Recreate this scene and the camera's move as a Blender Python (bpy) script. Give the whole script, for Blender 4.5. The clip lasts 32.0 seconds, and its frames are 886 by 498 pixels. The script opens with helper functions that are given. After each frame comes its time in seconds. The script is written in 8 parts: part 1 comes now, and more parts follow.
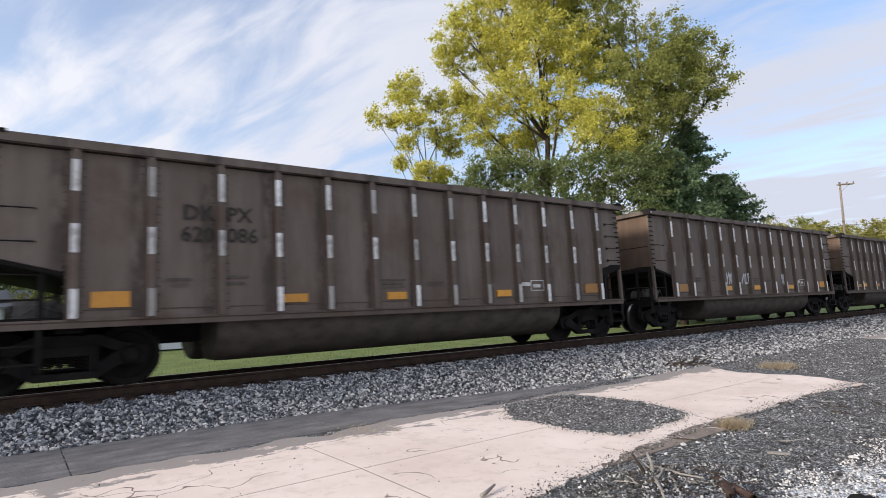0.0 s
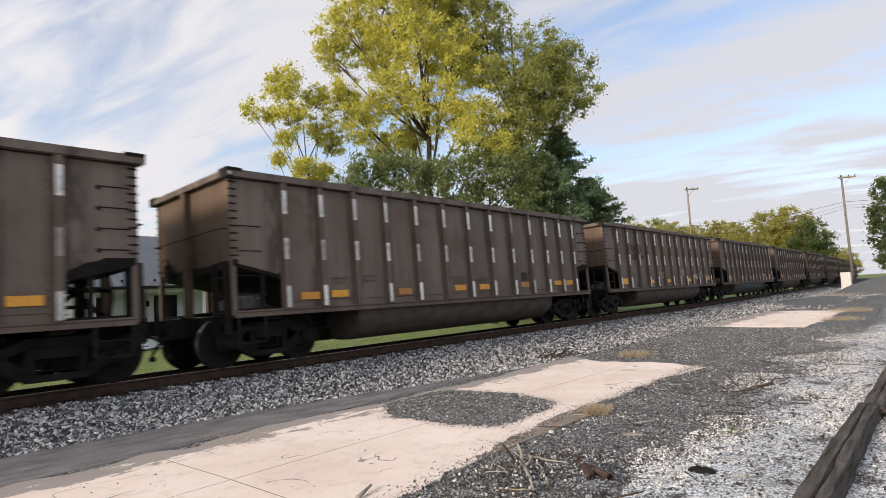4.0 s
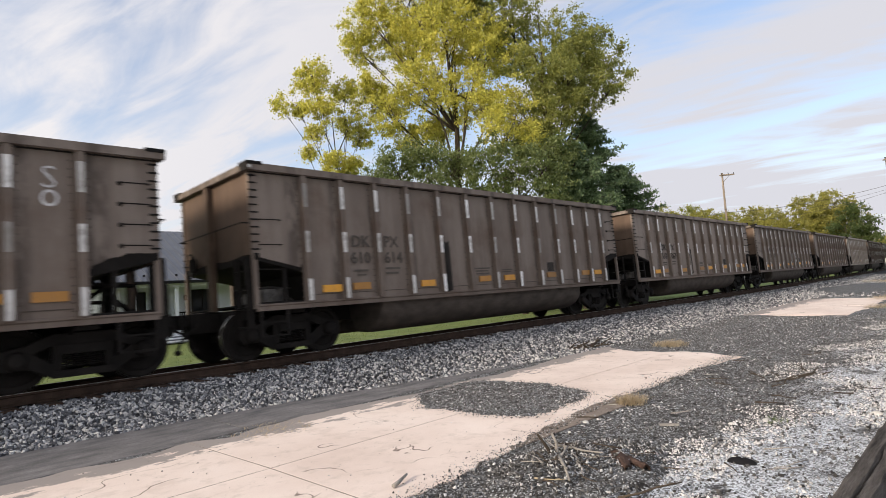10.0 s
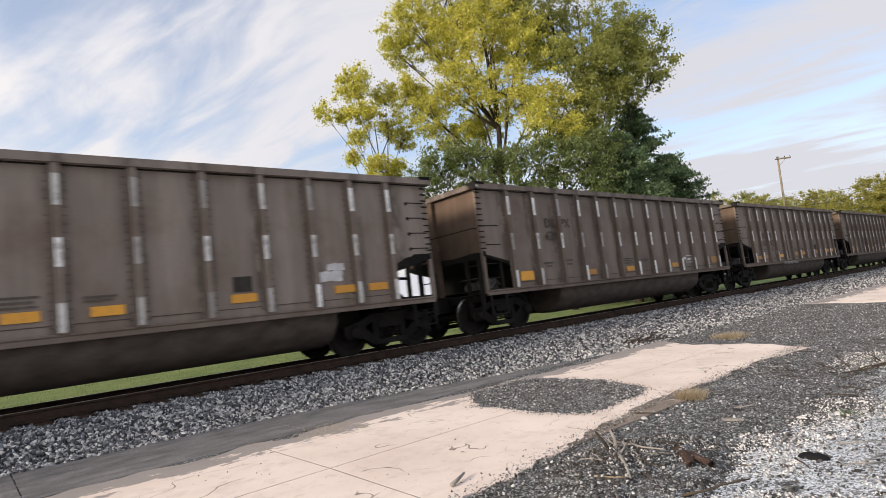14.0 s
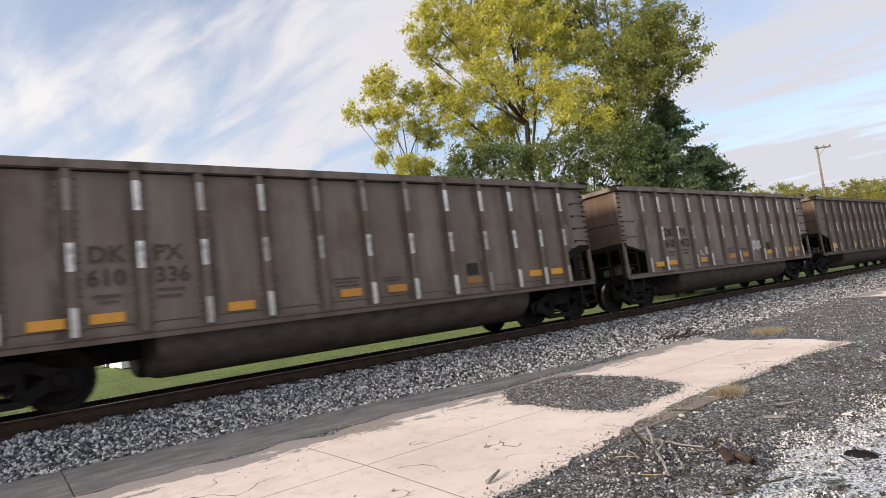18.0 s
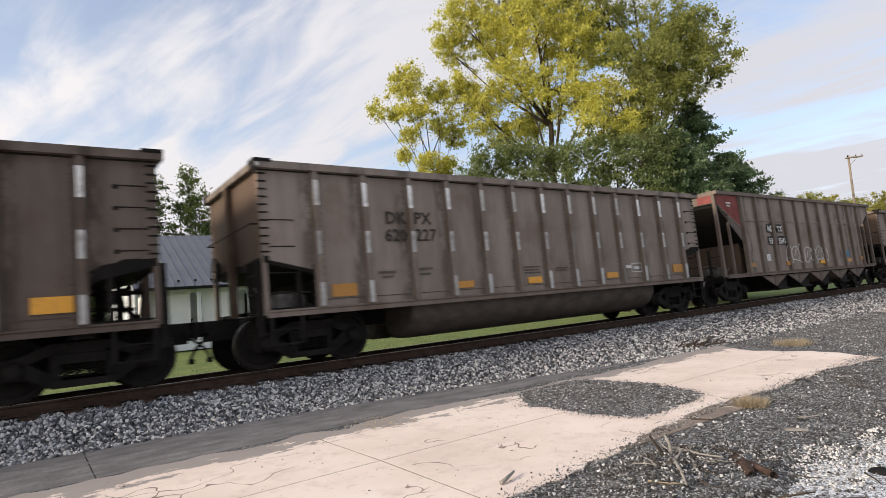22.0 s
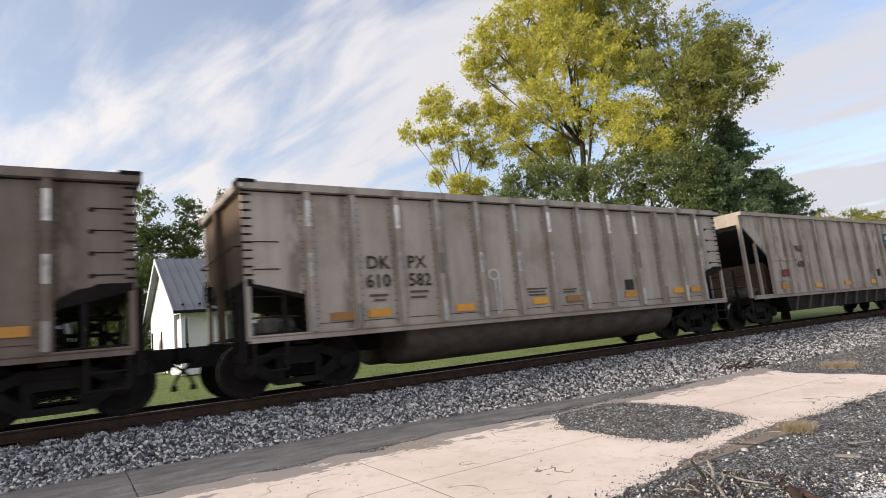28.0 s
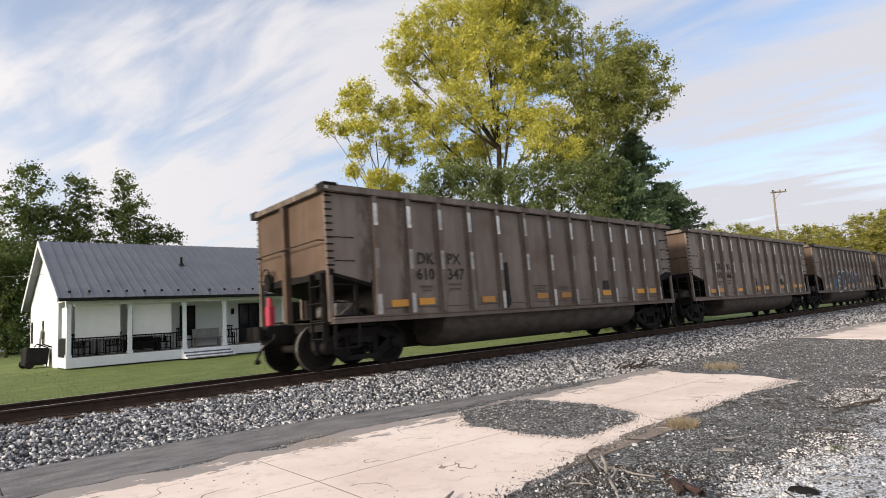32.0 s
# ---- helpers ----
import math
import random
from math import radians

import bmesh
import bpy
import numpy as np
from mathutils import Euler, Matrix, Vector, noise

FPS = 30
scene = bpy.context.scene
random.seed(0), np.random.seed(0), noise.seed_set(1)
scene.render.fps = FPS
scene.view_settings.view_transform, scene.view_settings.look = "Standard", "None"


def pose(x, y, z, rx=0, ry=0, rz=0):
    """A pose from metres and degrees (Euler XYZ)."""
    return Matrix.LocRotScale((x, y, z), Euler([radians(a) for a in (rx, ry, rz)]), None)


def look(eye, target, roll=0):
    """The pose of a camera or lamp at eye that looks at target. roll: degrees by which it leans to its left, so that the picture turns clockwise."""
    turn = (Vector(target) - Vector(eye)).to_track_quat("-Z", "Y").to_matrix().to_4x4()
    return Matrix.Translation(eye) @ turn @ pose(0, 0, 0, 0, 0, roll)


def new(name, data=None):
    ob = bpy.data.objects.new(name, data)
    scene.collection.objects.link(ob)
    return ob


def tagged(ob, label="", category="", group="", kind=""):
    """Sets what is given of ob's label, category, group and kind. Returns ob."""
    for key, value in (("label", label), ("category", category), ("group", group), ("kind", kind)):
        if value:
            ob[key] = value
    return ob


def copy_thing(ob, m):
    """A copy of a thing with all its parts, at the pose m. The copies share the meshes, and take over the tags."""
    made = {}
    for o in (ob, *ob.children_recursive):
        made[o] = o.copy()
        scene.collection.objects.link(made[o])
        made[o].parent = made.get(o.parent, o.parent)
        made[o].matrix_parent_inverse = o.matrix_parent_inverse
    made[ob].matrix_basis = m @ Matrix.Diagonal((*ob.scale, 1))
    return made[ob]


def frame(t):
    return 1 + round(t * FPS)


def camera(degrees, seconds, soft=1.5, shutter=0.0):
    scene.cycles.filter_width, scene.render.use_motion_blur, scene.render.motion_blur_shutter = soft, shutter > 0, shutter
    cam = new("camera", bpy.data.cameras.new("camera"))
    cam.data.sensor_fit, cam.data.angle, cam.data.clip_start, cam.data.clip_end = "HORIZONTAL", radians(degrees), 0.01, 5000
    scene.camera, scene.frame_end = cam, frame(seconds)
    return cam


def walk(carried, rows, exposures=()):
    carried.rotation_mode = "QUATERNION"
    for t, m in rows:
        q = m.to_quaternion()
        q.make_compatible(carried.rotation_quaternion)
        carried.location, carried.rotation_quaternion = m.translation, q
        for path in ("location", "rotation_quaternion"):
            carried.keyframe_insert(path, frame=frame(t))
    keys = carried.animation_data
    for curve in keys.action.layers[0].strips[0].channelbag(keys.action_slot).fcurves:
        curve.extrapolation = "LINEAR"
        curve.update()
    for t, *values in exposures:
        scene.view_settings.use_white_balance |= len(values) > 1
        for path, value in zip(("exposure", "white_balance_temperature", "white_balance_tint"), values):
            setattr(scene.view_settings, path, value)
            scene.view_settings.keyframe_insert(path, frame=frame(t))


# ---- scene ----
cam = camera(74.9, 32.0, soft=0.5, shutter=0.12)
# time, place and turn of the hand-held camera
PATH = [
    (0, -0.002, 0.009, 1.620, 95.49, 2.08, -36.72), (0.5, 0.024, -0.005, 1.620, 94.90, 2.27, -43.12),
    (1, 0.042, -0.017, 1.621, 94.52, 2.35, -46.87), (1.5, 0.047, -0.022, 1.621, 94.45, 2.42, -48.60),
    (2, 0.056, -0.025, 1.621, 94.53, 2.43, -49.12), (2.5, 0.056, -0.026, 1.621, 94.64, 2.60, -49.11),
    (3, 0.053, -0.027, 1.621, 94.68, 2.85, -48.87), (3.5, 0.051, -0.028, 1.621, 94.76, 3.08, -48.55),
    (5.5, 0.050, -0.025, 1.621, 94.97, 3.53, -47.19), (6, 0.052, -0.023, 1.621, 94.92, 3.51, -46.92),
    (6.5, 0.047, -0.021, 1.621, 94.88, 3.55, -46.78), (7, 0.046, -0.022, 1.621, 94.85, 3.52, -46.61),
    (7.5, 0.044, -0.020, 1.621, 94.77, 3.56, -46.47), (8, 0.044, -0.020, 1.621, 94.69, 3.60, -46.39),
    (8.5, 0.044, -0.021, 1.621, 94.56, 3.62, -46.24), (9, 0.042, -0.021, 1.621, 94.42, 3.71, -46.07),
    (9.5, 0.039, -0.016, 1.621, 94.25, 3.73, -45.74), (10, 0.037, -0.013, 1.620, 94.15, 3.86, -45.23),
    (10.5, 0.032, -0.009, 1.620, 94.13, 4.01, -44.58), (11, 0.028, -0.006, 1.620, 94.18, 4.28, -43.92),
    (11.5, 0.028, -0.005, 1.620, 94.25, 4.57, -43.26), (12, 0.026, -0.001, 1.620, 94.28, 4.79, -42.68),
    (12.5, 0.021, 0.004, 1.620, 94.29, 5.05, -42.11), (13, 0.023, 0.013, 1.620, 94.29, 5.41, -41.59),
    (13.5, 0.021, 0.005, 1.620, 94.36, 5.56, -41.03), (14, 0.019, 0.004, 1.620, 94.45, 5.75, -40.53),
    (14.5, 0.019, 0.001, 1.620, 94.55, 5.90, -40.09), (16.5, 0.011, 0.000, 1.620, 94.76, 6.34, -38.41),
    (17, 0.005, 0.003, 1.620, 94.73, 6.40, -38.10), (17.5, 0.001, 0.002, 1.620, 94.67, 6.48, -37.83),
    (18, -0.004, 0.003, 1.620, 94.59, 6.47, -37.53), (18.5, -0.010, 0.003, 1.620, 94.58, 6.51, -37.16),
    (19, -0.025, 0.005, 1.620, 94.62, 6.48, -36.83), (19.5, -0.016, 0.004, 1.620, 94.54, 6.35, -36.27),
    (20, -0.017, 0.006, 1.620, 94.42, 6.16, -35.94), (20.5, -0.018, 0.008, 1.620, 94.34, 5.85, -35.78),
    (21, -0.021, 0.009, 1.620, 94.31, 5.32, -35.73), (21.5, -0.023, 0.012, 1.620, 94.44, 4.85, -35.78),
    (22, -0.024, 0.015, 1.619, 94.65, 4.43, -35.78), (22.5, -0.021, 0.017, 1.619, 94.90, 4.21, -35.70),
    (23, -0.012, 0.021, 1.619, 95.09, 4.20, -35.62), (23.5, -0.022, 0.015, 1.619, 95.43, 4.06, -35.61),
    (24, -0.026, 0.009, 1.620, 95.67, 4.02, -35.50), (24.5, -0.031, 0.008, 1.620, 95.80, 3.97, -35.28),
    (25, -0.035, 0.007, 1.620, 95.84, 3.96, -34.92), (25.5, -0.039, 0.006, 1.620, 95.95, 4.05, -34.52),
    (27.5, -0.052, 0.007, 1.620, 96.72, 4.30, -32.95), (28, -0.058, 0.001, 1.620, 96.96, 4.55, -32.62),
    (28.5, -0.058, 0.015, 1.619, 97.08, 4.78, -32.41), (29, -0.060, 0.022, 1.619, 97.10, 4.80, -32.16),
    (29.5, -0.060, 0.026, 1.619, 97.12, 4.74, -31.80), (30, -0.067, 0.028, 1.619, 97.12, 4.71, -31.38),
    (30.5, -0.075, 0.031, 1.619, 97.08, 4.61, -31.51), (31, -0.068, 0.031, 1.619, 96.92, 4.33, -32.85),
    (31.5, -0.053, 0.024, 1.619, 96.56, 3.87, -36.21), (32, -0.037, 0.013, 1.620, 96.07, 3.08, -41.30),
]
walk(cam, [(t, pose(x, y, z, a, b, c)) for t, x, y, z, a, b, c in PATH], [(0.0, 0.28, 5950, 10), (1.0, 0.28, 6250, 10), (2.2, 0.28, 6420, 10), (32.0, 0.28, 6420, 10)])

# ---- light ----
SUN_EL, SUN_AZ = 20.0, -83.0      # degrees; azimuth from +y towards +x


def sky():
    w = bpy.data.worlds.new("sky")
    scene.world = w
    w.use_nodes = True
    nt = w.node_tree
    nt.nodes.clear()
    N, L = nt.nodes.new, nt.links.new
    out, bg = N("ShaderNodeOutputWorld"), N("ShaderNodeBackground")
    nish = N("ShaderNodeTexSky")
    nish.sky_type, nish.sun_disc = "NISHITA", False
    nish.sun_elevation, nish.sun_rotation = radians(SUN_EL), radians(SUN_AZ)
    nish.air_density, nish.dust_density, nish.ozone_density = 1.0, 1.2, 2.0
    tc = N("ShaderNodeTexCoord")
    sep = N("ShaderNodeSeparateXYZ")
    L(tc.outputs["Generated"], sep.inputs[0])

    def math_node(op, a, b=None, c=None):
        m = N("ShaderNodeMath")
        m.operation = op
        for i, v in enumerate((a, b, c)):
            if v is None:
                continue
            if isinstance(v, (int, float)):
                m.inputs[i].default_value = v
            else:
                L(v, m.inputs[i])
        return m.outputs[0]

    # cirrus bands on a flat layer overhead
    zz = math_node("ADD", math_node("MAXIMUM", sep.outputs[2], 0.0), 0.14)
    comb = N("ShaderNodeCombineXYZ")
    L(math_node("DIVIDE", sep.outputs[0], zz), comb.inputs[0])
    L(math_node("DIVIDE", sep.outputs[1], zz), comb.inputs[1])
    cover = []
    spin = N("ShaderNodeMapping")
    spin.inputs["Rotation"].default_value = (0, 0, radians(-101))
    L(comb.outputs[0], spin.inputs[0])
    for scale, stretch, detail, dist, off in ((1.3, 0.30, 6, 0.5, (2.3, 4.1, 0)), (4.2, 0.36, 6, 0.6, (7.7, 1.3, 0))):
        mp = N("ShaderNodeMapping")
        mp.inputs["Scale"].default_value = (scale * stretch, scale, 1)
        mp.inputs["Location"].default_value = off
        L(spin.outputs[0], mp.inputs[0])
        nz = N("ShaderNodeTexNoise")
        nz.inputs["Scale"].default_value, nz.inputs["Detail"].default_value = 1.0, detail
        nz.inputs["Roughness"].default_value, nz.inputs["Distortion"].default_value = 0.55, dist
        L(mp.outputs[0], nz.inputs[0])
        cover.append(nz.outputs[0])
    mixed = math_node("ADD", math_node("MULTIPLY", cover[0], 0.58), math_node("MULTIPLY", cover[1], 0.42))
    ramp = N("ShaderNodeMapRange")
    ramp.interpolation_type = "SMOOTHSTEP"
    ramp.inputs[1].default_value, ramp.inputs[2].default_value = 0.39, 0.60
    L(mixed, ramp.inputs[0])
    low = N("ShaderNodeMapRange")      # haze near the horizon
    low.inputs[1].default_value, low.inputs[2].default_value = 0.02, 0.36
    low.inputs[3].default_value, low.inputs[4].default_value = 0.55, 0.0
    L(sep.outputs[2], low.inputs[0])
    # warm glow on the clouds towards the sun
    sun_dir = (math.sin(radians(SUN_AZ)), math.cos(radians(SUN_AZ)), 0.2)
    dot = N("ShaderNodeVectorMath")
    dot.operation = "DOT_PRODUCT"
    L(tc.outputs["Generated"], dot.inputs[0])
    dot.inputs[1].default_value = sun_dir
    near = N("ShaderNodeMapRange")
    near.inputs[1].default_value, near.inputs[2].default_value = -0.6, 1.0
    near.inputs[3].default_value, near.inputs[4].default_value = 0.0, 1.0
    L(dot.outputs["Value"], near.inputs[0])
    cloud = N("ShaderNodeMix")
    cloud.data_type = "RGBA"
    cloud.inputs["A"].default_value = (0.60, 0.595, 0.635, 1)
    cloud.inputs["B"].default_value = (0.99, 0.925, 0.87, 1)
    L(near.outputs[0], cloud.inputs["Factor"])
    scaled = N("ShaderNodeMix")
    scaled.data_type, scaled.blend_type = "RGBA", "MULTIPLY"
    scaled.inputs["Factor"].default_value = 1.0
    L(nish.outputs[0], scaled.inputs["A"])
    scaled.inputs["B"].default_value = (0.20 * 1.06, 0.20 * 0.97, 0.20 * 0.94, 1)
    cov = math_node("MINIMUM", math_node("ADD", math_node("MULTIPLY_ADD", ramp.outputs[0], 0.86, 0.10), low.outputs[0]), 1.0)
    cov = math_node("MINIMUM", math_node("MULTIPLY_ADD", near.outputs[0], 0.32, cov), 1.0)
    mx = N("ShaderNodeMix")
    mx.data_type = "RGBA"
    L(cov, mx.inputs["Factor"])
    L(scaled.outputs["Result"], mx.inputs["A"])
    L(cloud.outputs["Result"], mx.inputs["B"])
    L(mx.outputs["Result"], bg.inputs[0])
    bg.inputs[1].default_value = 1.0
    L(bg.outputs[0], out.inputs[0])


sky()
sun = new("sun", bpy.data.lights.new("sun", "SUN"))
sun.data.energy, sun.data.angle, sun.data.color = 4.0, radians(14.0), (1.0, 0.84, 0.66)
_d = Vector((math.sin(radians(SUN_AZ)) * math.cos(radians(SUN_EL)), math.cos(radians(SUN_AZ)) * math.cos(radians(SUN_EL)), math.sin(radians(SUN_EL))))
sun.matrix_world = look(_d * 100, (0, 0, 0))


# ---- mesh helpers ----
class Geo:
    """Vertices and faces gathered for one mesh; mi is the material slot of the faces that follow."""

    def __init__(self):
        self.v, self.f, self.m, self.mi = [], [], [], 0

    def add(self, verts, faces):
        n = len(self.v)
        self.v.extend(tuple(p) for p in verts)
        self.f.extend(tuple(i + n for i in f) for f in faces)
        self.m.extend([self.mi] * len(faces))
        return self

    def box(self, x0, x1, y0, y1, z0, z1):
        vs = [(x, y, z) for z in (z0, z1) for y in (y0, y1) for x in (x0, x1)]
        return self.add(vs, [(0, 2, 3, 1), (4, 5, 7, 6), (0, 1, 5, 4), (2, 6, 7, 3), (0, 4, 6, 2), (1, 3, 7, 5)])

    def prism(self, pts, axis, a, b):
        """A closed outline of 2D points drawn out along an axis from a to b."""
        def at(p, c):
            return (c, p[0], p[1]) if axis == "x" else (p[0], c, p[1]) if axis == "y" else (p[0], p[1], c)
        n = len(pts)
        vs = [at(p, a) for p in pts] + [at(p, b) for p in pts]
        fs = [tuple(range(n)), tuple(range(2 * n - 1, n - 1, -1))] + [(i, (i + 1) % n, n + (i + 1) % n, n + i) for i in range(n)]
        return self.add(vs, fs)

    def rod(self, path, r, n=6, r2=None):
        """A round bar along a polyline, tapering from r to r2."""
        path = [Vector(p) for p in path]
        r2 = r if r2 is None else r2
        rings, base = [], len(self.v)
        for i, p in enumerate(path):
            d = (path[min(i + 1, len(path) - 1)] - path[max(i - 1, 0)]).normalized()
            u = d.orthogonal().normalized() if i == 0 else (u - d * u.dot(d)).normalized()
            w = d.cross(u)
            rr = r + (r2 - r) * i / max(1, len(path) - 1)
            rings.append([p + (u * math.cos(2 * math.pi * k / n) + w * math.sin(2 * math.pi * k / n)) * rr for k in range(n)])
        vs = [q for ring in rings for q in ring]
        fs = [(i * n + k, i * n + (k + 1) % n, (i + 1) * n + (k + 1) % n, (i + 1) * n + k) for i in range(len(path) - 1) for k in range(n)]
        fs += [tuple(range(n - 1, -1, -1)), tuple((len(path) - 1) * n + k for k in range(n))]
        return self.add(vs, fs)

    def lathe(self, profile, axis="y", n=24, at=(0, 0, 0), caps=True):
        """Turns a profile of (radius, height) about an axis."""
        vs, fs = [], []
        for r, hgt in profile:
            for k in range(n):
                c, s = math.cos(2 * math.pi * k / n) * r, math.sin(2 * math.pi * k / n) * r
                p = (c, hgt, s) if axis == "y" else (c, s, hgt) if axis == "z" else (hgt, c, s)
                vs.append((p[0] + at[0], p[1] + at[1], p[2] + at[2]))
        m = len(profile)
        for i in range(m - 1):
            for k in range(n):
                fs.append((i * n + k, i * n + (k + 1) % n, (i + 1) * n + (k + 1) % n, (i + 1) * n + k))
        if caps:
            fs += [tuple(range(n)), tuple((m - 1) * n + k for k in range(n - 1, -1, -1))]
        return self.add(vs, fs)

    def mesh(self, name, mats, bevel=0.0, smooth=False, fix=True):
        me = bpy.data.meshes.new(name)
        me.from_pydata(self.v, [], self.f)
        for mat in (mats if isinstance(mats, (list, tuple)) else [mats]):
            me.materials.append(mat)
        if any(self.m):
            me.polygons.foreach_set("material_index", self.m)
        if fix or bevel:
            bm = bmesh.new()
            bm.from_mesh(me)
            bmesh.ops.recalc_face_normals(bm, faces=bm.faces)
            if bevel:
                sharp = [e for e in bm.edges if len(e.link_faces) == 2 and e.calc_face_angle(0) > 0.6]
                bmesh.ops.bevel(bm, geom=sharp, offset=bevel, segments=2, affect="EDGES", profile=0.6, clamp_overlap=True)
            bm.to_mesh(me)
            bm.free()
        if smooth:
            me.shade_smooth() if hasattr(me, "shade_smooth") else None
        me.update()
        return me


def thing(name, label, category, m=None, group="", kind="", data=None):
    ob = new(name, data)
    if m is not None:
        ob.matrix_world = m
    return tagged(ob, label, category, group, kind)


def part(name, data, parent, label="", m=None):
    ob = new(name, data)
    ob.parent = parent
    if m is not None:
        ob.matrix_local = m
    if label:
        tagged(ob, label)
    return ob


# ---- materials ----
def material(name, rough=0.8, metal=0.0):
    mat = bpy.data.materials.new(name)
    mat.use_nodes = True
    nt = mat.node_tree
    bs = nt.nodes["Principled BSDF"]
    bs.inputs["Roughness"].default_value, bs.inputs["Metallic"].default_value = rough, metal
    if rough >= 0.7:      # dusty surfaces hardly shine
        bs.inputs["Specular IOR Level"].default_value = 0.18
    return mat, nt, bs


def noise_node(nt, scale, detail=4, rough=0.55, stretch=(1, 1, 1), src="Object", dist=0.0, off=(0, 0, 0)):
    tc, mp, nz = nt.nodes.new("ShaderNodeTexCoord"), nt.nodes.new("ShaderNodeMapping"), nt.nodes.new("ShaderNodeTexNoise")
    mp.inputs["Scale"].default_value = stretch
    mp.inputs["Location"].default_value = off
    nt.links.new(tc.outputs[src], mp.inputs[0])
    nt.links.new(mp.outputs[0], nz.inputs[0])
    nz.inputs["Scale"].default_value, nz.inputs["Detail"].default_value = scale, detail
    nz.inputs["Roughness"].default_value, nz.inputs["Distortion"].default_value = rough, dist
    return nz.outputs[0]


def ramp_node(nt, fac, stops):
    r = nt.nodes.new("ShaderNodeValToRGB")
    el = r.color_ramp.elements
    while len(el) < len(stops):
        el.new(0.5)
    for e, (p, c) in zip(el, stops):
        e.position, e.color = p, (*c, 1) if len(c) == 3 else c
    nt.links.new(fac, r.inputs[0])
    return r.outputs[0]


def mix_node(nt, fac, a, b, blend="MIX"):
    m = nt.nodes.new("ShaderNodeMix")
    m.data_type, m.blend_type = "RGBA", blend
    for key, v in (("Factor", fac), ("A", a), ("B", b)):
        if isinstance(v, (int, float)):
            m.inputs[key].default_value = v
        elif isinstance(v, tuple):
            m.inputs[key].default_value = (*v, 1)
        else:
            nt.links.new(v, m.inputs[key])
    return m.outputs["Result"]


def span_node(nt, v, a, b, lo=0.0, hi=1.0):
    m = nt.nodes.new("ShaderNodeMapRange")
    m.interpolation_type = "SMOOTHSTEP"
    for i, k in enumerate((a, b, lo, hi)):
        m.inputs[i + 1].default_value = k
    nt.links.new(v, m.inputs[0])
    return m.outputs[0]


def bump_node(nt, bs, hgt, strength=0.4, dist=0.01):
    b = nt.nodes.new("ShaderNodeBump")
    b.inputs["Strength"].default_value, b.inputs["Distance"].default_value = strength, dist
    nt.links.new(hgt, b.inputs["Height"])
    nt.links.new(b.outputs[0], bs.inputs["Normal"])


def mottled(name, dark, light, scale=6.0, rough=0.8, metal=0.0, fine=60.0, bump=0.3, stretch=(1, 1, 1), src="Object", depth=0.01):
    """A surface of two colours mixed at two scales, with fine relief."""
    mat, nt, bs = material(name, rough, metal)
    big = noise_node(nt, scale, 5, 0.6, stretch, src)
    small = noise_node(nt, fine, 3, 0.6, stretch, src)
    a = ramp_node(nt, big, [(0.3, dark), (0.7, light)])
    mid = tuple((p + q) / 2 for p, q in zip(dark, light))
    c = mix_node(nt, span_node(nt, small, 0.35, 0.7, 0.0, 0.45), a, tuple(x * 0.6 for x in mid))
    nt.links.new(c, bs.inputs["Base Color"])
    bump_node(nt, bs, small, bump, depth)
    return mat


def car_paint(name, base, dust, rust, seams=True):
    """Dull freight-car paint with runs of dust down the sheets and rust blooms."""
    mat, nt, bs = material(name, 0.72)
    runs = noise_node(nt, 1.1, 5, 0.6, (2.6, 2.6, 0.42))
    cloud = noise_node(nt, 0.8, 5, 0.6)
    fine = noise_node(nt, 45, 3, 0.6)
    c = mix_node(nt, span_node(nt, runs, 0.34, 0.72), base, dust)
    c = mix_node(nt, span_node(nt, cloud, 0.45, 0.75, 0, 0.75), c, rust)
    # uneven bands of half the base tone along the riveted seams, about one a metre
    tc, sep, pp = nt.nodes.new("ShaderNodeTexCoord"), nt.nodes.new("ShaderNodeSeparateXYZ"), nt.nodes.new("ShaderNodeMath")
    nt.links.new(tc.outputs["Object"], sep.inputs[0])
    shift = nt.nodes.new("ShaderNodeMath")
    shift.inputs[1].default_value = 0.0
    nt.links.new(sep.outputs[0], shift.inputs[0])
    pp.operation = "PINGPONG"
    pp.inputs[1].default_value = 0.5165
    nt.links.new(shift.outputs[0], pp.inputs[0])
    seam, seam_noise = nt.nodes.new("ShaderNodeMath"), noise_node(nt, 2.4, 4, 0.65, (2, 2, 0.8))
    seam.operation = "MULTIPLY"
    nt.links.new(span_node(nt, pp.outputs[0], 0.26, 0.07, 0, 0.85), seam.inputs[0])
    nt.links.new(span_node(nt, seam_noise, 0.35, 0.6), seam.inputs[1])
    if seams:
        c = mix_node(nt, seam.outputs[0], c, tuple(x * 0.5 for x in base))
    c = mix_node(nt, span_node(nt, fine, 0.5, 0.8, 0, 0.35), c, tuple(x * 0.55 for x in base))
    nt.links.new(c, bs.inputs["Base Color"])
    nt.links.new(span_node(nt, runs, 0.3, 0.7, 0.6, 0.85), bs.inputs["Roughness"])
    bump_node(nt, bs, fine, 0.15, 0.004)
    return mat


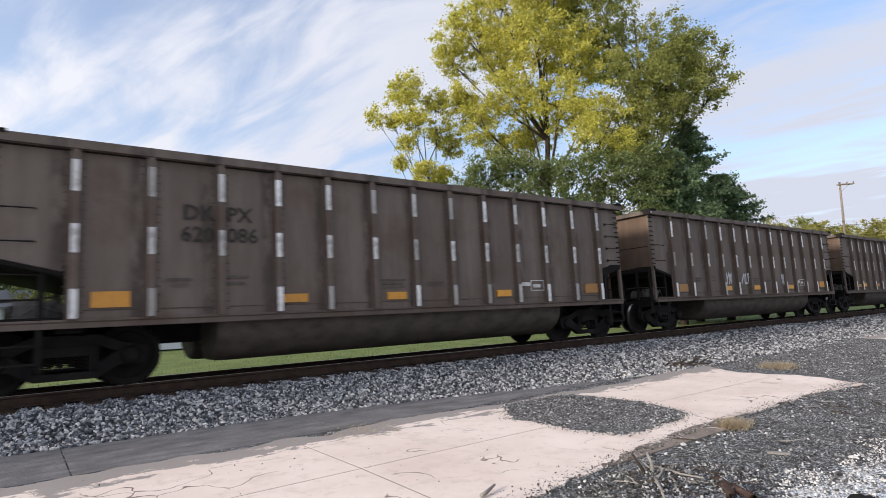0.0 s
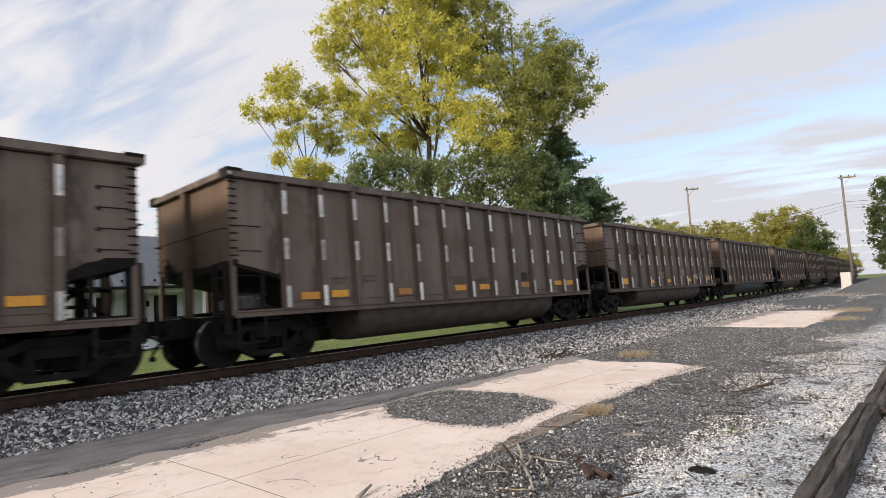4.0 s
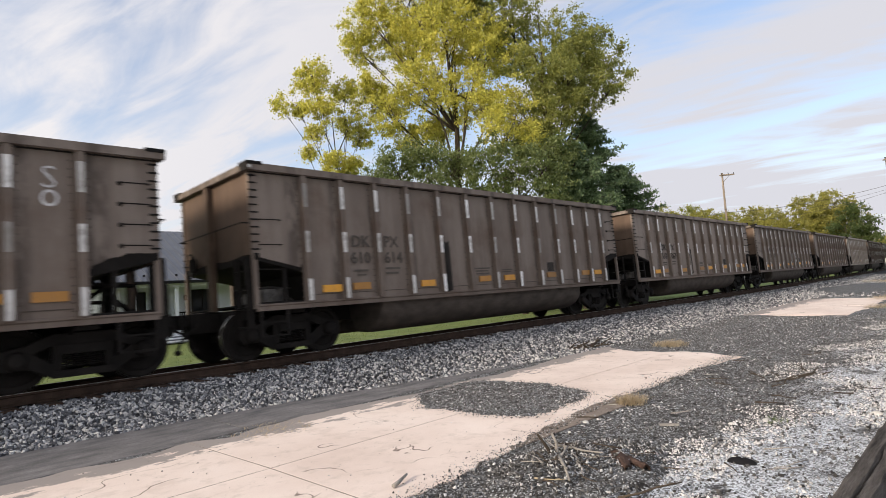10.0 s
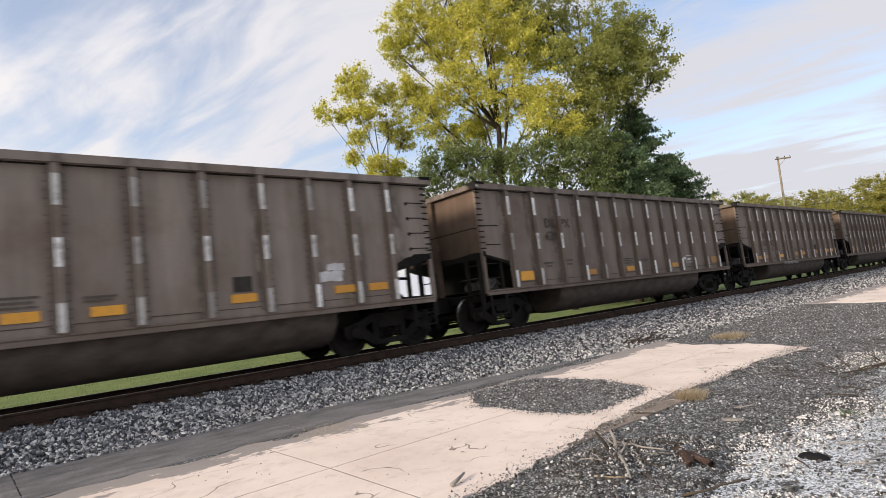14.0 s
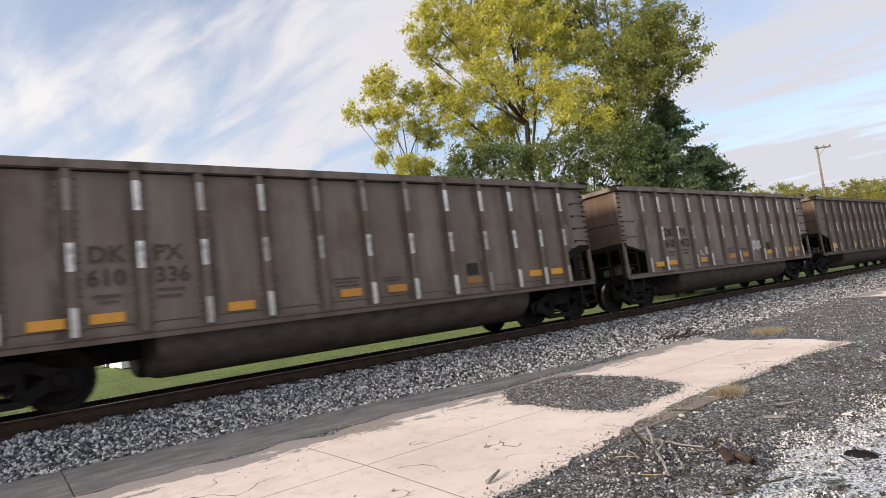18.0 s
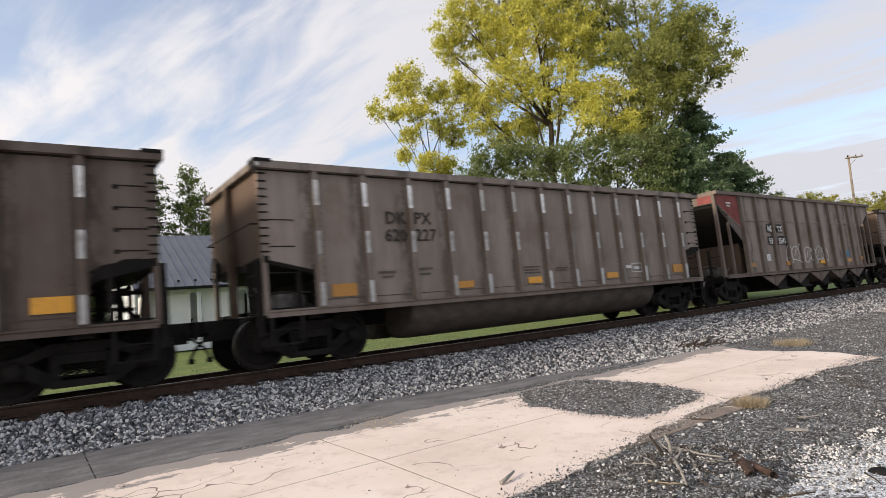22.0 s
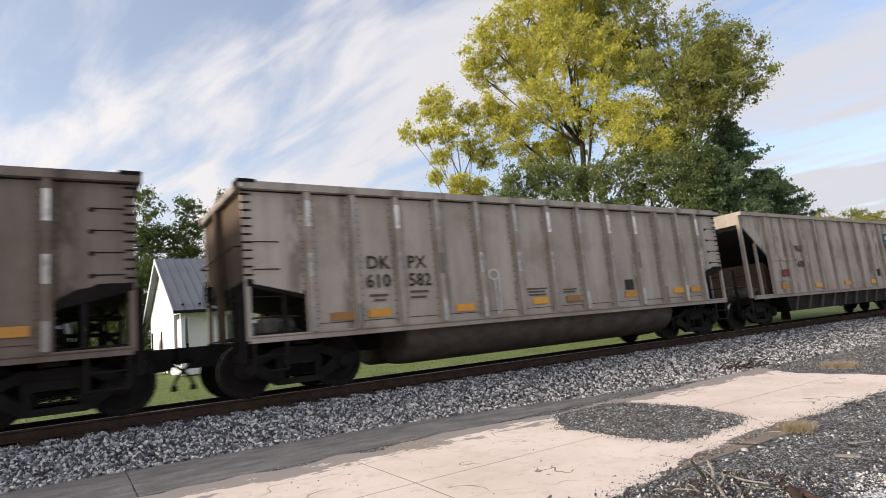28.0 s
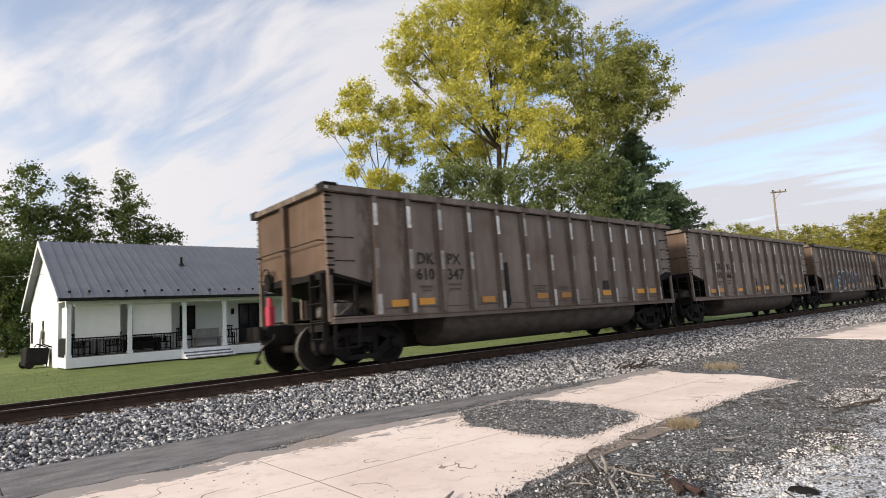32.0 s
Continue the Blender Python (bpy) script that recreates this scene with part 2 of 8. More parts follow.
PAINT = {
    "dark": car_paint("paint_dark", (0.104, 0.082, 0.069), (0.150, 0.123, 0.106), (0.082, 0.056, 0.043)),
    "umber": car_paint("paint_umber", (0.128, 0.104, 0.089), (0.180, 0.150, 0.131), (0.098, 0.069, 0.053)),
    "brown": car_paint("paint_brown", (0.160, 0.131, 0.113), (0.222, 0.188, 0.165), (0.118, 0.084, 0.065)),
    "mid": car_paint("paint_mid", (0.200, 0.168, 0.146), (0.275, 0.236, 0.209), (0.145, 0.106, 0.083)),
    "pale": car_paint("paint_pale", (0.350, 0.312, 0.276), (0.445, 0.404, 0.362), (0.255, 0.202, 0.164)),
}
POST_PAINT = {
    "dark": car_paint("post_dark", (0.085, 0.066, 0.055), (0.128, 0.103, 0.088), (0.070, 0.047, 0.036), False),
    "umber": car_paint("post_umber", (0.105, 0.083, 0.070), (0.155, 0.127, 0.110), (0.085, 0.058, 0.044), False),
    "brown": car_paint("post_brown", (0.130, 0.104, 0.088), (0.190, 0.158, 0.137), (0.105, 0.072, 0.055), False),
    "mid": car_paint("post_mid", (0.155, 0.126, 0.107), (0.225, 0.190, 0.166), (0.125, 0.088, 0.067), False),
    "pale": car_paint("post_pale", (0.310, 0.274, 0.242), (0.400, 0.360, 0.322), (0.220, 0.172, 0.140), False),
}
RUST_END = car_paint("rusty_end", (0.090, 0.061, 0.045), (0.130, 0.092, 0.069), (0.052, 0.035, 0.026), False)
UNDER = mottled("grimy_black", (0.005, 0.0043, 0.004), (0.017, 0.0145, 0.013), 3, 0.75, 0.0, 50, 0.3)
RIVET = mottled("grimy_rivet", (0.060, 0.049, 0.042), (0.105, 0.087, 0.075), 6, 0.85)
TUBM = mottled("tub_steel", (0.048, 0.040, 0.035), (0.110, 0.091, 0.078), 2.2, 0.72, 0.0, 40, 0.2, (1, 1, 2))
STEEL = mottled("worn_steel", (0.32, 0.31, 0.30), (0.55, 0.54, 0.52), 8, 0.32, 0.9, 60, 0.1)
RAILM = mottled("rail_rust", (0.032, 0.022, 0.017), (0.075, 0.049, 0.037), 5, 0.85, 0.1, 70, 0.3)


def worn_white(name, clean=1.0):
    """White reflective sheeting, each strip dirtied to its own degree."""
    mat, nt, bs = material(name, 0.5)
    info = nt.nodes.new("ShaderNodeObjectInfo")
    grime = noise_node(nt, 5, 5, 0.65)
    c = ramp_node(nt, info.outputs["Random"], [(0.0, (0.22 * clean, 0.205 * clean, 0.19 * clean)), (0.30, (0.50 * clean, 0.49 * clean, 0.475 * clean)), (1.0, (0.82 * clean, 0.82 * clean, 0.82 * clean))])
    c = mix_node(nt, span_node(nt, grime, 0.45, 0.75, 0, 0.7), c, (0.16, 0.14, 0.12))
    nt.links.new(c, bs.inputs["Base Color"])
    return mat


REFL, REFL_LOW = worn_white("white_reflector"), worn_white("grimy_reflector", 0.62)


def worn_yellow(name):
    """Amber reflective plates, each dulled to its own degree."""
    mat, nt, bs = material(name, 0.5)
    info = nt.nodes.new("ShaderNodeObjectInfo")
    c = ramp_node(nt, info.outputs["Random"], [(0.0, (0.26, 0.13, 0.035)), (0.4, (0.52, 0.24, 0.03)), (1.0, (0.74, 0.36, 0.03))])
    c = mix_node(nt, span_node(nt, noise_node(nt, 6, 5, 0.65), 0.45, 0.75, 0, 0.6), c, (0.17, 0.11, 0.06))
    nt.links.new(c, bs.inputs["Base Color"])
    return mat


YELLOW = worn_yellow("yellow_reflector")
LETTER = mottled("black_lettering", (0.028, 0.025, 0.023), (0.065, 0.058, 0.052), 6, 0.8)
LETTER_F = mottled("faded_lettering", (0.060, 0.052, 0.045), (0.105, 0.092, 0.081), 6, 0.8)
PRINT = mottled("faint_print", (0.075, 0.066, 0.058), (0.13, 0.115, 0.10), 6, 0.8)
LETTER_W = mottled("white_lettering", (0.5, 0.5, 0.49), (0.75, 0.75, 0.73), 6, 0.7)
RED = mottled("red_paint", (0.32, 0.015, 0.035), (0.45, 0.035, 0.07), 8, 0.5)

# ---- the plan of the track ----
CANT = 2.0          # the near rail lies higher on the curve
EYE_H, RAIL_H, SIDE = 1.62, 0.732, 10.009     # camera over the lot; camera over the rails' plane; way to the cars' near side
CENTRE = SIDE + 1.553
BENDS = ((-40, 15, 0.001125), (15, 45, 0.000244), (45, 80, 0.0006), (80, 200, 0.000575))
TRACK = Matrix.Translation((0, 0, EYE_H)) @ pose(0, 0, 0, -CANT) @ Matrix.Translation((0, 0, -RAIL_H))


def heading(s):
    return sum(k * (min(max(s, a), b) - min(max(0, a), b)) for a, b, k in BENDS)


_line = {}
for _sgn in (1, -1):
    _x = _y = 0.0
    _line[0] = (0.0, 0.0)
    for _i in range(1, 1001):
        _h = heading(_sgn * (_i - 0.5))
        _x, _y = _x + _sgn * math.cos(_h), _y + _sgn * math.sin(_h)
        _line[_sgn * _i] = (_x, _y)


def on_track(s, side=0.0, up=0.0):
    """A point s metres along the track, side metres past its centre line, up over the railheads."""
    s = max(-999.0, min(999.0, s))
    i = math.floor(s)
    (xa, ya), (xb, yb) = _line[i], _line[i + 1]
    f, h = s - i, heading(s)
    x, y = xa + (xb - xa) * f, ya + (yb - ya) * f
    drop = math.sin(radians(CANT)) * max(0.0, y - 4.0)
    return TRACK @ Vector((x - math.sin(h) * side, y + CENTRE + math.cos(h) * side, up)) + Vector((0, 0, drop))


def sweep(profile, s0, s1, step, name, mats, closed=True):
    """Draws a profile of (side, up) along the track."""
    g = Geo()
    n = len(profile)
    k = int((s1 - s0) / step) + 1
    ss = [s0 + (s1 - s0) * i / (k - 1) for i in range(k)]
    vs = [on_track(s, a, b) for s in ss for a, b in profile]
    m = n if closed else n - 1
    fs = [(i * n + j, i * n + (j + 1) % n, (i + 1) * n + (j + 1) % n, (i + 1) * n + j) for i in range(k - 1) for j in range(m)]
    if closed:
        fs += [tuple(range(n)), tuple((k - 1) * n + j for j in range(n - 1, -1, -1))]
    g.add(vs, fs)
    return g.mesh(name, mats)


# ---- the train ----
PITCH, BODY = 15.853, 14.64      # from car to car; the length from which marks are measured
CARS = 54
HB = BODY / 2
HE = 7.12           # half of the body, to its end sheets
# side posts, metres from the middle of the body, in the two series of cars
SPACING = {"A": (1.045, 2.12, 3.165, 4.13, 5.065, 5.975), "B": (0.985, 1.98, 2.965, 3.96, 5.035, 6.065)}
ROWS = {k: sorted([0.0] + [-x for x in v] + list(v)) for k, v in SPACING.items()}
NEAR, FAR = -1.553, 1.553
TOP, SILL = 3.73, 1.03
WHEEL_R = 0.4826
BOGIE = 1.23        # way from the end of that length to the truck's centre
PD = 0.118          # depth of the side posts


# soot on the lips; on slope sheets and bulkheads, enclosed shade put into colour
SOOT_SHADE_BLACK = mottled("soot_shade_black", (0.006, 0.0055, 0.005), (0.016, 0.014, 0.013), 3, 0.9, 0.0, 40, 0.3)


def build_wheelset():
    g = Geo()
    prof = [(0.08, -1.02), (0.08, -0.80), (0.20, -0.80), (0.22, -0.785), (0.36, -0.765), (0.385, -0.80), (WHEEL_R - 0.03, -0.80), (WHEEL_R, -0.79),
            (WHEEL_R + 0.002, -0.71), (WHEEL_R + 0.026, -0.695), (WHEEL_R + 0.024, -0.675), (0.40, -0.675), (0.36, -0.715), (0.22, -0.70), (0.13, -0.66), (0.085, -0.62)]
    prof = prof + [(r, -y) for r, y in reversed(prof)]
    g.lathe(prof, "y", 28)
    g.mi = 1
    for sgn in (-1, 1):
        g.lathe([(WHEEL_R + 0.003, sgn * 0.785), (WHEEL_R + 0.005, sgn * 0.715)], "y", 28, caps=False)
        for k in range(3):
            a = 2 * math.pi * k / 3
            g.rod([(0.05 * math.cos(a), sgn * 1.02, 0.05 * math.sin(a)), (0.05 * math.cos(a), sgn * 1.05, 0.05 * math.sin(a))], 0.014, 6)
    return g.mesh("wheelset", [UNDER, STEEL])


def build_side_frame(y):
    """A cast truck side frame with its two openings, spring nest and bearing boxes, at y."""
    g = Geo()
    a, b = y - 0.07, y + 0.07
    top = [(-1.14, 0.62), (-0.74, 0.70), (-0.42, 0.84), (0.42, 0.84), (0.74, 0.70), (1.14, 0.62), (1.12, 0.46), (0.76, 0.53), (0.44, 0.66), (-0.44, 0.66), (-0.76, 0.53), (-1.12, 0.46)]
    g.prism(top, "y", a, b)
    g.prism([(-0.40, 0.17), (0.40, 0.17), (0.40, 0.28), (-0.40, 0.28)], "y", a - 0.02, b + 0.02)
    for s in (-1, 1):
        g.prism([(s * 0.28, 0.17), (s * 0.42, 0.17), (s * 0.92, 0.47), (s * 0.92, 0.60), (s * 0.72, 0.60), (s * 0.34, 0.33)], "y", a, b)
        g.prism([(s * 0.29, 0.26), (s * 0.42, 0.26), (s * 0.42, 0.72), (s * 0.29, 0.72)], "y", a, b)
        g.prism([(s * 0.70, 0.34), (s * 1.05, 0.34), (s * 1.13, 0.44), (s * 1.13, 0.62), (s * 0.66, 0.62), (s * 0.64, 0.44)], "y", a + 0.01, b - 0.01)
        g.lathe([(0.07, y - 0.17), (0.125, y - 0.14), (0.145, y - 0.10), (0.145, y + 0.02)], "y", 16, (s * 0.875, 0, WHEEL_R))
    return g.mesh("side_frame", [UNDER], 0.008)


def build_springs(y):
    g = Geo()
    for x in (-0.22, -0.075, 0.075, 0.22):
        g.lathe([(0.05, 0.31), (0.065, 0.325)], "z", 10, (x, y, 0))
        for k in range(6):
            z = 0.325 + k * 0.032
            g.lathe([(0.052, z), (0.066, z + 0.008), (0.066, z + 0.016), (0.052, z + 0.024)], "z", 10, (x, y, 0))
    g.box(-0.32, 0.32, y - 0.10, y + 0.10, 0.52, 0.66)
    return g.mesh("spring_nest", [UNDER])


def build_truck_bolster():
    g = Geo()
    g.prism([(-0.95, 0.54), (-0.5, 0.42), (0.5, 0.42), (0.95, 0.54), (0.95, 0.70), (0.3, 0.80), (-0.3, 0.80), (-0.95, 0.70)], "x", -0.18, 0.18)
    g.lathe([(0.22, 0.78), (0.22, 0.88)], "z", 14)
    g.box(-0.62, 0.62, -0.60, -0.50, 0.40, 0.50)
    g.box(-0.62, 0.62, 0.50, 0.60, 0.40, 0.50)
    return g.mesh("bolster", [UNDER], 0.01)


def slope_z(x):
    """Height of the hopper-like end floor, x metres in from the end of the body."""
    return 1.98 - 0.24 * x


def build_side(y0, y1, posts, far=False):
    """One side sheet, cut away over the trucks, with its rivet rows."""
    g = Geo()
    out = [(-HE + 0.02, slope_z(0.0)), (-HE + 1.18, slope_z(1.18)), (-HE + 1.18, SILL), (HE - 1.18, SILL), (HE - 1.18, slope_z(1.18)), (HE - 0.02, slope_z(0.0)), (HE - 0.02, TOP - 0.1), (-HE + 0.02, TOP - 0.1)]
    if far:
        g.prism(out, "y", y0, y1)
        for x in posts:
            g.box(x - 0.06, x + 0.06, y1, y1 + 0.09, SILL + 0.03, TOP - 0.12)
        return g.mesh("side_wall", [PAINT["brown"]])
    # sheets bowed a little outward by many loads, panel by panel
    edges = [-HE + 0.02] + posts + [HE - 0.02]
    zt = TOP - 0.1
    for i, (a, b) in enumerate(zip(edges, edges[1:])):
        end = i == 0 or i == len(edges) - 2
        bow = 0.020 + 0.014 * math.sin(i * 2.3)
        nx, nz = 6, 8
        base = len(g.v)
        for j in range(nx + 1):
            x = a + (b - a) * j / nx
            zb = slope_z(min(x + HE, HE - x)) if end else SILL
            for m in range(nz + 1):
                z = zb + (zt - zb) * m / nz
                g.v.append((x, y0 - bow * math.sin(math.pi * j / nx) * math.sin(math.pi * min(1.0, max(0.0, (z - SILL) / (zt - SILL)))) ** 0.7, z))
        for j in range(nx):
            for m in range(nz):
                k = base + j * (nz + 1) + m
                g.f.append((k, k + nz + 1, k + nz + 2, k + 1))
                g.m.append(0)
    g.prism(out, "y", y0 + 0.008, y1)
    g.mi = 1
    for a, b in zip(posts, posts[1:]):
        g.box(a + 0.13, b - 0.13, y0 - 0.014, y0 + 0.004, 1.178, 1.192)
    for x in posts:
        for dx in (-0.116, 0.116):
            for k in range(20):
                z = SILL + 0.12 + k * 0.128
                q = 0.013
                g.add([(x + dx - q, y0 - 0.006, z - q), (x + dx + q, y0 - 0.006, z - q), (x + dx + q, y0 - 0.006, z + q), (x + dx - q, y0 - 0.006, z + q), (x + dx, y0 - 0.026, z)],
                      [(0, 1, 4), (1, 2, 4), (2, 3, 4), (3, 0, 4)])
    me = g.mesh("side_wall", [PAINT["brown"], RIVET])
    return me



def build_post(y, sgn):
    """A hat-section side post that tapers to the sill."""
    g = Geo()
    zs = (SILL + 0.02, TOP - 0.12)
    for w, d0, d1 in ((0.095, 0.0, 0.020), (0.058, 0.020, PD)):
        a, b = sorted((y + sgn * d0, y + sgn * d1))
        g.prism([(-w, zs[0]), (w, zs[0]), (w, zs[1]), (-w, zs[1])], "y", a, b)
    return g.mesh("side_post", [PAINT["brown"]], 0.008)


def build_strip(y, z0, z1, mat):
    g = Geo()
    g.box(-0.050, 0.050, y - PD - 0.006, y - PD - 0.0005, z0, z1)
    return g.mesh("reflective_strip", [mat])


END_POST = car_paint("end_post_brown", (0.075, 0.052, 0.038), (0.125, 0.088, 0.064), (0.045, 0.030, 0.022), False)


def build_end(sgn):
    """The pieces of one end, sgn -1 the rear: sheet, slope floor, bulkhead, stiffeners."""
    x = sgn * (HE - 0.03)
    z0 = slope_z(0.0)
    made = []

    def piece(name, mat, fill, label=""):
        g = Geo()
        fill(g)
        made.append((name, g.mesh(name, [mat]), label))

    piece("end_wall", RUST_END, lambda g: g.box(*sorted((x, x - sgn * 0.05)), NEAR + 0.03, FAR - 0.03, z0 - 0.1, TOP - 0.1), "rust-brown end sheet")
    # black here paints in the shade inside the end opening
    piece("slope_sheet", SOOT_SHADE_BLACK, lambda g: g.prism([(x, z0 - 0.008), (x - sgn * 1.17, slope_z(1.2) - 0.008), (x - sgn * 2.3, 1.15), (x - sgn * 2.3, 1.07), (x - sgn * 1.17, slope_z(1.2) - 0.08), (x, z0 - 0.08)], "y", NEAR + 0.032, FAR - 0.032), "sloped end floor painted dark for shade")
    xb = x - sgn * 1.17
    rag = random.Random(5)
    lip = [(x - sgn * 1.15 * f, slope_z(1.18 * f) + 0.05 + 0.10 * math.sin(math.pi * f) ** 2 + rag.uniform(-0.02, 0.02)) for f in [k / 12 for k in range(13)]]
    piece("soot_lip", SOOT_SHADE_BLACK, lambda g: g.prism(lip + [(x - sgn * 1.15, slope_z(1.18) - 0.07), (x, z0 - 0.07)], "y", NEAR - 0.006, NEAR + 0.031), "soot-blackened lower edge")
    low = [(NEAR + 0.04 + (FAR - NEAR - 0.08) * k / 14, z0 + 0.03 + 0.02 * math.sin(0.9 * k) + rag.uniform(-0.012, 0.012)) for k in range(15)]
    piece("soot_lip", SOOT_SHADE_BLACK, lambda g: g.prism(low + [(FAR - 0.04, z0 - 0.12), (NEAR + 0.04, z0 - 0.12)], "x", *sorted((x + sgn * 0.001, x + sgn * 0.006))), "soot-blackened lower edge")
    # bulkhead coloured black for the enclosed shade behind the truck
    piece("bulkhead", SOOT_SHADE_BLACK, lambda g: g.box(*sorted((xb, xb - sgn * 0.03)), NEAR + 0.03, FAR - 0.03, 0.95, slope_z(1.18)))
    piece("end_post", END_POST, lambda g: g.box(*sorted((x, x + sgn * 0.13)), 0.03, 0.20, 0.95, TOP - 0.14))
    piece("end_handrail", UNDER, lambda g: g.rod([(x, NEAR + 0.12, 2.62), (x + sgn * 0.16, NEAR + 0.14, 2.62), (x + sgn * 0.16, FAR - 0.14, 2.62), (x, FAR - 0.12, 2.62)], 0.014, 6))
    return made


def build_corner(sgn, y):
    """A corner post with its foot and the rivets along it."""
    g = Geo()
    x = sgn * (HE - 0.06)
    a, b = sorted((y, y * 0.955))
    g.box(*sorted((x - sgn * 0.03, x + sgn * 0.06)), a, b, 0.98, TOP - 0.1)
    g.mi = 1
    for k in range(11):
        z = 2.10 + k * 0.142
        g.box(*sorted((x - sgn * 0.09, x + sgn * 0.075)), y * 1.002 - 0.016, y * 1.002 + 0.016, z - 0.014, z + 0.014)
    return g.mesh("corner_post", [PAINT["brown"], UNDER], 0.0)


def build_chord():
    """The square top rim, wider than the sheets, with a black cap and a small white plate at each corner."""
    g = Geo()
    for y in (NEAR, FAR):
        s = 1 if y > 0 else -1
        a, b = sorted((y - s * 0.06, y + s * 0.145))
        g.box(-HE - 0.09, HE + 0.09, a, b, TOP - 0.135, TOP)
        # thin black strip below the rim paints in the shadow it casts
        g.mi = 1
        g.box(-HE, HE, *sorted((y + s * 0.002, y + s * 0.026)), TOP - 0.155, TOP - 0.1352)
        g.mi = 0
    for s in (-1, 1):
        a, b = sorted((s * (HE + 0.09), s * (HE - 0.14)))
        g.box(a, b, NEAR + 0.06, FAR - 0.06, TOP - 0.12, TOP + 0.002)
        g.mi = 1
        for y in (NEAR, FAR):
            q = 1 if y > 0 else -1
            g.box(*sorted((s * (HE - 0.22), s * (HE + 0.10))), *sorted((y - q * 0.16, y + q * 0.155)), TOP - 0.03, TOP + 0.034)
            g.box(*sorted((s * (HE + 0.0902), s * (HE + 0.098))), *sorted((y - q * 0.10, y + q * 0.15)), TOP - 0.135, TOP - 0.03)
        g.mi = 0
    return g.mesh("top_chord", [PAINT["brown"], UNDER])


def build_corner_plate(s):
    g = Geo()
    g.box(*sorted((s * (HE + 0.01), s * (HE + 0.065))), NEAR - 0.151, NEAR - 0.1455, TOP - 0.105, TOP - 0.045)
    return g.mesh("corner_plate", [LETTER_W])


def build_tub():
    """The two round-bottomed tubs between the trucks, joined along the centre sill."""
    g = Geo()
    half = [(-1.40, 1.06)] + [(-0.70 - 0.70 * math.cos(q), 0.86 - 0.60 * math.sin(q)) for q in [math.pi / 2 * k / 9 for k in range(10)]] + [(-0.40, 0.27), (-0.28, 0.36), (-0.24, 0.55)]
    prof = half + [(-y, z) for y, z in reversed(half)]
    n = len(prof)
    ends = [(0.0, 0.86, 0.95), (0.015, 0.93, 0.97), (0.06, 0.975, 0.99), (0.15, 0.995, 1.0), (0.35, 1.0, 1.0)]
    secs = [(-3.95 + x, k, w) for x, k, w in ends] + [(0.0, 1.0, 1.0)] + [(4.66 - x, k, w) for x, k, w in reversed(ends)]
    vs = [(x, y * w, 1.06 - (1.06 - z) * k) for x, k, w in secs for y, z in prof]
    fs = [(i * n + j, i * n + j + 1, (i + 1) * n + j + 1, (i + 1) * n + j) for i in range(len(secs) - 1) for j in range(n - 1)]
    g.add(vs, fs)
    g.add(vs[:n], [tuple(range(n))])
    g.add(vs[-n:], [tuple(range(n))])
    return g.mesh("tub", [TUBM], smooth=True)


def build_sill(y):
    """A side sill with its upper flange as one rolled section."""
    g = Geo()
    s = 1 if y > 0 else -1
    g.prism([(y - s * 0.10, SILL - 0.10), (y + s * 0.03, SILL - 0.10), (y + s * 0.03, SILL - 0.02), (y + s * 0.055, SILL), (y + s * 0.055, SILL + 0.03), (y - s * 0.02, SILL + 0.03), (y - s * 0.10, SILL)], "x", -HE + 0.05, HE - 0.05)
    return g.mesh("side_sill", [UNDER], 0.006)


def build_underframe():
    """The pieces under the floor: centre sill, and at each end a platform, sill, bolster, brace and posts."""
    made = []

    def piece(name, fill):
        g = Geo()
        fill(g)
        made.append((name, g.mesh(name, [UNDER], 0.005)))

    piece("centre_sill", lambda g: g.box(-HB - 0.45, HB + 0.45, -0.18, 0.18, 0.62, 1.0))
    for s in (-1, 1):
        piece("end_platform", lambda g: g.box(*sorted((s * (HE - 1.16), s * (HE - 0.02))), NEAR + 0.06, FAR - 0.06, 0.93, 0.985))
        piece("end_sill", lambda g: g.box(*sorted((s * (HE - 0.02), s * (HE + 0.06))), NEAR + 0.1, FAR - 0.1, 0.80, 1.0))
        piece("body_bolster", lambda g: g.box(*sorted((s * (HB - BOGIE - 0.16), s * (HB - BOGIE + 0.16))), NEAR + 0.2, FAR - 0.2, 0.86, 0.928))
        piece("brace", lambda g: g.prism([(NEAR + 0.03, 0.92), (-0.3, 0.62), (-0.3, 0.92)], "x", s * (HE - 1.22) - 0.02, s * (HE - 1.22) + 0.02))
        piece("support_post", lambda g: g.box(*sorted((s * (HE - 0.72), s * (HE - 0.64))), NEAR + 0.05, NEAR + 0.11, 0.98, 1.82))
    return made


def build_coupler(sgn):
    g = Geo()
    x = sgn * (HB + 0.4)
    g.box(*sorted((x - sgn * 0.1, x + sgn * 0.18)), -0.10, 0.10, 0.78, 0.94)
    g.prism([(sgn * (HB + 0.55), -0.16), (sgn * (HB + 0.55), 0.18), (sgn * (HB + 0.72), 0.19), (sgn * (HB + 0.77), 0.08), (sgn * (HB + 0.66), 0.02), (sgn * (HB + 0.70), -0.10), (sgn * (HB + 0.64), -0.17)], "z", 0.72, 1.0)
    return g.mesh("coupler", [UNDER], 0.012)


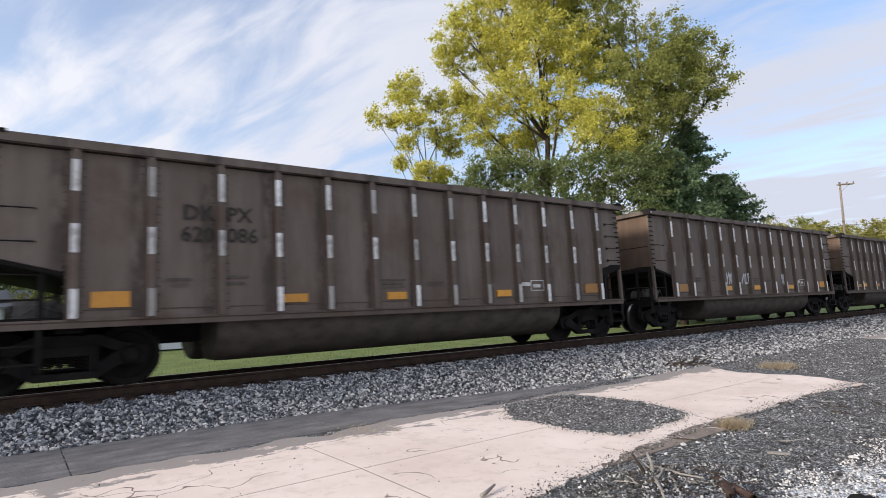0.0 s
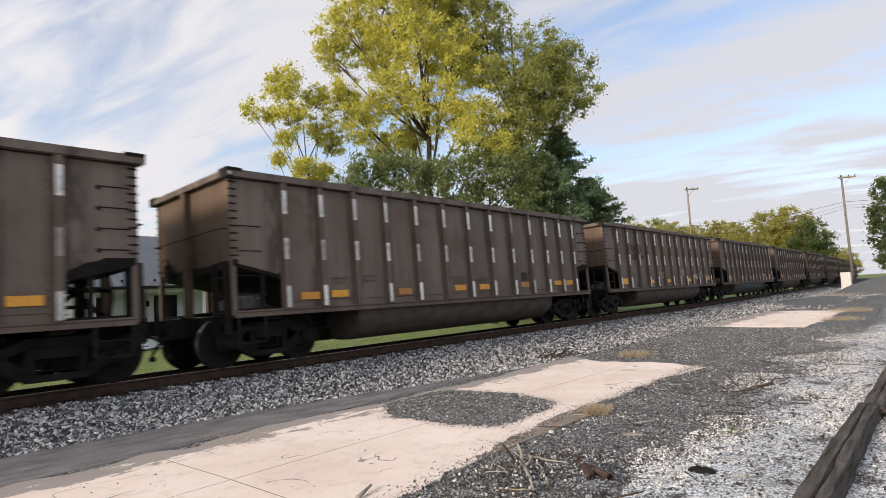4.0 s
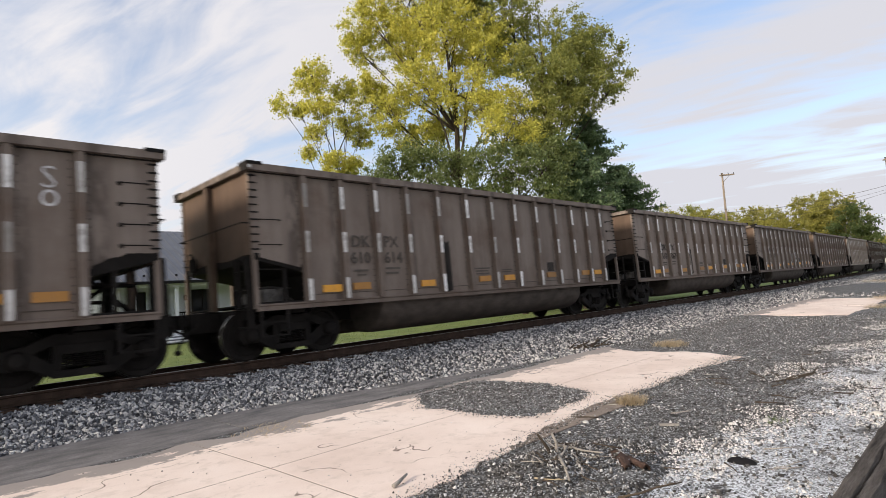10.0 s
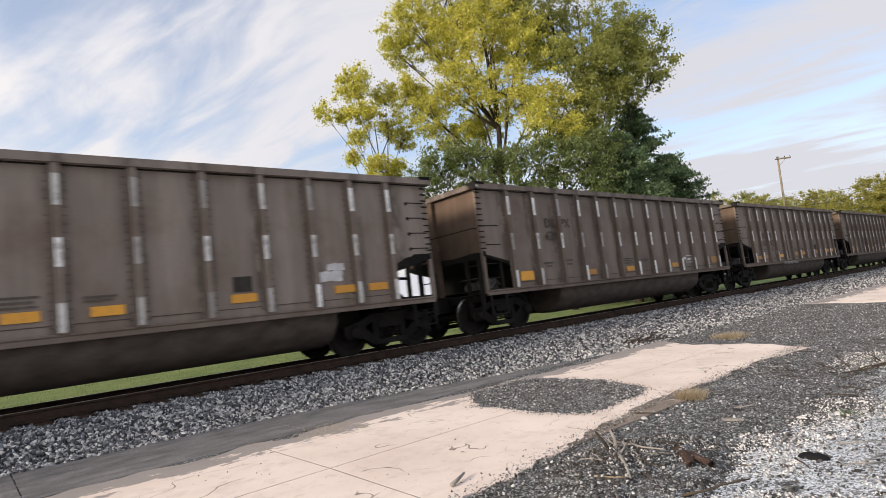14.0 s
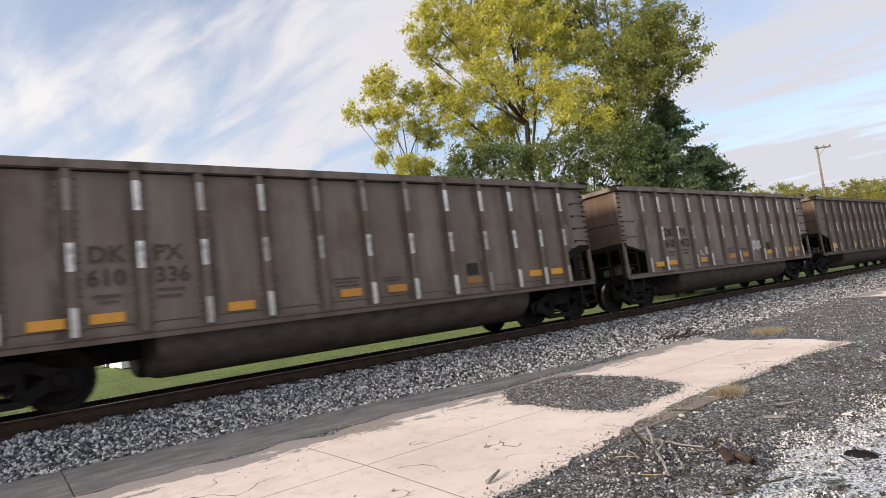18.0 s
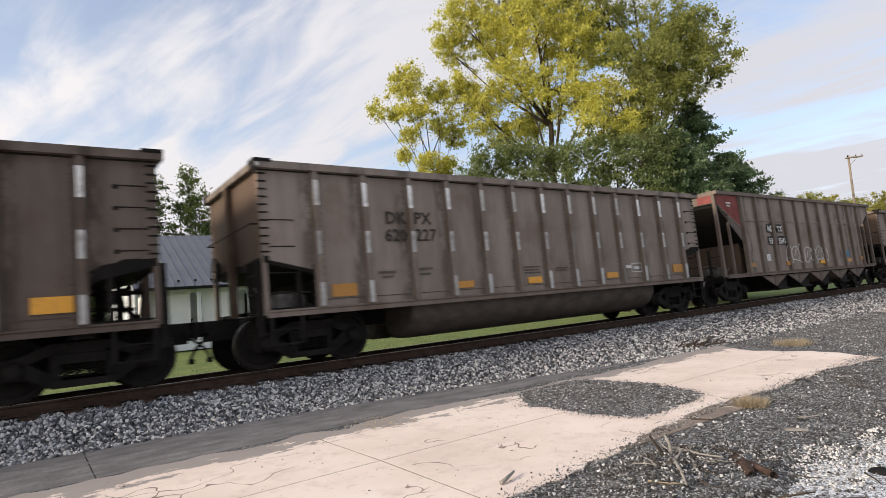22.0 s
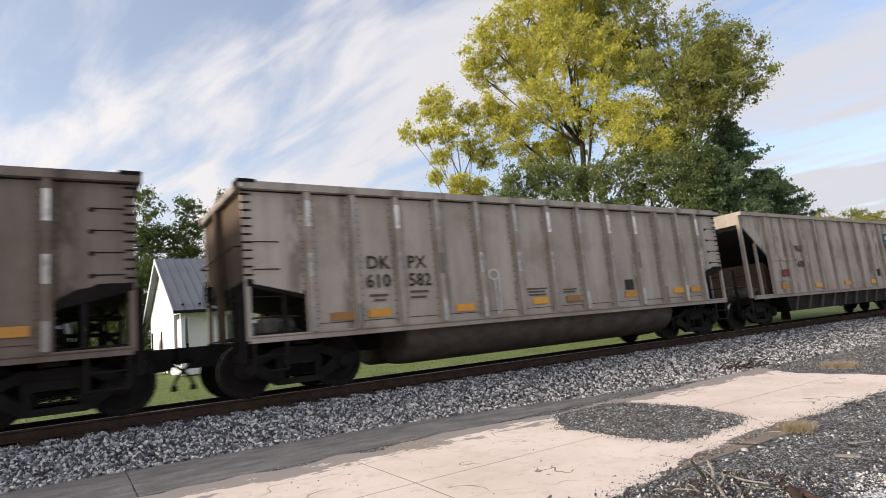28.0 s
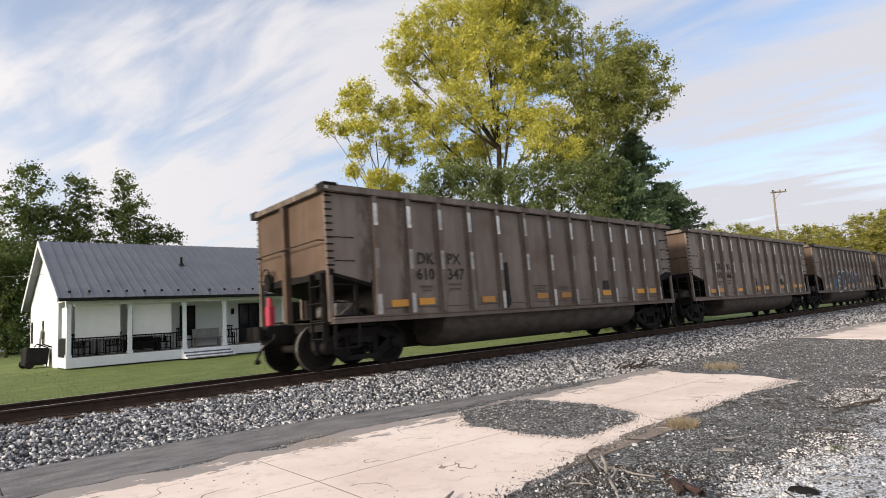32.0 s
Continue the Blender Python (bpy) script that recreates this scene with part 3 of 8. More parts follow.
def build_hose(sgn):
    g = Geo()
    pts = [(sgn * (HB + 0.40 + 0.37 * math.sin(q)), -0.34, 0.72 - 0.42 * (1 - math.cos(q)) - 0.06 * math.sin(2 * q)) for q in [math.pi / 2 * k / 8 for k in range(9)]]
    g.rod([(sgn * (HB + 0.36), -0.30, 0.82)] + pts, 0.027, 8)
    g.lathe([(0.045, -0.05), (0.045, 0.05)], "x", 8, (sgn * (HB + 0.765), -0.34, 0.30))
    return g.mesh("air_hose", [UNDER])


def build_grab_iron(sgn, y):
    """One grab iron on the side near a corner, at height 0."""
    g = Geo()
    s = 1 if y > 0 else -1
    x0, x1, yo = sgn * (HE - 0.14), sgn * (HE - 0.58), y + s * 0.09
    g.rod([(x0, y + s * 0.01, 0), (x0, yo, 0), (x1, yo, 0), (x1, y - s * 0.01, 0)], 0.0115, 6)
    g.lathe([(0.040, y - 0.012), (0.045, y + 0.01)], "y", 10, (x1, 0, 0))
    return g.mesh("grab_iron", [UNDER])


def build_end_ladder(sgn):
    g = Geo()
    x = sgn * (HE + 0.02)
    xo = x + sgn * 0.09
    for y in (NEAR + 0.12, NEAR + 0.56):
        g.box(*sorted((x - sgn * 0.04, xo)), y - 0.014, y + 0.014, 0.62, 1.96)
    for z in (0.66, 1.02, 1.36, 1.70):
        g.rod([(xo, NEAR + 0.11, z), (xo, NEAR + 0.57, z)], 0.013, 6)
    return g.mesh("end_ladder", [UNDER])


def build_foot_step(sgn):
    """A bent stirrup below the corner of the body."""
    g = Geo()
    xa, xb = sgn * (HE - 0.10), sgn * (HE - 0.66)
    for q in (xa, xb):
        g.box(q - 0.03, q + 0.03, NEAR - 0.02, NEAR + 0.0, 0.46, 0.95)
    g.box(*sorted((xa, xb)), NEAR - 0.03, NEAR + 0.02, 0.44, 0.47)
    g.box(*sorted((xa, xb)), NEAR - 0.022, NEAR + 0.002, 0.70, 0.725)
    return g.mesh("foot_step", [UNDER])


def build_rung(sgn):
    g = Geo()
    g.rod([(sgn * (HE - 0.10), NEAR + 0.03, 0), (sgn * (HE - 0.69), NEAR + 0.08, 0)], 0.014, 6)
    return g.mesh("rung", [UNDER])


def build_uncoupling_rod(sgn):
    g = Geo()
    x = sgn * (HE + 0.10)
    g.rod([(x, NEAR + 0.05, 1.55), (x, NEAR + 0.02, 0.98), (x + sgn * 0.05, -0.6, 0.98), (x + sgn * 0.25, -0.15, 1.02)], 0.016, 6)
    return g.mesh("uncoupling_rod", [UNDER])


def build_brake_gear():
    g = Geo()
    x = -HE + 0.55
    g.lathe([(0.11, -0.30), (0.15, -0.24), (0.15, 0.10), (0.11, 0.16)], "x", 14, (x, -0.62, 1.18))
    g.box(x - 0.18, x + 0.10, -1.20, -0.85, 1.02, 1.36)
    g.lathe([(0.13, -0.10), (0.17, -0.06), (0.17, 0.20), (0.13, 0.24)], "y", 14, (x + 0.30, -0.95, 1.22))
    g.rod([(x - 0.25, -1.3, 1.06), (x + 0.1, -1.3, 1.30), (x + 0.5, -1.1, 1.12)], 0.02, 6)
    g.rod([(x - 0.35, -0.4, 1.4), (x + 0.3, -0.5, 1.45), (x + 0.6, -0.9, 1.38)], 0.016, 6)
    return g.mesh("brake_gear", [BRAKEM])


def build_end_brace():
    """The gusset and struts over the centre sill under the leading slope sheet."""
    g = Geo()
    g.prism([(HE - 1.62, 1.05), (HE - 0.62, 1.05), (HE - 0.95, 1.32), (HE - 1.62, 1.86)], "y", -0.06, 0.06)
    for x in (HE - 0.74, HE - 0.42):
        g.box(x - 0.05, x + 0.05, -0.16, -0.04, 1.05, 1.95)
    g.rod([(HE - 0.15, -0.5, 1.10), (HE - 0.95, -0.5, 1.85)], 0.045, 6, 0.045)
    g.rod([(HE - 0.95, 0.5, 1.10), (HE - 0.15, 0.5, 1.80)], 0.045, 6, 0.045)
    for i in range(9):
        x, y = HE - 0.22 - 0.13 * i, (-0.85, 0.35, -0.30, 0.90)[i % 4]
        g.rod([(x, y, 1.06), (x + 0.05, y, 1.45), (x - 0.03, y, 1.92)], 0.028, 5, 0.028)
    for y, z in ((-0.70, 1.62), (0.30, 1.40), (0.85, 1.72)):
        g.rod([(HE - 1.40, y, z), (HE - 0.12, y, z - 0.06)], 0.036, 5, 0.036)
    g.rod([(HE - 1.05, -0.75, 1.28), (HE - 1.05, 0.75, 1.28)], 0.17, 12, 0.17)
    return g.mesh("end_brace", [UNDER])


def build_hand_brake():
    g = Geo()
    x = -HE - 0.12
    for k in range(20):
        a, b = 2 * math.pi * k / 20, 2 * math.pi * (k + 1) / 20
        g.rod([(x, 0.95 + 0.26 * math.cos(a), 2.05 + 0.26 * math.sin(a)), (x, 0.95 + 0.26 * math.cos(b), 2.05 + 0.26 * math.sin(b))], 0.018, 5)
    for k in range(3):
        a = 2 * math.pi * k / 3
        g.rod([(x, 0.95, 2.05), (x, 0.95 + 0.26 * math.cos(a), 2.05 + 0.26 * math.sin(a))], 0.014, 5)
    g.box(x + 0.01, x + 0.09, 0.84, 1.06, 1.90, 2.20)
    return g.mesh("hand_brake", [UNDER])


BRAKEM = mottled("brake_gear_grey", (0.030, 0.028, 0.026), (0.20, 0.19, 0.18), 7, 0.6, 0.2, 40, 0.2)


def plates_mesh(w, hgt, y):
    g = Geo()
    g.box(-w / 2, w / 2, y - 0.044, y - 0.002, -hgt / 2, hgt / 2)
    return g.mesh("reflector_plate", [YELLOW])


def build_gondola(posts):
    car = thing("coal_gondola", "", "freight car", group="coal cars of the train")
    part("side_wall", build_side(NEAR, NEAR + 0.03, posts), car)
    part("side_wall", build_side(FAR - 0.03, FAR, posts, True), car)
    post = build_post(NEAR, -1)
    strips = [build_strip(NEAR, *z) for z in ((1.07, 1.50, REFL_LOW), (2.03, 2.46, REFL_LOW), (2.95, 3.43, REFL))]
    for i, x in enumerate(posts):
        p = part("side_post", post, car, "", pose(x, 0, 0))
        for j, me in enumerate(strips):
            if j or i not in (2, 5):
                part("reflective_strip", me, p, "faded white reflective strip")
    for s in (-1, 1):
        for nm, me, lb in build_end(s):
            part(nm, me, car, lb)
        for y in (NEAR, FAR):
            part("corner_post", build_corner(s, y), car)
        iron = build_grab_iron(s, NEAR)
        for z in ((2.14, 2.48, 2.82, 3.16) if s > 0 else (2.18, 2.66)):
            part("grab_iron", iron, car, "", pose(0, 0, z))
        part("uncoupling_rod", build_uncoupling_rod(s), car)
        part("end_ladder", build_end_ladder(s), car)
        part("foot_step", build_foot_step(s), car)
        if s < 0:
            rung = build_rung(s)
            for z in (1.36, 1.72):
                part("rung", rung, car, "", pose(0, 0, z))
        part("coupler", build_coupler(s), car)
        part("air_hose", build_hose(s), car)
    chord = part("top_chord", build_chord(), car)
    part("corner_plate", build_corner_plate(-1), chord, "small white corner reflector")
    part("tub", build_tub(), car, "round-bottomed dark steel tub")
    for y in (NEAR, FAR):
        part("side_sill", build_sill(y), car)
    for nm, me in build_underframe():
        part(nm, me, car)
    part("brake_gear", build_brake_gear(), car)
    part("hand_brake", build_hand_brake(), car)
    part("end_brace", build_end_brace(), car, "black gusset, struts and pipes over the sill")
    g = Geo()
    g.box(-HE + 0.1, HE - 0.1, NEAR + 0.04, FAR - 0.04, 1.07, 1.10)
    part("floor", g.mesh("floor", [UNDER]), car)
    return car


WSET, FRAME_N, FRAME_F = build_wheelset(), build_side_frame(-1.0), build_side_frame(1.0)
SPRING_N, SPRING_F, BOLST = build_springs(-1.0), build_springs(1.0), build_truck_bolster()
wheelsets = []


def add_trucks(car):
    """Two four-wheel trucks under a car; the wheelsets turn about their own axles."""
    for s in (-1, 1):
        tr = part("truck", BOLST, car, "black cast-steel four-wheel truck", pose(s * (HB - BOGIE), 0, 0))
        part("side_frame", FRAME_N, tr)
        part("side_frame", FRAME_F, tr)
        for me in (SPRING_N, SPRING_F):
            tagged(part("spring_nest", me, tr, "nest of coil springs"), kind="stuff")
        for dx in (-0.875, 0.875):
            w = part("wheelset", WSET, tr)
            w.matrix_parent_inverse = Matrix.Translation((dx, 0, WHEEL_R))
            wheelsets.append(w)


def text_mesh(name, body, size, mat, align="LEFT", bold=0.006):
    cu = bpy.data.curves.new(name, "FONT")
    cu.body, cu.size, cu.align_x, cu.extrude, cu.offset, cu.resolution_u = body, size, align, 0.002, bold, 2
    cu.materials.append(mat)
    return cu


UPRIGHT = pose(0, 0, 0, 90)

# ---- paint marks on the cars ----
SPRAY_W = mottled("white_spray", (0.42, 0.42, 0.43), (0.72, 0.72, 0.73), 5, 0.7)
SPRAY_BRIGHT = mottled("fresh_white_spray", (0.80, 0.80, 0.82), (0.92, 0.92, 0.93), 5, 0.7)
SPRAY_G = mottled("faded_spray", (0.22, 0.21, 0.20), (0.40, 0.385, 0.37), 5, 0.8)
SPRAY_NAVY = mottled("navy_spray", (0.032, 0.037, 0.050), (0.060, 0.068, 0.088), 4, 0.6)
SPRAY_BLUE = mottled("blue_spray", (0.035, 0.115, 0.20), (0.08, 0.20, 0.32), 4, 0.7)
SPRAY_PINK = mottled("pink_spray", (0.30, 0.13, 0.12), (0.45, 0.22, 0.20), 4, 0.8)
SPRAY_PEACH = mottled("peach_spray", (0.42, 0.24, 0.13), (0.58, 0.36, 0.22), 4, 0.8)
SPRAY_FAINT = mottled("grey_spray", (0.10, 0.105, 0.11), (0.17, 0.175, 0.18), 5, 0.8)
SOOT = mottled("soot_streak", (0.015, 0.014, 0.013), (0.05, 0.044, 0.04), 3, 0.9)
BLACK_BOX = mottled("black_backing", (0.012, 0.012, 0.012), (0.03, 0.03, 0.03), 4, 0.7)


def ribbon(g, pts, w, y):
    """A flat stroke of width w along points (x, z)."""
    n = len(pts)
    vs = []
    for i, (x, z) in enumerate(pts):
        (xa, za), (xb, zb) = pts[max(0, i - 1)], pts[min(n - 1, i + 1)]
        d = math.hypot(xb - xa, zb - za) or 1.0
        nx, nz = -(zb - za) / d * w / 2, (xb - xa) / d * w / 2
        vs += [(x + nx, y, z + nz), (x - nx, y, z - nz)]
    g.add(vs, [(2 * i, 2 * i + 1, 2 * i + 3, 2 * i + 2) for i in range(n - 1)])


def scrawl(car, x0, x1, z0, z1, mat, seed, w=0.045, loops=5, name="spray_tag", label="unreadable sprayed scrawl"):
    """A looping sprayed tag without letters."""
    r = random.Random(seed)
    g = Geo()
    cell = (x1 - x0) / loops
    for i in range(loops):
        a = x0 + cell * i
        ctrl = [(a + cell * r.uniform(-0.1, 1.1), z0 + (z1 - z0) * (0.08 + 0.84 * (j % 2 if r.random() < 0.7 else r.random()))) for j in range(4)]
        pts = []
        for (xa, za), (xb, zb) in zip(ctrl, ctrl[1:]):
            bulge = r.uniform(-0.35, 0.35) * cell
            for q in range(6):
                f = q / 6
                pts.append((xa + (xb - xa) * f + bulge * math.sin(math.pi * f) - HB, za + (zb - za) * f))
        pts.append((ctrl[-1][0] - HB, ctrl[-1][1]))
        ribbon(g, pts, w, NEAR - 0.0365 - 0.0008 * i)
    part(name, g.mesh(name, [mat], fix=False), car, label)


def bubbles(car, x0, x1, z0, z1, n, mat, seed, w=0.045):
    """A row of swollen outlined figures, drawn as thin closed loops."""
    r = random.Random(seed)
    step = (x1 - x0) / n
    for i in range(n):
        g = Geo()
        cx, cz = x0 + step * (i + 0.5) - HB, (z0 + z1) / 2 + r.uniform(-0.06, 0.06)
        ph = r.uniform(0, 6.28)
        pts = []
        for k in range(29):
            a = 2 * math.pi * k / 28
            q = 1 + 0.18 * math.sin(2 * a + ph) + 0.12 * math.sin(3 * a + 2 * ph)
            pts.append((cx + 0.56 * step * q * math.cos(a), cz + 0.5 * (z1 - z0) * q * math.sin(a)))
        ribbon(g, pts, w, NEAR - 0.036 - 0.001 * (i % 2))
        ribbon(g, [(cx - 0.2 * step, cz - 0.1), (cx, cz + 0.12 * math.sin(ph)), (cx + 0.15 * step, cz + 0.16)], w, NEAR - 0.038)
        part("spray_outline", g.mesh("spray_outline", [mat], fix=False), car, "thin white sprayed outline")


def patch(car, x0, x1, z0, z1, mat, seed=1, name="paint_patch", label="rough rolled-on paint patch", rough=0.06, y=0.035):
    """A painted-over area with an uneven outline."""
    r = random.Random(seed)
    pts = []
    for (xa, za), (xb, zb) in (((x0, z0), (x1, z0)), ((x1, z0), (x1, z1)), ((x1, z1), (x0, z1)), ((x0, z1), (x0, z0))):
        n = max(3, int(math.hypot(xb - xa, zb - za) / 0.09))
        for i in range(n):
            f = i / n
            pts.append((xa + (xb - xa) * f + r.uniform(-rough, rough) - HB, za + (zb - za) * f + r.uniform(-rough, rough)))
    cx, cz = (x0 + x1) / 2 - HB, (z0 + z1) / 2
    g = Geo()
    n = len(pts)
    g.add([(cx, NEAR - y, cz)] + [(x, NEAR - y, z) for x, z in pts], [(0, i + 1, (i + 1) % n + 1) for i in range(n)])
    part(name, g.mesh(name, [mat], fix=False), car, label)


def streak(car, x, z1, w, seed=1):
    """A dark run of spilled oil down a post and sheet."""
    patch(car, x - w / 2, x + w / 2, SILL + 0.04, z1, SOOT, seed, "oil_streak", "dark oil streak", 0.05, 0.034)
    g = Geo()
    g.box(x - HB - 0.05, x - HB + 0.05, NEAR - PD - 0.0085, NEAR - PD - 0.0065, SILL + 0.1, z1 - 0.1)
    part("oil_streak", g.mesh("oil_streak", [SOOT]), car, "dark oil streak")


def tall_stripe(car, x):
    """A post painted white from top to bottom."""
    g = Geo()
    g.box(x - HB - 0.06, x - HB + 0.06, NEAR - PD - 0.012, NEAR - PD - 0.0065, SILL + 0.06, TOP - 0.14)
    g.box(x - HB + 0.066, x - HB + 0.094, NEAR - 0.0285, NEAR - 0.0235, SILL + 0.06, TOP - 0.14)
    part("white_post_face", g.mesh("white_post_face", [LETTER_W]), car, "bright white post face")


def blob(car, cx, cz, w, hgt, seed, lean=0.0):
    """One swollen outlined figure of a sprayed piece: white rim, dark body, white inner mark."""
    r = random.Random(seed)
    n = 36
    shape = []
    for k in range(n):
        a = 2 * math.pi * k / n
        q = 1 + 0.10 * math.sin(2 * a + seed) + 0.07 * math.sin(3 * a + 2.1 * seed)
        x = math.copysign(abs(math.cos(a)) ** 0.60, math.cos(a)) * q
        z = math.copysign(abs(math.sin(a)) ** 0.60, math.sin(a)) * q
        shape.append((x, z))
    for name, mat, grow_, y in (("spray_outline", SPRAY_W, 0.075, 0.0360), ("spray_fill", SPRAY_NAVY, 0.0, 0.0375)):
        g = Geo()
        vs = [(cx - HB, NEAR - y, cz)] + [(cx - HB + x * (w / 2 + grow_) + lean * z * hgt / 2, NEAR - y, cz + z * (hgt / 2 + grow_)) for x, z in shape]
        g.add(vs, [(0, i + 1, (i + 1) % n + 1) for i in range(n)])
        part(name, g.mesh(name, [mat], fix=False), car, "white-outlined dark sprayed figure")
    g = Geo()
    kind = seed % 3
    if kind == 0:
        pts = [(cx - HB + 0.22 * w * math.cos(a), cz + 0.1 * hgt + 0.13 * hgt * math.sin(a)) for a in [i * 0.45 for i in range(11)]]
    elif kind == 1:
        pts = [(cx - HB - 0.1 * w, cz - 0.5 * hgt), (cx - HB + 0.02 * w, cz - 0.2 * hgt), (cx - HB + 0.22 * w, cz - 0.05 * hgt), (cx - HB + 0.42 * w, cz + 0.02 * hgt)]
    else:
        pts = [(cx - HB, cz + 0.48 * hgt), (cx - HB - 0.06 * w, cz + 0.2 * hgt), (cx - HB + 0.05 * w, cz), (cx - HB + 0.2 * w, cz + 0.04 * hgt)]
    ribbon(g, pts, 0.06, NEAR - 0.0390)
    part("spray_mark", g.mesh("spray_mark", [SPRAY_W], fix=False), car, "white inner line")


def post_face(car, x, z0, z1, mat):
    """Spray that runs on over the face of a post."""
    g = Geo()
    g.box(x - HB - 0.06, x - HB + 0.06, NEAR - PD - 0.0095, NEAR - PD - 0.0070, z0, z1)
    part("spray_on_post", g.mesh("spray_on_post", [mat]), car)


def chalk(car, marks):
    """Thin white hand-drawn signs: arrows, rings and strokes between the posts."""
    for kind, x, z, w, hgt in marks:
        g = Geo()
        xx = x - HB
        if kind == "ring":
            ribbon(g, [(xx + w / 2 * math.cos(a), z + hgt / 2 * math.sin(a)) for a in [i * 0.53 for i in range(13)]], 0.04, NEAR - 0.036)
        elif kind == "up":
            ribbon(g, [(xx, z - hgt / 2), (xx, z + hgt / 2)], 0.04, NEAR - 0.036)
            ribbon(g, [(xx - w / 2, z + hgt * 0.2), (xx, z + hgt / 2), (xx + w / 2, z + hgt * 0.2)], 0.04, NEAR - 0.0365)
        elif kind == "right":
            ribbon(g, [(xx - w / 2, z), (xx + w / 2, z)], 0.035, NEAR - 0.036)
            ribbon(g, [(xx + w * 0.2, z + hgt / 2), (xx + w / 2, z), (xx + w * 0.2, z - hgt / 2)], 0.035, NEAR - 0.0365)
        else:
            ribbon(g, [(xx - w / 2, z + hgt / 2), (xx - w * 0.35, z - hgt / 2), (xx + w * 0.3, z - hgt * 0.4), (xx + w / 2, z + hgt / 2)], 0.04, NEAR - 0.036)
        part("chalk_mark", g.mesh("chalk_mark", [SPRAY_W], fix=False), car, "thin white hand-drawn mark")


def tub_tag(car, x0, x1, z0, z1, mat, seed):
    """A sprayed scrawl on the round side of the tub."""
    scrawl(car, x0, x1, z0, z1, mat, seed, 0.035, 7)
    car.children[-1].location.y = 0.200


def glyphs(car, marks):
    """Single hand-drawn letters, one to a panel."""
    for body, x, z in marks:
        part("chalk_letter", text_mesh("chalk_letter", body, 0.5, SPRAY_W, "LEFT", -0.006), car, "thin white hand-drawn letter", pose(x - HB, NEAR - 0.038, z) @ UPRIGHT)

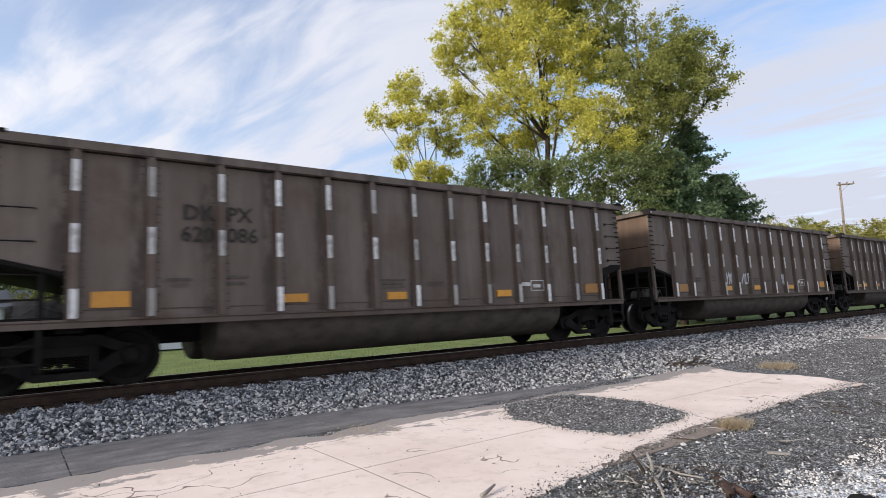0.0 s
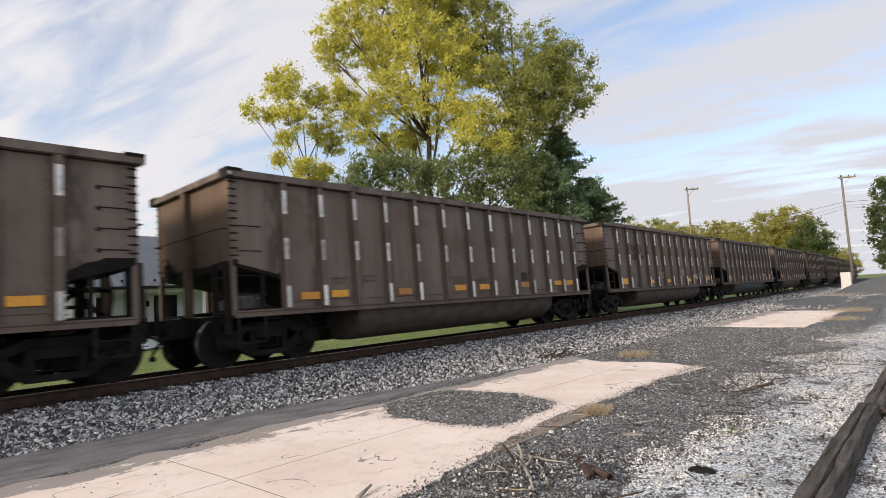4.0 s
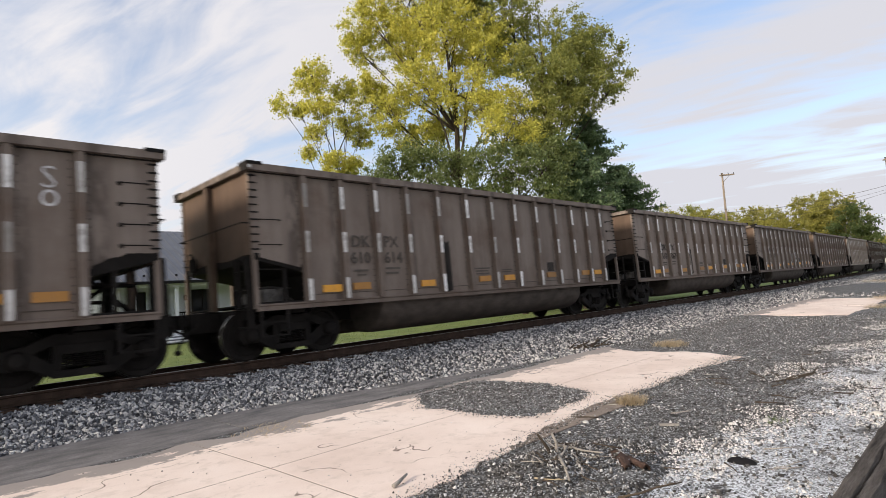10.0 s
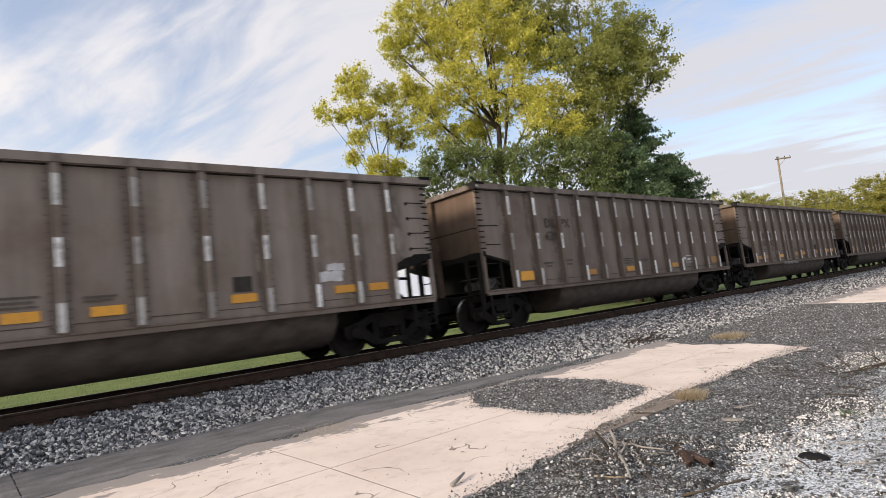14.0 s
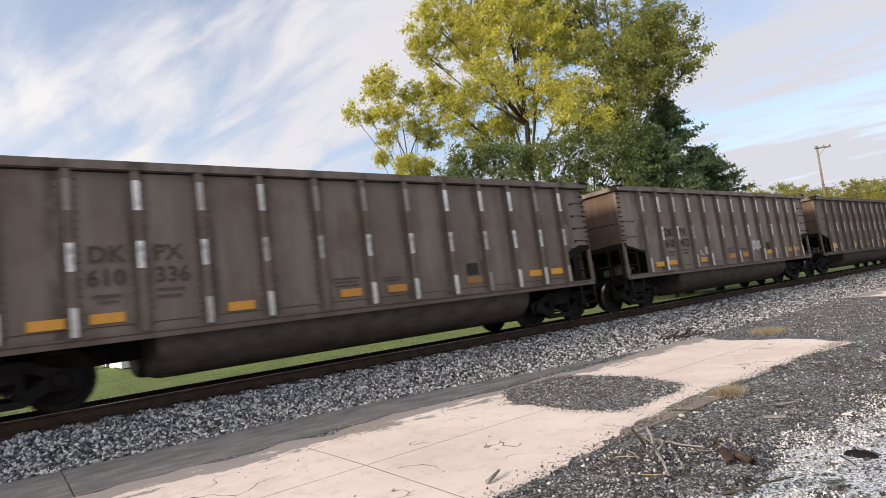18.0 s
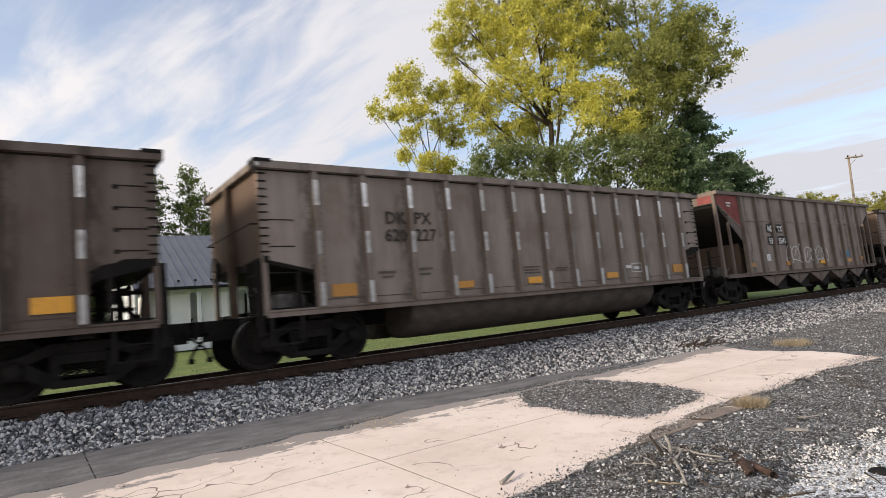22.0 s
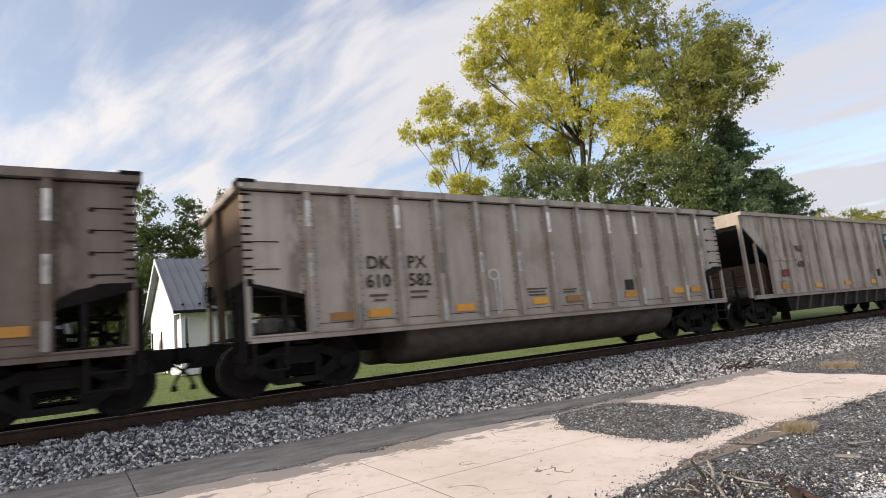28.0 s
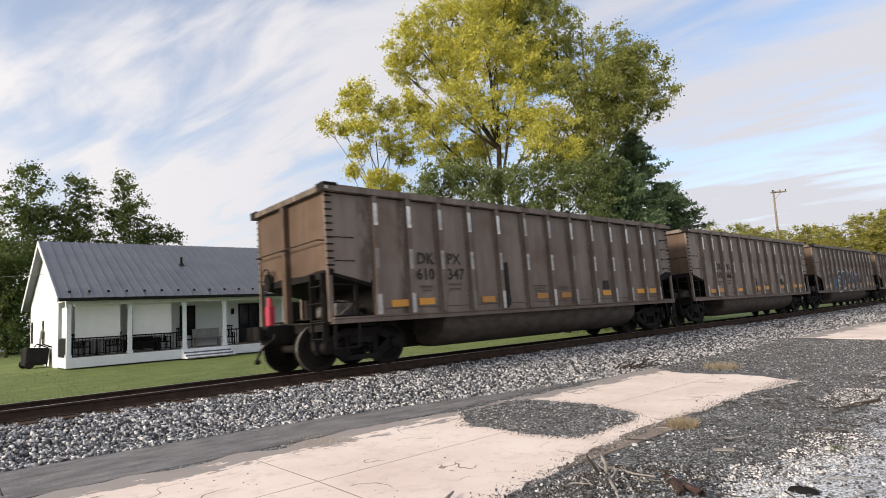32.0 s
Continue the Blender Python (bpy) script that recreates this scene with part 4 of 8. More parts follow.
# number of the car, paint and kind of reflector plates, from the last car forward
A, B = "A", "B"
CAR_DATA = {
    0: dict(num="610 347", paint="brown", extra=[(streak, (5.37, 2.2, 0.26, 3))]),
    1: dict(num="610 466", paint="mid", extra=[(patch, (10.0, 10.5, 1.6, 1.95, SPRAY_G, 4)), (streak, (6.4, 1.9, 0.12, 5))]),
    2: dict(num="610 302", paint="mid", extra=[(patch, (3.3, 4.5, 1.12, 1.8, SPRAY_BLUE, 5)), (patch, (8.3, 10.0, 1.15, 2.1, SPRAY_BLUE, 6)), (blob, (4.93, 1.62, 1.12, 1.15, 6, 0.15)), (blob, (5.92, 1.65, 0.94, 1.1, 7, -0.1)),
        (blob, (6.68, 1.85, 0.64, 0.95, 9, 0.1)), (blob, (7.36, 1.62, 0.94, 1.05, 12, 0.1)), (blob, (8.26, 1.72, 1.06, 1.2, 14, -0.15)), (blob, (9.07, 1.50, 0.83, 0.9, 16, 0.3)), (patch, (11.65, 12.3, 1.35, 1.85, SPRAY_W, 8)), (scrawl, (11.75, 12.2, 1.45, 1.75, SPRAY_NAVY, 4, 0.03, 3)),
        (post_face, (5.20, 1.25, 2.0, SPRAY_NAVY)), (post_face, (6.275, 1.3, 2.2, SPRAY_NAVY)), (post_face, (7.32, 1.3, 1.9, SPRAY_NAVY)), (post_face, (8.365, 1.3, 2.1, SPRAY_NAVY)), (post_face, (4.155, 1.25, 1.7, SPRAY_W))]),
    3: dict(num="610 ", paint="mid", extra=[(scrawl, (11.45, 12.2, 1.5, 1.95, SPRAY_W, 11, 0.05, 5)), (scrawl, (11.5, 12.1, 1.45, 1.7, SPRAY_W, 18, 0.04, 3)), (streak, (5.0, 1.7, 0.15, 2))]),
    4: dict(num="610 165", paint="brown", extra=[(streak, (5.4, 2.2, 0.2, 6))]),
    5: dict(num="610 582", paint="pale", extra=[(chalk, ([("ring", 5.55, 1.98, 0.28, 0.22), ("stroke", 5.62, 1.5, 0.12, 0.8)],))]),
    6: dict(kind="hopper", paint="pale"),
    8: dict(num="610 459", paint="mid"),
    9: dict(num="610 ", paint="mid", extra=[(tall_stripe, (1.345,)), (patch, (0.55, 0.95, 2.0, 2.3, SPRAY_G, 3)), (patch, (4.45, 5.0, 1.4, 1.7, SPRAY_FAINT, 7)), (scrawl, (5.5, 9.2, 1.42, 1.9, SPRAY_FAINT, 5, 0.06, 5)), (scrawl, (5.6, 9.0, 1.4, 1.75, SPRAY_G, 6, 0.025, 6))]),
    10: dict(num="610 ", paint="mid", extra=[(patch, (3.28, 4.06, 1.62, 1.92, SPRAY_BRIGHT, 1)), (patch, (4.25, 5.10, 1.15, 2.28, SPRAY_BRIGHT, 2)), (patch, (5.30, 6.17, 1.15, 2.22, SPRAY_BRIGHT, 3)), (patch, (6.37, 7.22, 1.2, 2.15, SPRAY_BRIGHT, 4)), (patch, (7.42, 8.26, 1.18, 2.2, SPRAY_BRIGHT, 5)),
        (patch, (8.46, 9.32, 1.2, 1.85, SPRAY_BRIGHT, 6)), (patch, (9.55, 10.25, 1.7, 1.98, SPRAY_BRIGHT, 7)), (patch, (4.18, 9.08, 1.10, 1.20, SPRAY_PINK, 9)), (scrawl, (4.3, 5.0, 1.25, 2.15, SPRAY_W, 61, 0.03, 3)), (scrawl, (5.35, 6.05, 1.25, 2.1, SPRAY_W, 62, 0.03, 3)), (scrawl, (6.4, 7.05, 1.25, 2.05, SPRAY_W, 63, 0.03, 3)), (scrawl, (7.45, 8.1, 1.25, 2.1, SPRAY_W, 64, 0.03, 3))]),
    11: dict(num="620 ", paint="dark", plates=B, extra=[(scrawl, (1.5, 2.2, 1.5, 2.1, SPRAY_W, 21, 0.04, 3)), (scrawl, (2.6, 3.5, 2.0, 2.3, SPRAY_W, 22, 0.035, 4))]),
    12: dict(num="620 146", paint="dark", plates=B, extra=[(scrawl, (5.4, 12.2, 1.25, 1.95, SPRAY_PINK, 31, 0.08, 9)), (scrawl, (5.6, 11.8, 1.35, 1.85, SPRAY_G, 32, 0.05, 7))]),
    13: dict(num="620 227", paint="mid", plates=B),
    14: dict(kind="hopper", paint="mid"),
    15: dict(num="620 237", paint="mid", plates=B, extra=[(scrawl, (7.6, 8.4, 1.35, 1.6, SPRAY_G, 8, 0.06, 3)), (scrawl, (11.6, 12.0, 1.5, 1.7, SPRAY_W, 9, 0.04, 2))]),
    16: dict(num="610 343", paint="brown"),
    17: dict(num="610 518", paint="mid", extra=[(patch, (1.32, 1.6, 1.25, 1.42, SPRAY_W, 3)), (streak, (6.4, 2.0, 0.14, 3))]),
    18: dict(num="610 336", paint="brown"),
    19: dict(num="610 452", paint="mid", extra=[(scrawl, (4.5, 5.1, 1.45, 1.75, SPRAY_W, 41, 0.07, 4)), (patch, (8.60, 9.32, 1.50, 1.84, SPRAY_W, 4)), (scrawl, (8.65, 9.25, 1.55, 1.80, SPRAY_G, 42, 0.02, 4))]),
    20: dict(paint="brown", plates=B, extra=[(patch, (8.6, 9.1, 1.5, 1.85, SPRAY_G, 4)), (patch, (11.5, 12.0, 1.4, 1.75, SPRAY_G, 5))]),
    23: dict(num="610 270", paint="mid", extra=[(patch, (11.5, 12.05, 1.55, 1.75, SPRAY_W, 4, "paint_patch", "white paint patch", 0.02)), (patch, (11.72, 12.1, 1.75, 1.9, SPRAY_W, 5, "paint_patch", "white paint patch", 0.02))]),
    24: dict(num="620 ", paint="brown", plates=B),
    25: dict(num="610 262", paint="brown", extra=[(scrawl, (4.0, 4.4, 1.35, 1.6, SPRAY_W, 8, 0.035, 3)), (streak, (5.4, 2.4, 0.16, 4)), (patch, (4.9, 6.9, 0.9, 0.98, SPRAY_G, 5))]),
    26: dict(num="620 308", paint="brown", plates=B, extra=[(streak, (5.1, 2.1, 0.14, 4))]),
    27: dict(num="620 172", paint="brown", plates=B),
    28: dict(num="610 342", paint="brown", extra=[(chalk, ([("ring", 1.75, 2.95, 0.5, 0.4), ("stroke", 1.6, 2.4, 0.12, 0.2), ("stroke", 2.0, 2.3, 0.14, 0.25), ("stroke", 2.69, 3.05, 0.3, 0.4), ("up", 2.66, 2.75, 0.08, 0.3), ("ring", 3.6, 3.0, 0.34, 0.2), ("stroke", 3.6, 3.1, 0.4, 0.3), ("up", 4.65, 2.72, 0.3, 0.7), ("right", 6.6, 2.98, 0.3, 0.12), ("right", 6.72, 2.80, 0.4, 0.12), ("right", 6.9, 2.60, 0.35, 0.12), ("ring", 12.06, 3.1, 0.24, 0.26), ("stroke", 12.1, 2.85, 0.2, 0.2), ("ring", 12.9, 2.85, 0.2, 0.22)],)),
        (glyphs, ([("D", 5.55, 2.80), ("B", 7.6, 2.78), ("U", 8.72, 2.82), ("I", 9.90, 2.82), ("N", 10.8, 2.85), ("S", 12.78, 3.0)],)),
        (patch, (4.60, 5.22, 1.85, 2.02, SPRAY_PEACH, 3)), (patch, (5.60, 6.05, 1.86, 2.08, SPRAY_PEACH, 5)), (streak, (5.4, 2.1, 0.3, 4)), (patch, (7.62, 8.16, 1.42, 1.86, SPRAY_FAINT, 6)), (patch, (8.62, 9.06, 1.36, 1.66, SPRAY_FAINT, 7))]),
    29: dict(num="610 614", paint="brown", extra=[(streak, (5.4, 2.3, 0.22, 4))]),
    30: dict(num="610 367", paint="mid", extra=[(streak, (5.4, 2.3, 0.24, 4)), (scrawl, (11.6, 12.0, 1.45, 1.75, SPRAY_W, 6, 0.04, 3))]),
    31: dict(num="610 612", paint="mid", extra=[(scrawl, (7.5, 8.3, 1.5, 2.2, SPRAY_G, 3, 0.07, 3)), (scrawl, (8.6, 9.5, 1.4, 2.2, SPRAY_W, 5, 0.06, 3))]),
    32: dict(num="610 615", paint="mid"),
    33: dict(num="610 588", paint="pale", extra=[(scrawl, (8.6, 9.2, 1.75, 2.05, SPRAY_W, 7, 0.06, 3)), (streak, (5.4, 2.2, 0.16, 4))]),
    34: dict(num="620 300", paint="brown", plates=B, extra=[(scrawl, (5.5, 6.3, 1.6, 2.0, SPRAY_W, 3, 0.035, 5)), (scrawl, (6.7, 7.3, 1.55, 2.0, SPRAY_W, 4, 0.035, 4)), (scrawl, (7.8, 8.4, 1.7, 1.95, SPRAY_W, 5, 0.035, 4)), (scrawl, (9.0, 9.6, 1.55, 1.9, SPRAY_G, 6, 0.035, 4)), (patch, (4.65, 5.0, 1.3, 1.62, SOOT, 6))]),
    35: dict(paint="brown"),
    38: dict(num="620 264", paint="dark", plates=B, extra=[(scrawl, (5.6, 6.2, 1.4, 1.75, SPRAY_G, 3, 0.07, 3)), (scrawl, (8.6, 9.2, 1.45, 1.9, SPRAY_G, 4, 0.07, 3)), (scrawl, (11.6, 12.0, 1.5, 1.75, SPRAY_G, 5, 0.06, 2))]),
    39: dict(paint="brown", plates=B, extra=[(tub_tag, (7.4, 9.7, 0.62, 0.90, SPRAY_FAINT, 15)), (tub_tag, (5.0, 7.4, 0.60, 0.90, SPRAY_BLUE, 16)), (tall_stripe, (13.385,)), (patch, (11.75, 12.0, 1.3, 1.7, SOOT, 5))]),
    40: dict(num="610 154", paint="brown"),
    41: dict(num="610 150", paint="brown", extra=[(patch, (5.0, 5.15, 1.6, 1.7, SPRAY_G, 2))]),
    42: dict(num="620 086", paint="brown", plates=B),
    43: dict(paint="mid", plates=B, extra=[(scrawl, (4.6, 5.0, 1.4, 1.9, SPRAY_W, 4, 0.05, 3)), (scrawl, (5.7, 6.3, 1.4, 1.85, SPRAY_W, 5, 0.05, 3)), (scrawl, (9.0, 9.4, 1.35, 1.85, SPRAY_W, 6, 0.05, 3))]),
}

PLATE_LONG, PLATE_BIG = plates_mesh(0.46, 0.15, NEAR), plates_mesh(0.52, 0.24, NEAR)
PLATES_A = ((1.92, 1.29, 0), (2.69, 1.31, 0), (4.70, 1.30, 0), (6.84, 1.34, 0), (7.92, 1.34, 0), (10.03, 1.36, 0), (12.08, 1.38, 0), (12.88, 1.38, 0))
PLATES_B = ((1.74, 1.34, 1), (4.67, 1.30, 0), (6.84, 1.30, 0), (9.82, 1.30, 0), (13.02, 1.38, 1))


def bars(name, rows, mat, y):
    """Small stencilling too fine to read: plain bars (x, z, width, height)."""
    g = Geo()
    for x, z, w, hgt in rows:
        g.box(x, x + w, y - 0.037, y - 0.034, z, z + hgt)
    return g.mesh(name, [mat])


FINE = bars("fine_print", [(-HB + 2.50, 1.62, 0.40, 0.045), (-HB + 2.58, 1.53, 0.26, 0.04), (-HB + 3.40, 1.66, 0.42, 0.045), (-HB + 3.40, 1.55, 0.36, 0.045),
                           (-HB + 6.45, 1.60, 0.62, 0.035), (-HB + 6.50, 1.53, 0.50, 0.035), (-HB + 6.50, 1.46, 0.54, 0.035), (-HB + 7.60, 1.55, 0.45, 0.03), (-HB + 7.60, 1.49, 0.40, 0.03)], PRINT, NEAR)
TAG = bars("data_plate", [(-HB + 9.85, 1.47, 0.34, 0.27)], LETTER, NEAR)
BOXED = bars("stencil_panel", [(-HB + 10.72, 1.34, 0.46, 0.02), (-HB + 10.72, 1.58, 0.46, 0.02), (-HB + 10.72, 1.34, 0.02, 0.25), (-HB + 11.16, 1.34, 0.02, 0.25), (-HB + 10.42, 1.46, 0.28, 0.09), (-HB + 10.80, 1.42, 0.26, 0.08)], LETTER_W, NEAR)

FADED = (3, 9, 10, 16, 18, 23, 24, 25, 26, 29, 31)
cars = []
proto = {"A": build_gondola(ROWS["A"]), "B": build_gondola(ROWS["B"])}
first_b = min(k for k, d in CAR_DATA.items() if d.get("plates") == "B")
for k in range(CARS):
    d = CAR_DATA.get(k, {})
    kind = d.get("plates", "A")
    cars.append(None if d.get("kind") == "hopper" else proto[kind] if k in (0, first_b) else copy_thing(proto[kind], Matrix()))

HTOP = 3.95
FADED_RED = mottled("faded_red", (0.16, 0.045, 0.042), (0.26, 0.085, 0.078), 4, 0.8)
TEAL = mottled("faded_teal", (0.03, 0.10, 0.12), (0.07, 0.17, 0.19), 4, 0.7)


def build_hopper(pale):
    """An open hopper car with sloped ends and slim posts: hopper pockets beneath, or one long trough where it is pale."""
    car = thing("coal_hopper", "", "freight car", group="coal cars of the train")
    top = TOP + 0.06 if pale else HTOP
    cut, fall = (1.42, 1.45) if pale else (1.62, 1.30)
    for y0, y1 in ((NEAR, NEAR + 0.03), (FAR - 0.03, FAR)):
        g = Geo()
        g.prism([(-HB + 0.05, top - 0.12), (-HB + 0.05, top - 0.42), (-HB + cut, top - fall), (-HB + cut, 1.0), (HB - cut, 1.0), (HB - cut, top - fall), (HB - 0.05, top - 0.42), (HB - 0.05, top - 0.12)], "y", y0, y1)
        out = sorted((y0 - 0.03, y0) if y0 < 0 else (y1, y1 + 0.03))
        if pale:
            for s in (-1, 1):
                g.box(*sorted((s * (HB - cut), s * (HB - 4.1))), *out, 2.18, 2.24)
                g.box(*sorted((s * (HB - cut), s * (HB - 2.6))), *out, 1.46, 1.51)
        else:
            g.box(-HB + cut, HB - cut, *out, 2.93, 2.975)
        part("side_wall", g.mesh("side_wall", [PAINT["mid"]]), car)
    g = Geo()
    for y in (NEAR, FAR):
        s = 1 if y > 0 else -1
        g.box(-HB, HB, *sorted((y - s * 0.06, y + s * 0.11)), top - 0.12, top)
    for s in (-1, 1):
        g.box(*sorted((s * HB, s * (HB - 0.1))), NEAR + 0.06, FAR - 0.06, top - 0.42, top)
    part("top_chord", g.mesh("top_chord", [PAINT["mid"]], 0.01), car)
    g = Geo()
    g.box(-0.05, 0.05, NEAR - 0.095, NEAR, 1.0, top - 0.12)
    g.box(-0.10, 0.10, NEAR - 0.016, NEAR, 1.0, top - 0.12)
    g.mi = 1
    for i in range(22):
        z, q = 1.12 + i * 0.122, 0.012
        for dx in (-0.088, 0.088):
            g.add([(dx - q, NEAR - 0.017, z - q), (dx + q, NEAR - 0.017, z - q), (dx + q, NEAR - 0.017, z + q), (dx - q, NEAR - 0.017, z + q), (dx, NEAR - 0.036, z)], [(0, 1, 4), (1, 2, 4), (2, 3, 4), (3, 0, 4)])
    slim = g.mesh("side_post", [PAINT["mid"], RIVET])
    for i in range(11):
        part("side_post", slim, car, "", pose(-HB + cut + 0.06 + i * (2 * HB - 2 * cut - 0.12) / 10, 0, 0))
    g = Geo()
    g.box(-0.06, 0.06, NEAR, NEAR + 0.1, 0.98, top - 0.12)
    leg = g.mesh("end_post", [PAINT["mid"]], 0.008)
    g = Geo()
    g.box(-0.035, 0.035, NEAR + 0.01, NEAR + 0.09, 0.98, top - 0.75)
    thin = g.mesh("end_post", [PAINT["mid"]], 0.006)
    for s in (-1, 1):
        for x, me in ((0.07, leg), (0.80, thin)):
            part("end_post", me, car, "", pose(s * (HB - x), 0, 0))
            part("end_post", me, car, "", pose(s * (HB - x), FAR - NEAR - 0.1, 0))
        part("end_post", thin, car, "", pose(s * (HB - 0.07), 1.3, 0))
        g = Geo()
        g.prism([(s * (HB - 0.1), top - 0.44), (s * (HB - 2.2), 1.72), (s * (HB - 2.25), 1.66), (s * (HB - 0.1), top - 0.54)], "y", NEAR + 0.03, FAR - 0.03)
        # same black, shade under the slope put into its colour
        part("slope_sheet", g.mesh("slope_sheet", [SOOT_SHADE_BLACK]), car, "shade-black sloped end floor")
        g = Geo()
        g.prism([(s * (HB - cut + 0.02), 0.98), (s * (HB - cut + 0.02), 2.15), (s * (HB - 2.3), 1.70), (s * (HB - 2.3), 0.98)], "y", NEAR + 0.20, FAR - 0.20)
        part("bulkhead", g.mesh("bulkhead", [END_POST]), car, "dark brown bulkhead under the slope")
        part("end_ladder", build_end_ladder(s), car)
        part("coupler", build_coupler(s), car)
        part("air_hose", build_hose(s), car)
    for nm, me in build_underframe():
        part(nm, me, car)
    for y in (NEAR, FAR):
        part("side_sill", build_sill(y), car)
    part("brake_gear", build_brake_gear(), car)
    if pale:
        g = Geo()
        g.prism([(-4.95, 0.94), (4.95, 0.94), (4.75, 0.44), (-4.75, 0.44)], "y", NEAR + 0.10, FAR - 0.10)
        trough = part("discharge_trough", g.mesh("discharge_trough", [UNDER], 0.01), car, "long black discharge trough")
        g = Geo()
        g.prism([(-0.06, 0.93), (0.06, 0.93), (-0.24, 0.46), (-0.36, 0.46)], "y", NEAR + 0.04, NEAR + 0.10)
        rib = g.mesh("rib", [TUBM])
        for i in range(10):
            part("rib", rib, trough, "", pose(-4.2 + 0.95 * i, 0, 0))
    else:
        g = Geo()
        g.prism([(-1.02, 0.90), (1.02, 0.90), (0.0, 0.50)], "y", NEAR + 0.06, NEAR + 0.09)
        skirt = g.mesh("hopper_skirt", [PAINT["umber"]])
        g = Geo()
        g.prism([(-0.62, 1.0), (-0.30, 0.36), (0.46, 0.36), (0.62, 1.0)], "y", NEAR + 0.30, -0.22)
        g.prism([(-0.62, 1.0), (-0.30, 0.36), (0.46, 0.36), (0.62, 1.0)], "y", 0.22, FAR - 0.30)
        g.box(-0.34, 0.50, NEAR + 0.22, FAR - 0.22, 0.34, 0.42)
        pocket = g.mesh("hopper_pocket", [UNDER], 0.01)
        for i in range(4):
            part("hopper_pocket", pocket, car, "", pose(-2.55 + 2.1 * i, 0, 0))
            part("hopper_skirt", skirt, car, "grey v-shaped skirt plate", pose(-3.5 + 2.1 * i, 0, 0))
        part("hopper_skirt", skirt, car, "grey v-shaped skirt plate", pose(4.9, 0, 0))
    for x, z in (((2.2, 1.28), (4.6, 1.26), (7.0, 1.26), (9.4, 1.26), (11.4, 1.28)) if pale else ((2.0, 1.34), (5.0, 1.32), (8.2, 1.30), (11.2, 1.30), (12.8, 1.36))):
        part("reflector_plate", PLATE_LONG, car, "", pose(x - HB, 0, z))
    return car


for k, d in CAR_DATA.items():
    if d.get("kind") != "hopper":
        continue
    car = cars[k] = build_hopper(d["paint"] == "pale")
    tagged(car, "weathered pale grey open hopper car, in a train" if d["paint"] == "pale" else "grey weathered open hopper car with white letters, in a train")
    for ob in car.children:
        if ob.name.split(".")[0] in ("side_wall", "side_post", "end_post", "top_chord", "side_sill"):
            ob.material_slots[0].link = "OBJECT"
            ob.material_slots[0].material = PAINT[d["paint"]] if ob.name.startswith("side_wall") else POST_PAINT["brown" if d["paint"] == "mid" else d["paint"]]
    if d["paint"] == "mid":
        for body, x, z, w in (("ND", 3.53, 2.56, 0.46), ("93", 3.53, 2.09, 0.44), ("YX", 4.34, 2.56, 0.42), ("3541", 4.32, 2.09, 0.74)):
            patch(car, x - 0.04, x + w, z - 0.04, z + 0.28, BLACK_BOX, 3, "lettering_panel", "black backing panel", 0.01)
            part("lettering", text_mesh("lettering", body, 0.315, LETTER_W, "LEFT", 0.008), car, "white stencilled letters", pose(x - HB, NEAR - 0.040, z) @ UPRIGHT)
        bubbles(car, 4.8, 8.8, 1.30, 1.95, 7, SPRAY_W, 17, 0.036)
        patch(car, 3.15, 3.45, 1.45, 1.70, SPRAY_W, 2, "sticker", "white square sticker", 0.005)
        patch(car, 10.9, 11.3, 1.45, 1.72, SPRAY_BLUE, 2, "sticker", "pale blue notice", 0.005)
        g = Geo()
        g.prism([(-HB + 0.09, HTOP - 0.14), (-HB + 1.56, HTOP - 0.14), (-HB + 1.56, HTOP - 1.20), (-HB + 0.09, HTOP - 0.42)], "y", NEAR - 0.006, NEAR - 0.001)
        part("paint_patch", g.mesh("paint_patch", [FADED_RED]), car, "faded red corner paint")
        g = Geo()
        for y in (-1.45, -0.45, 0.55):
            g.box(-HB - 0.006, -HB - 0.001, y, y + 0.5, HTOP - 0.40, HTOP - 0.14)
        part("paint_patch", g.mesh("paint_patch", [FADED_RED]), car, "faded red end paint")
        bar = bars("fine_print", [(-HB + 0.7, 3.52, 0.32, 0.05), (-HB + 0.7, 3.42, 0.26, 0.05)], LETTER_W, NEAR)
        part("fine_print", bar, car)
    else:
        for body, x, z in (("TILX", 3.3, 2.48), ("47062", 3.3, 1.92)):
            part("lettering", text_mesh("lettering", body, 0.30, LETTER_F, "LEFT"), car, "faded black stencilled letters", pose(x - HB, NEAR - 0.036, z) @ UPRIGHT)
        patch(car, 11.3, 12.1, 2.55, 3.25, TEAL, 3, "company_panel", "teal company panel with white bars", 0.01)
        bar = bars("panel_bars", [(-HB + 11.42, 2.98, 0.56, 0.16), (-HB + 11.42, 2.82, 0.56, 0.06), (-HB + 11.42, 2.70, 0.56, 0.05)], LETTER_W, NEAR - 0.004)
        part("panel_bars", bar, car, "white bars on the panel")
        patch(car, 2.15, 2.65, 1.62, 1.86, FADED_RED, 4, "paint_patch", "faded red square patch", 0.02)
        patch(car, 12.7, 13.0, 2.5, 2.85, YELLOW, 5, "sticker", "amber notice", 0.01)
        patch(car, 9.9, 10.2, 1.45, 1.75, BLACK_BOX, 6, "data_plate", "black data plate", 0.005)
